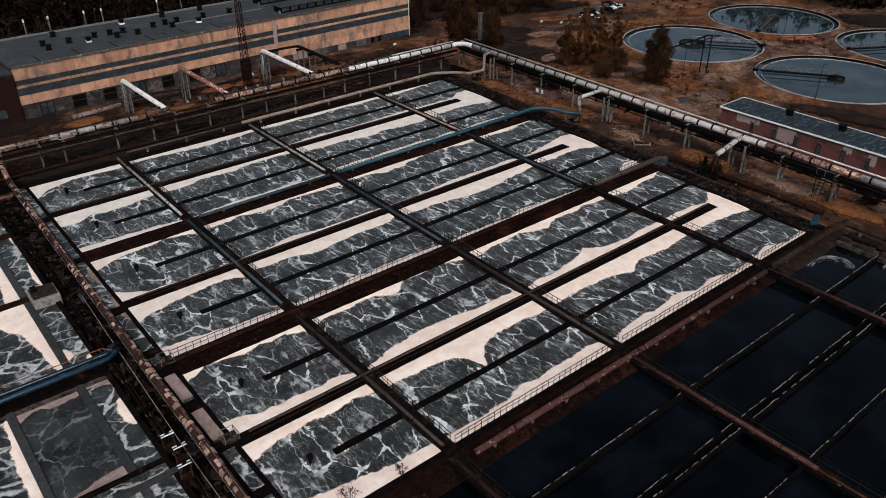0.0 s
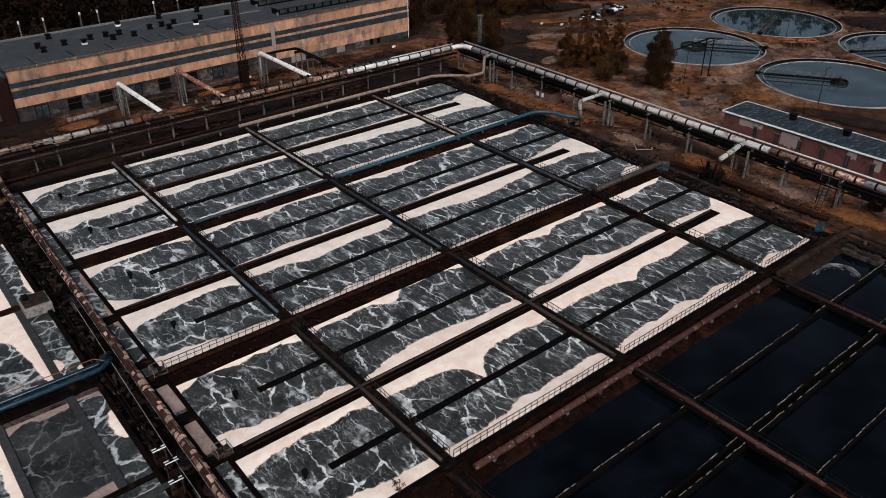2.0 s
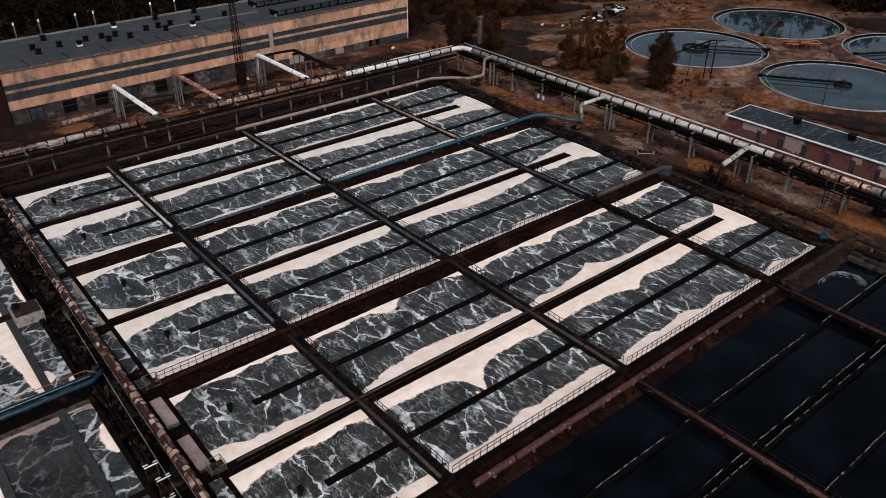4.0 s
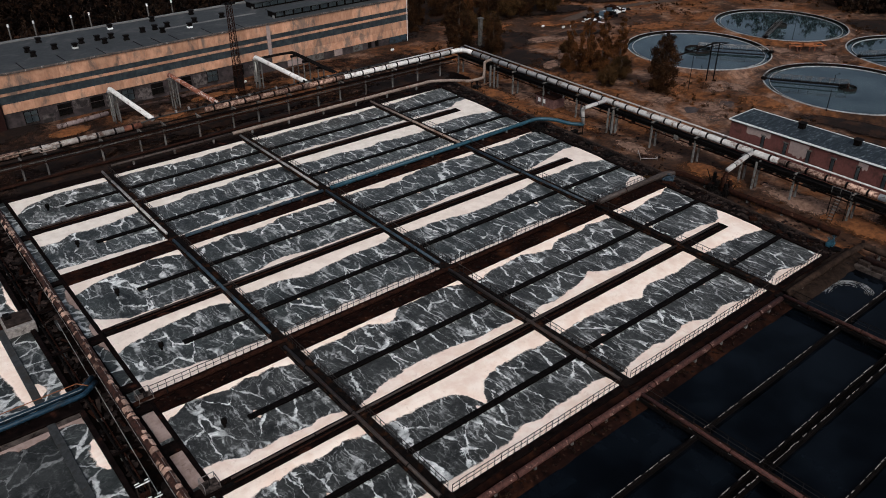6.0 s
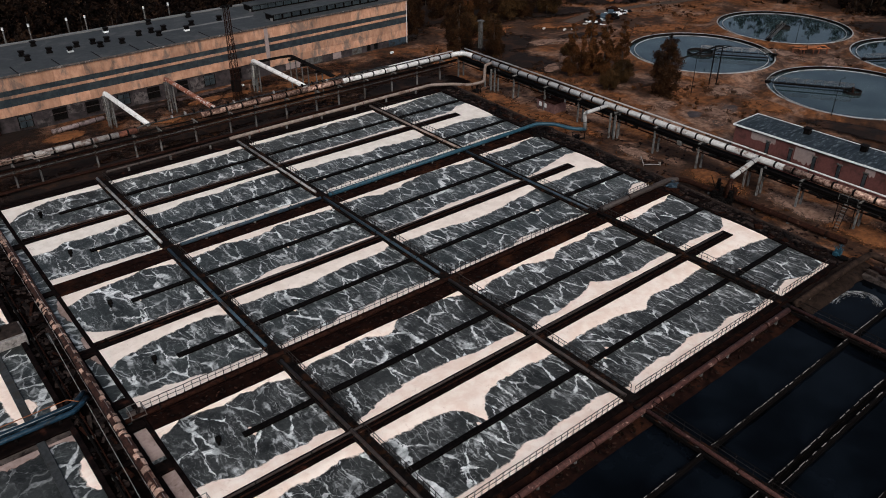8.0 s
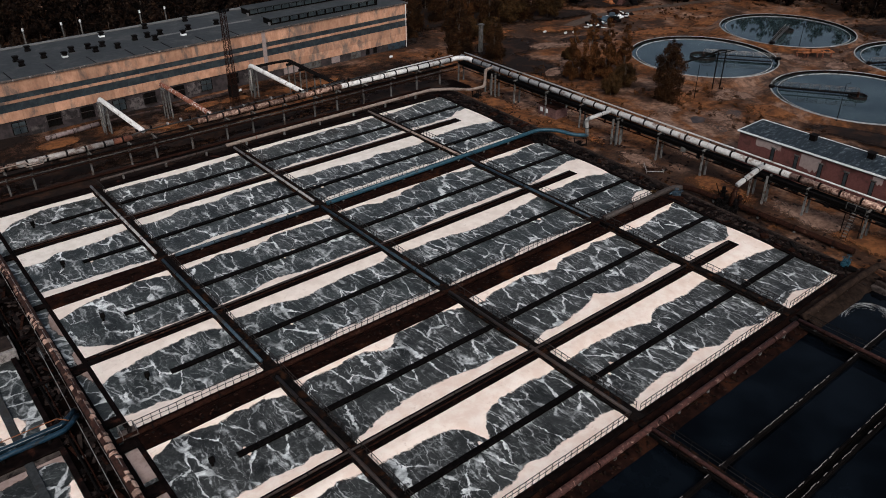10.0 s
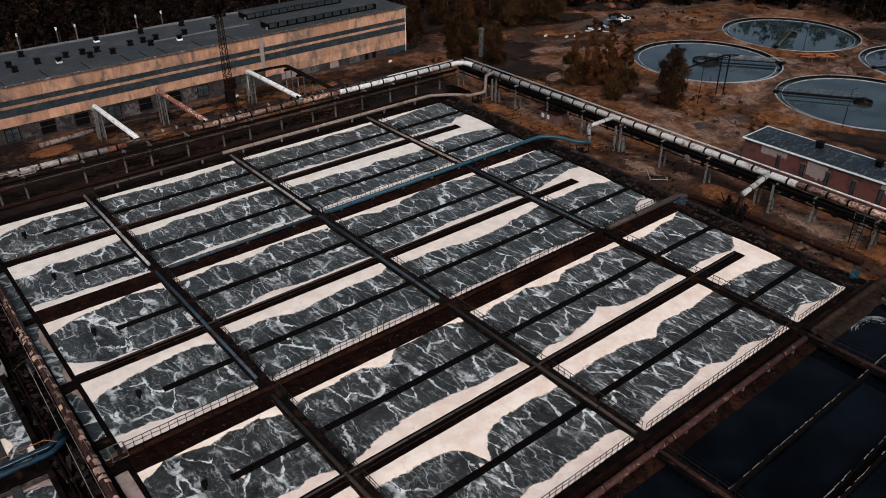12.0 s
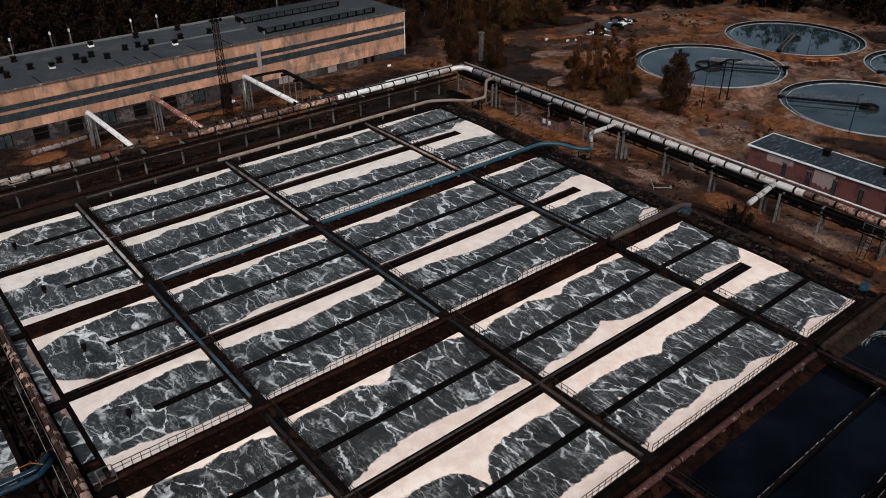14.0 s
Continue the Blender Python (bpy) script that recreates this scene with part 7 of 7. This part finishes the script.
def shrub(x, y, z, h, seed):
    rng = np.random.default_rng(seed)
    t = thing("shrub", (x, y, z), "small straggly shrub rooted in the basin wall", "shrub", "shrubs on the south wall")
    bm = bmesh.new()
    tips = []
    for i in range(9):
        a = rng.uniform(0, 6.28)
        tip = (x + math.cos(a) * h * 0.45 * rng.uniform(0.3, 1), y + math.sin(a) * h * 0.45 * rng.uniform(0.3, 1), z + h * rng.uniform(0.55, 1))
        tips.append((*tip, h * 0.16))
        tube(bm, [(x, y, z - 0.1), tip], [0.03, 0.012], 4)
    part("stem_tuft", bm, M_BARK, t)
    hang(new("leaves", quad_mesh("leaves", leaf_cloud(rng, tips, 260, 0.06), M_LEAF_OLIVE)), t)


shrub(-37.6, -30.7, 0.0, 2.3, 1)
shrub(-31.7, -30.8, 0.0, 1.3, 2)
shrub(43.2, 0.2, 0.0, 1.2, 3)


# ---- loose things on the waste ground ----
def orange_machine(x, y):
    t = thing("orange_frame", (x, y, GROUND), "orange steel machine frames rusting in the grass", "machine frame")
    for ox, oy, w in ((0, 0, 2.6), (2.2, -1.6, 2.0), (-1.8, 2.0, 1.6)):
        part("frame", tubed([(x + ox - w, y + oy + w * 0.6, 0.5), (x + ox + w, y + oy - w * 0.6, 0.5), (x + ox + w, y + oy - w * 0.6 + 1.4, 0.9), (x + ox - w, y + oy + w * 0.6 + 1.4, 0.9)], 0.16, 6), M_ORANGE, t)
        for e in (-1, 1):
            part("leg", boxed(x + ox + e * w * 0.8 - 0.15, x + ox + e * w * 0.8 + 0.15, y + oy - e * w * 0.5 - 0.15, y + oy - e * w * 0.5 + 0.15, GROUND - 0.1, 0.6), M_RUST, t)
    part("drum", tubed([(x - 1, y + 0.5, 0.9), (x + 1.2, y - 0.8, 0.9)], 0.5, 10), M_ORANGE, t)


orange_machine(140.0, 24.5)


def car(x, y, turn, paint, label):
    """A scrapped car, low and dented."""
    t = thing("car", (0, 0, 0), label, "car", "scrapped cars")
    bm = bmesh.new()
    prof = [(-2.1, 0.35), (-2.1, 0.85), (-1.3, 0.95), (-0.8, 1.42), (0.7, 1.42), (1.25, 0.95), (2.05, 0.82), (2.1, 0.35)]
    L, R = [bm.verts.new((px, -0.8, pz)) for px, pz in prof], [bm.verts.new((px, 0.8, pz)) for px, pz in prof]
    bm.faces.new(L[::-1])
    bm.faces.new(R)
    for i in range(len(prof)):
        j = (i + 1) % len(prof)
        bm.faces.new((L[i], L[j], R[j], R[i]))
    part("body", bm, paint, t)
    part("windscreen", boxed(0.78, 1.2, -0.7, 0.7, 0.99, 1.3), M_GLASS, t)
    for px in (-1.35, 1.35):
        for py in (-0.82, 0.82):
            part("wheel", tubed([(px, py - 0.1, 0.32), (px, py + 0.1, 0.32)], 0.32, 12), M_STEEL, t)
    t.location, t.rotation_euler = (x, y, GROUND - 0.02), (0, 0, radians(turn))


for x, y, turn, paint, lab in ((127.5, 82.0, 30, M_BLUEDARK, "scrapped dark blue car on waste ground"), (129.5, 80.0, 75, M_STEEL, "scrapped black car on waste ground"), (124.0, 82.0, 10, M_STEEL, "scrapped black car on waste ground"), (132.5, 83.5, 40, M_BLUEDARK, "scrapped dark blue car on waste ground"), (136.0, 85.5, 100, M_RUSTDARK, "scrapped rusty car on waste ground"), (147.0, 92.0, 20, M_REDPIPE, "scrapped red car on waste ground"), (150.5, 90.0, 60, M_STEEL, "scrapped black car on waste ground"), (144.5, 95.0, 80, M_ORANGE, "scrapped orange car on waste ground")):
    car(x, y, turn, paint, lab)
for i, (x, y) in enumerate(((108.3, 79.6), (110.9, 78.8), (89.7, 97.5), (104.6, 84.0), (57.5, 92.0), (16.0, 92.5))):
    t = thing("white_drum", (x, y, GROUND), "pale dented drum lying in the grass", "drum", "pale drums on waste ground")
    part("shell", tubed([(x - 0.4, y, GROUND + 0.3), (x + 0.4, y + 0.2, GROUND + 0.3)], 0.3, 12), M_WHITE, t)
    part("hoop", tubed([(x - 0.05, y + 0.09, GROUND + 0.3), (x + 0.05, y + 0.11, GROUND + 0.3)], 0.32, 12), M_GREYPIPE, t)
t = thing("concrete_post", (77.5, 80.6, GROUND), "pale square concrete post by the trees", "post")
part("shaft", boxed(77.0, 77.9, 80.2, 81.0, GROUND - 0.1, 6.4, bevel=0.05), M_POST, t)
part("cap", boxed(76.8, 78.1, 80.0, 81.2, 6.4, 6.7), M_POST, t)


def blot(name, x, y, rx, ry, z, material, label, category, seed, turn=0.0):
    """A flat irregular patch on the ground."""
    bm = bmesh.new()
    n = 40
    c, s = math.cos(turn), math.sin(turn)
    ring = []
    for k in range(n):
        a = 2 * math.pi * k / n
        q = 1 + 0.35 * noise.noise((math.cos(a) * 1.4, math.sin(a) * 1.4, seed))
        px, py = rx * q * math.cos(a), ry * q * math.sin(a)
        ring.append(bm.verts.new((x + px * c - py * s, y + px * s + py * c, z)))
    bm.faces.new(ring)
    return solid(name, bm, material, label, category, "structure")


M_TRACK = surface("grey_gravel_track", (0.035, 0.022, 0.015), (0.085, 0.058, 0.044), 1.5, 0.95, stain=(0.05, 0.03, 0.02), stain_scale=0.25)
for i, (x, y, rx, ry, tn) in enumerate(((80.4, 17.1, 2.2, 1.3, 0.3), (88.6, 14.3, 2.6, 1.6, 0.2), (79.4, 11.2, 1.6, 1.1, 0.9))):
    blot("concrete_pad", x, y, rx, ry, GROUND + 0.16, M_FACADEGREY, "cracked grey concrete pad in bare earth", "concrete pad", i * 3.7, tn)
bm = bmesh.new()
pts = [(112, 84), (130, 88), (150, 84), (172, 78), (200, 70), (240, 60)]
prev = None
for (xa, ya), (xb, yb) in zip(pts, pts[1:]):
    for i in range(6):
        t0 = i / 6
        x, y = xa + (xb - xa) * t0, ya + (yb - ya) * t0
        w = 1.5 + 1.2 * noise.noise((x * 0.1, y * 0.1, 3))
        cur = (bm.verts.new((x + 0.3 * w, y - w, GROUND + 0.15)), bm.verts.new((x - 0.3 * w, y + w, GROUND + 0.15)))
        if prev:
            bm.faces.new((prev[0], cur[0], cur[1], prev[1]))
        prev = cur
solid("track", bm, M_TRACK, "rutted grey gravel track across waste ground", "track", "structure")



# ---- clutter in the ditch ----
rd = random.Random(17)
for i in range(34):
    y = rd.uniform(-30, 58)
    x = rd.uniform(-47.4, -45.2)
    a = rd.uniform(-0.4, 0.4)
    L = rd.uniform(0.8, 2.6)
    bm = bmesh.new()
    box(bm, -0.14 - 0.2 * rd.random(), 0.14, -L / 2, L / 2, 0, 0.10 + 0.12 * rd.random(), 0.02)
    o = solid("fallen_slab", bm, rd.choice((M_BEAM, M_WALL, M_RUSTDARK, M_KERB)), "broken concrete piece lying in the dark ditch", "rubble", group="rubble in the ditch")
    o.location, o.rotation_euler = (x, y, -1.12 + 0.25 * abs(x + 45.8)), (rd.uniform(-0.12, 0.12), rd.uniform(-0.15, 0.15), a)
for i in range(9):
    y = -26 + i * 10.2
    if abs(y - 4.5) < 2.5:
        continue
    solid("ditch_strut", boxed(-48.0, -44.2, y - 0.16, y + 0.16, -0.42, -0.12, bevel=0.03), M_WALL, "dark concrete strut across the ditch", "strut", group="struts across the ditch")
pipe_run("ditch_pipe", [(-47.3, 58, -0.35), (-47.2, 26, -0.4), (-47.3, -60, -0.45)], 0.13, M_STEEL, "thin black pipe along the ditch", bands=6.0, supports=7.0, z_foot=-1.0, seg=8)
pipe_run("ditch_pipe", [(-46.9, 58, -0.5), (-46.8, 26, -0.55), (-46.9, -60, -0.6)], 0.09, M_RUSTDARK, "thin dark rusty pipe along the ditch", supports=7.0, z_foot=-1.1, seg=8)

for i in range(60):
    y = rd.uniform(-31, 59)
    x = rd.uniform(east(y) + 0.9, curb(y) - 0.5)
    bm = bmesh.new()
    w, L, h = rd.uniform(0.15, 0.5), rd.uniform(0.3, 1.3), rd.uniform(0.1, 0.55)
    box(bm, -w, w, -L, L, 0, h, 0.03)
    o = solid("rubble_block", bm, rd.choice((M_WALL, M_STEEL, M_KERB, M_RUSTDARK)), "dark broken block on the outlet channel covers", "rubble", group="rubble on the channel covers")
    o.location, o.rotation_euler = (x, y, -0.34), (0, 0, rd.uniform(0, 3.1))
for i in range(110):
    f = rd.random()
    x, y = 119.5 + 20 * f + rd.gauss(0, 1.0), 80.0 + 4.5 * f + rd.gauss(0, 1.3)
    bm = bmesh.new()
    w, L, h = rd.uniform(0.12, 0.5), rd.uniform(0.2, 1.1), rd.uniform(0.15, 0.7)
    box(bm, -w, w, -L, L, 0, h, 0.05)
    o = solid("scrap_piece", bm, rd.choice((M_GREYPIPE, M_BLUE, M_STEEL, M_STEEL, M_WHITE, M_WHITE, M_RUSTDARK, M_RUSTDARK, M_STEEL)), "bent scrap metal piece on the dump", "scrap", group="scrap on the dump")
    o.location, o.rotation_euler = (x, y, GROUND - 0.05), (rd.uniform(-0.3, 0.3), rd.uniform(-0.3, 0.3), rd.uniform(0, 3.1))


# ---- dark heap of valves and steel at the foot of the third riser ----
rh = random.Random(23)
t = thing("valve_heap", (51.6, -9.0, GROUND), "dark heap of rusty valves and flanges at a pipe's foot", "valves")
for i in range(12):
    x, y, z = 51.4 + rh.uniform(-1.8, 1.8), -8.6 + rh.uniform(-2.2, 2.2), GROUND - 0.05
    h = rh.uniform(0.8, 2.6)
    part("valve_body", tubed([(x, y, z), (x + rh.uniform(-0.2, 0.2), y, z + h)], [rh.uniform(0.25, 0.5), rh.uniform(0.2, 0.4)], 8), rh.choice((M_STEEL, M_RUSTDARK, M_STEEL)), t)
    part("flange", boxed(x - 0.5, x + 0.5, y - 0.4, y + 0.4, z + h * 0.6, z + h * 0.6 + 0.14, bevel=0.03), M_STEEL, t)
for i in range(7):
    x, y = 51.4 + rh.uniform(-1.5, 1.5), -8.6 + rh.uniform(-2.0, 2.0)
    part("steel_bar", tubed([(x, y, GROUND), (x + rh.uniform(-1.2, 1.2), y + rh.uniform(-1.2, 1.2), GROUND + rh.uniform(2.0, 3.6))], 0.07, 5), M_STEEL, t)


# ---- patches of bare earth, rusty grass and darker ground on the waste ground ----
PATCHES = iter(range(1000))


def earth_patch(x, y, rx, ry, material, label, turn=0.0):
    bm, n = bmesh.new(), 32
    lift = 0.006 * next(PATCHES)
    c, s = math.cos(turn), math.sin(turn)
    rings = []
    for q, z in ((0.30, 0.30), (0.65, 0.16), (1.0, -0.06), (1.25, -0.35)):
        rings.append([bm.verts.new((x + q * (rx * math.cos(a) * c - ry * math.sin(a) * s), y + q * (rx * math.cos(a) * s + ry * math.sin(a) * c), GROUND + 0.02 + lift + z)) for a in (2 * math.pi * k / n for k in range(n))])
    bm.faces.new(rings[0])
    for a, b in zip(rings, rings[1:]):
        for k in range(n):
            bm.faces.new((b[k], b[(k + 1) % n], a[(k + 1) % n], a[k]))
    solid("earth_patch", bm, material, label, "bare ground", "structure", smooth=True)


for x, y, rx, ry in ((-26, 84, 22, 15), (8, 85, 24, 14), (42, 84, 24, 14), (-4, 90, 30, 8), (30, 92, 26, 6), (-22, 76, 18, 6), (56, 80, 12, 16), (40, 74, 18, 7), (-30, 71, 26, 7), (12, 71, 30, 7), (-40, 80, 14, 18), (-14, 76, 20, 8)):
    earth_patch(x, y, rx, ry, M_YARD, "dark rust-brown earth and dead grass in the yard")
for x, y, rx, ry, tn in ((84, 14, 11, 5, 0.5), (97, 22, 8, 4, 0.2), (100, 19, 6, 3, 1.2), (80, 24, 5, 3, 0.4), (134, 27, 8, 4, 1.0), (62, 40, 3, 8, 0.1), (90, 60, 9, 5, 0.7), (96, 74, 14, 4, -0.4), (66, 8, 5, 9, 0.0), (137, 17, 6, 4, 0.3), (58, -20, 4, 11, 0.0), (61, -36, 5, 9, 0.0), (54.5, 12, 2.5, 6, 0.0), (80, 58, 6, 4, 0.3)):
    earth_patch(x, y, rx, ry, M_BARE, "bare tan earth worn through the grass", tn)
for x, y, rx, ry, tn in ((99, 34, 5, 8, 0.2), (104, 58, 12, 6, -0.3), (137, 46, 6, 10, 0.1), (130, 64, 14, 5, -0.3), (150, 62, 10, 5, 0.0), (96, 10, 5, 7, 0.3), (72, 60, 5, 9, 0.2), (110, 84, 9, 4, -0.5)):
    earth_patch(x, y, rx, ry, M_ORANGEGRASS, "bright rust-coloured autumn grass", tn)
for x, y, rx, ry, tn in ((64, 78, 6, 5, 0.0), (56, 30, 2.2, 9, 0.0), (56, -4, 3.5, 7, 0.0), (57, -30, 4, 8, 0.0), (55, 50, 3, 6, 0.0), (88, 30, 5, 6, 0.2), (92, 92, 8, 4, 0.0), (-24.5, 86.4, 5.0, 3.0, 0.1), (-5.5, 82.0, 3.5, 2.0, 0.0), (5.5, 88.4, 5.5, 2.0, 0.1), (12.5, 88.0, 4.5, 2.0, 0.0), (33, 86, 6, 2.2, 0.0)):
    earth_patch(x, y, rx, ry, M_ORANGEGRASS, "bright rust-coloured autumn grass", tn)
# Dark patches laid where scrub, woods and rack ground is to be darker.
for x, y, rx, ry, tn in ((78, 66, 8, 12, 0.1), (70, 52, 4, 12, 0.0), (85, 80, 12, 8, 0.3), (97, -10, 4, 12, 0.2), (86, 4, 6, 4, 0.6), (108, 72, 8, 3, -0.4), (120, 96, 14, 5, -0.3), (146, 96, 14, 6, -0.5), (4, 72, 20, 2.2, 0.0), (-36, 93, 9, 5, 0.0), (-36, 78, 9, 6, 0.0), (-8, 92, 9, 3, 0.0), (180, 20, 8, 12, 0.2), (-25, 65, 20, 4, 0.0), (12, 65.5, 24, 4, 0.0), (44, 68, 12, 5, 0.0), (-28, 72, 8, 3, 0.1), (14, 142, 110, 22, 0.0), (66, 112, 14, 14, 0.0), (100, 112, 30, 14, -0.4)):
    earth_patch(x, y, rx, ry, M_DARKGROUND, "patch of darker ground by scrub, woods and racks", tn)


# ---- litter of broken concrete, rust flakes and scrap ----
def debris(name, spots, seed, lo, hi, material, label):
    """Many small broken lumps, each a skewed block."""
    rng = np.random.default_rng(seed)
    n = len(spots)
    base = np.array([(-1, -1, -0.3), (1, -1, -0.3), (1, 1, -0.3), (-1, 1, -0.3), (-1, -1, 1), (1, -1, 1), (1, 1, 1), (-1, 1, 1)], float)
    size = rng.uniform(lo, hi, (n, 1, 1)) * rng.uniform(0.4, 1.0, (n, 1, 3)) * np.array([1.0, 1.6, 0.6])
    v = (base[None] + rng.uniform(-0.35, 0.35, (n, 8, 3))) * size
    a = rng.uniform(0, 2 * math.pi, n)
    c, s = np.cos(a)[:, None], np.sin(a)[:, None]
    v = np.stack([v[..., 0] * c - v[..., 1] * s, v[..., 0] * s + v[..., 1] * c, v[..., 2]], -1) + np.array(spots)[:, None, :]
    quad = np.array([(4, 5, 6, 7), (0, 1, 5, 4), (1, 2, 6, 5), (2, 3, 7, 6), (3, 0, 4, 7)])
    faces = (quad[None] + 8 * np.arange(n)[:, None, None]).reshape(-1, 4)
    me = bpy.data.meshes.new(name)
    me.from_pydata(v.reshape(-1, 3).tolist(), [], faces.tolist())
    me.materials.append(material)
    tagged(new(name, me), label, "litter", kind="stuff")


rl = random.Random(31)


def ditch_z(x):
    return -1.2 + 0.16 * abs(x + 45.8) ** 1.6


spots = []
for _ in range(1500):
    x, y = rl.uniform(-48.0, -44.2), rl.uniform(-34, 60)
    if noise.noise((x * 0.8, y * 0.25, 3.0)) > -0.12:
        spots.append((x, y, ditch_z(x) + 0.12))
debris("ditch_litter", spots, 1, 0.08, 0.34, M_DEBRIS, "broken concrete and rusty scraps lying in the ditch")
spots = []
for _ in range(1500):
    y = rl.uniform(-34, 61)
    x = rl.uniform(east(y) + 0.7, curb(y) + 0.3)
    spots.append((x, y, -0.3))
debris("bank_litter", spots, 2, 0.06, 0.30, M_DEBRIS, "dark rubble strewn along the outlet channel")
spots = []
for _ in range(900):
    y = rl.uniform(-34, 64)
    x = rl.uniform(curb(y) + 0.4, rack_x(y) + 3)
    if noise.noise((x * 0.2, y * 0.2, 8.0)) > 0.0:
        spots.append((x, y, GROUND + 0.08))
debris("yard_litter", spots, 3, 0.06, 0.26, M_DEBRISRED, "rusty scraps and stones on the bare ground")
spots = [(rl.uniform(-40, 56), rl.uniform(62.6, 72), GROUND + 0.08) for _ in range(900)]
debris("yard_litter", spots, 4, 0.06, 0.30, M_DEBRISRED, "rusty scraps and stones under the pipe rack")
spots = [(rl.uniform(-41, 44), rl.choice((-2.2, 29.6)) + rl.uniform(-0.4, 1.6), -0.08) for _ in range(700)]
spots += [(rl.uniform(-41, 44), rl.uniform(-34.3, -31.2), -0.42) for _ in range(700)]
debris("ledge_litter", spots, 5, 0.04, 0.16, M_DEBRISRED, "rust flakes and grit along the concrete ledges")


# ---- small sluice boxes where the corridors meet the narrow channel ----
def sluice_box(x, y):
    t = thing("sluice_box", (x, y, -0.6), "small brown concrete sluice box with a railed top", "sluice box", "sluice boxes by the channel")
    part("body", boxed(x - 0.75, x + 0.75, y - 0.7, y + 0.7, -0.9, 0.25, bevel=0.04), M_WALL, t)
    part("slab", boxed(x - 0.85, x + 0.85, y - 0.8, y + 0.8, 0.25, 0.36, bevel=0.02), M_LEDGE, t, "brown worn slab")
    for ox in (-0.75, 0.75):
        for oy in (-0.7, 0.7):
            part("post", tubed([(x + ox, y + oy, 0.36), (x + ox, y + oy, 1.15)], 0.04, 5), M_RAILTOP, t)
        part("rail", tubed([(x + ox, y - 0.7, 1.12), (x + ox, y + 0.7, 1.12)], 0.04, 5), M_RAILTOP, t)
    part("rail", tubed([(x - 0.75, y + 0.7, 1.12), (x + 0.75, y + 0.7, 1.12)], 0.04, 5), M_RAILTOP, t)
    part("spindle", tubed([(x, y, 0.36), (x, y, 1.3)], 0.05, 6), M_STEEL, t)


sluice_box(-42.4, 0.2)
sluice_box(-42.3, -15.9)
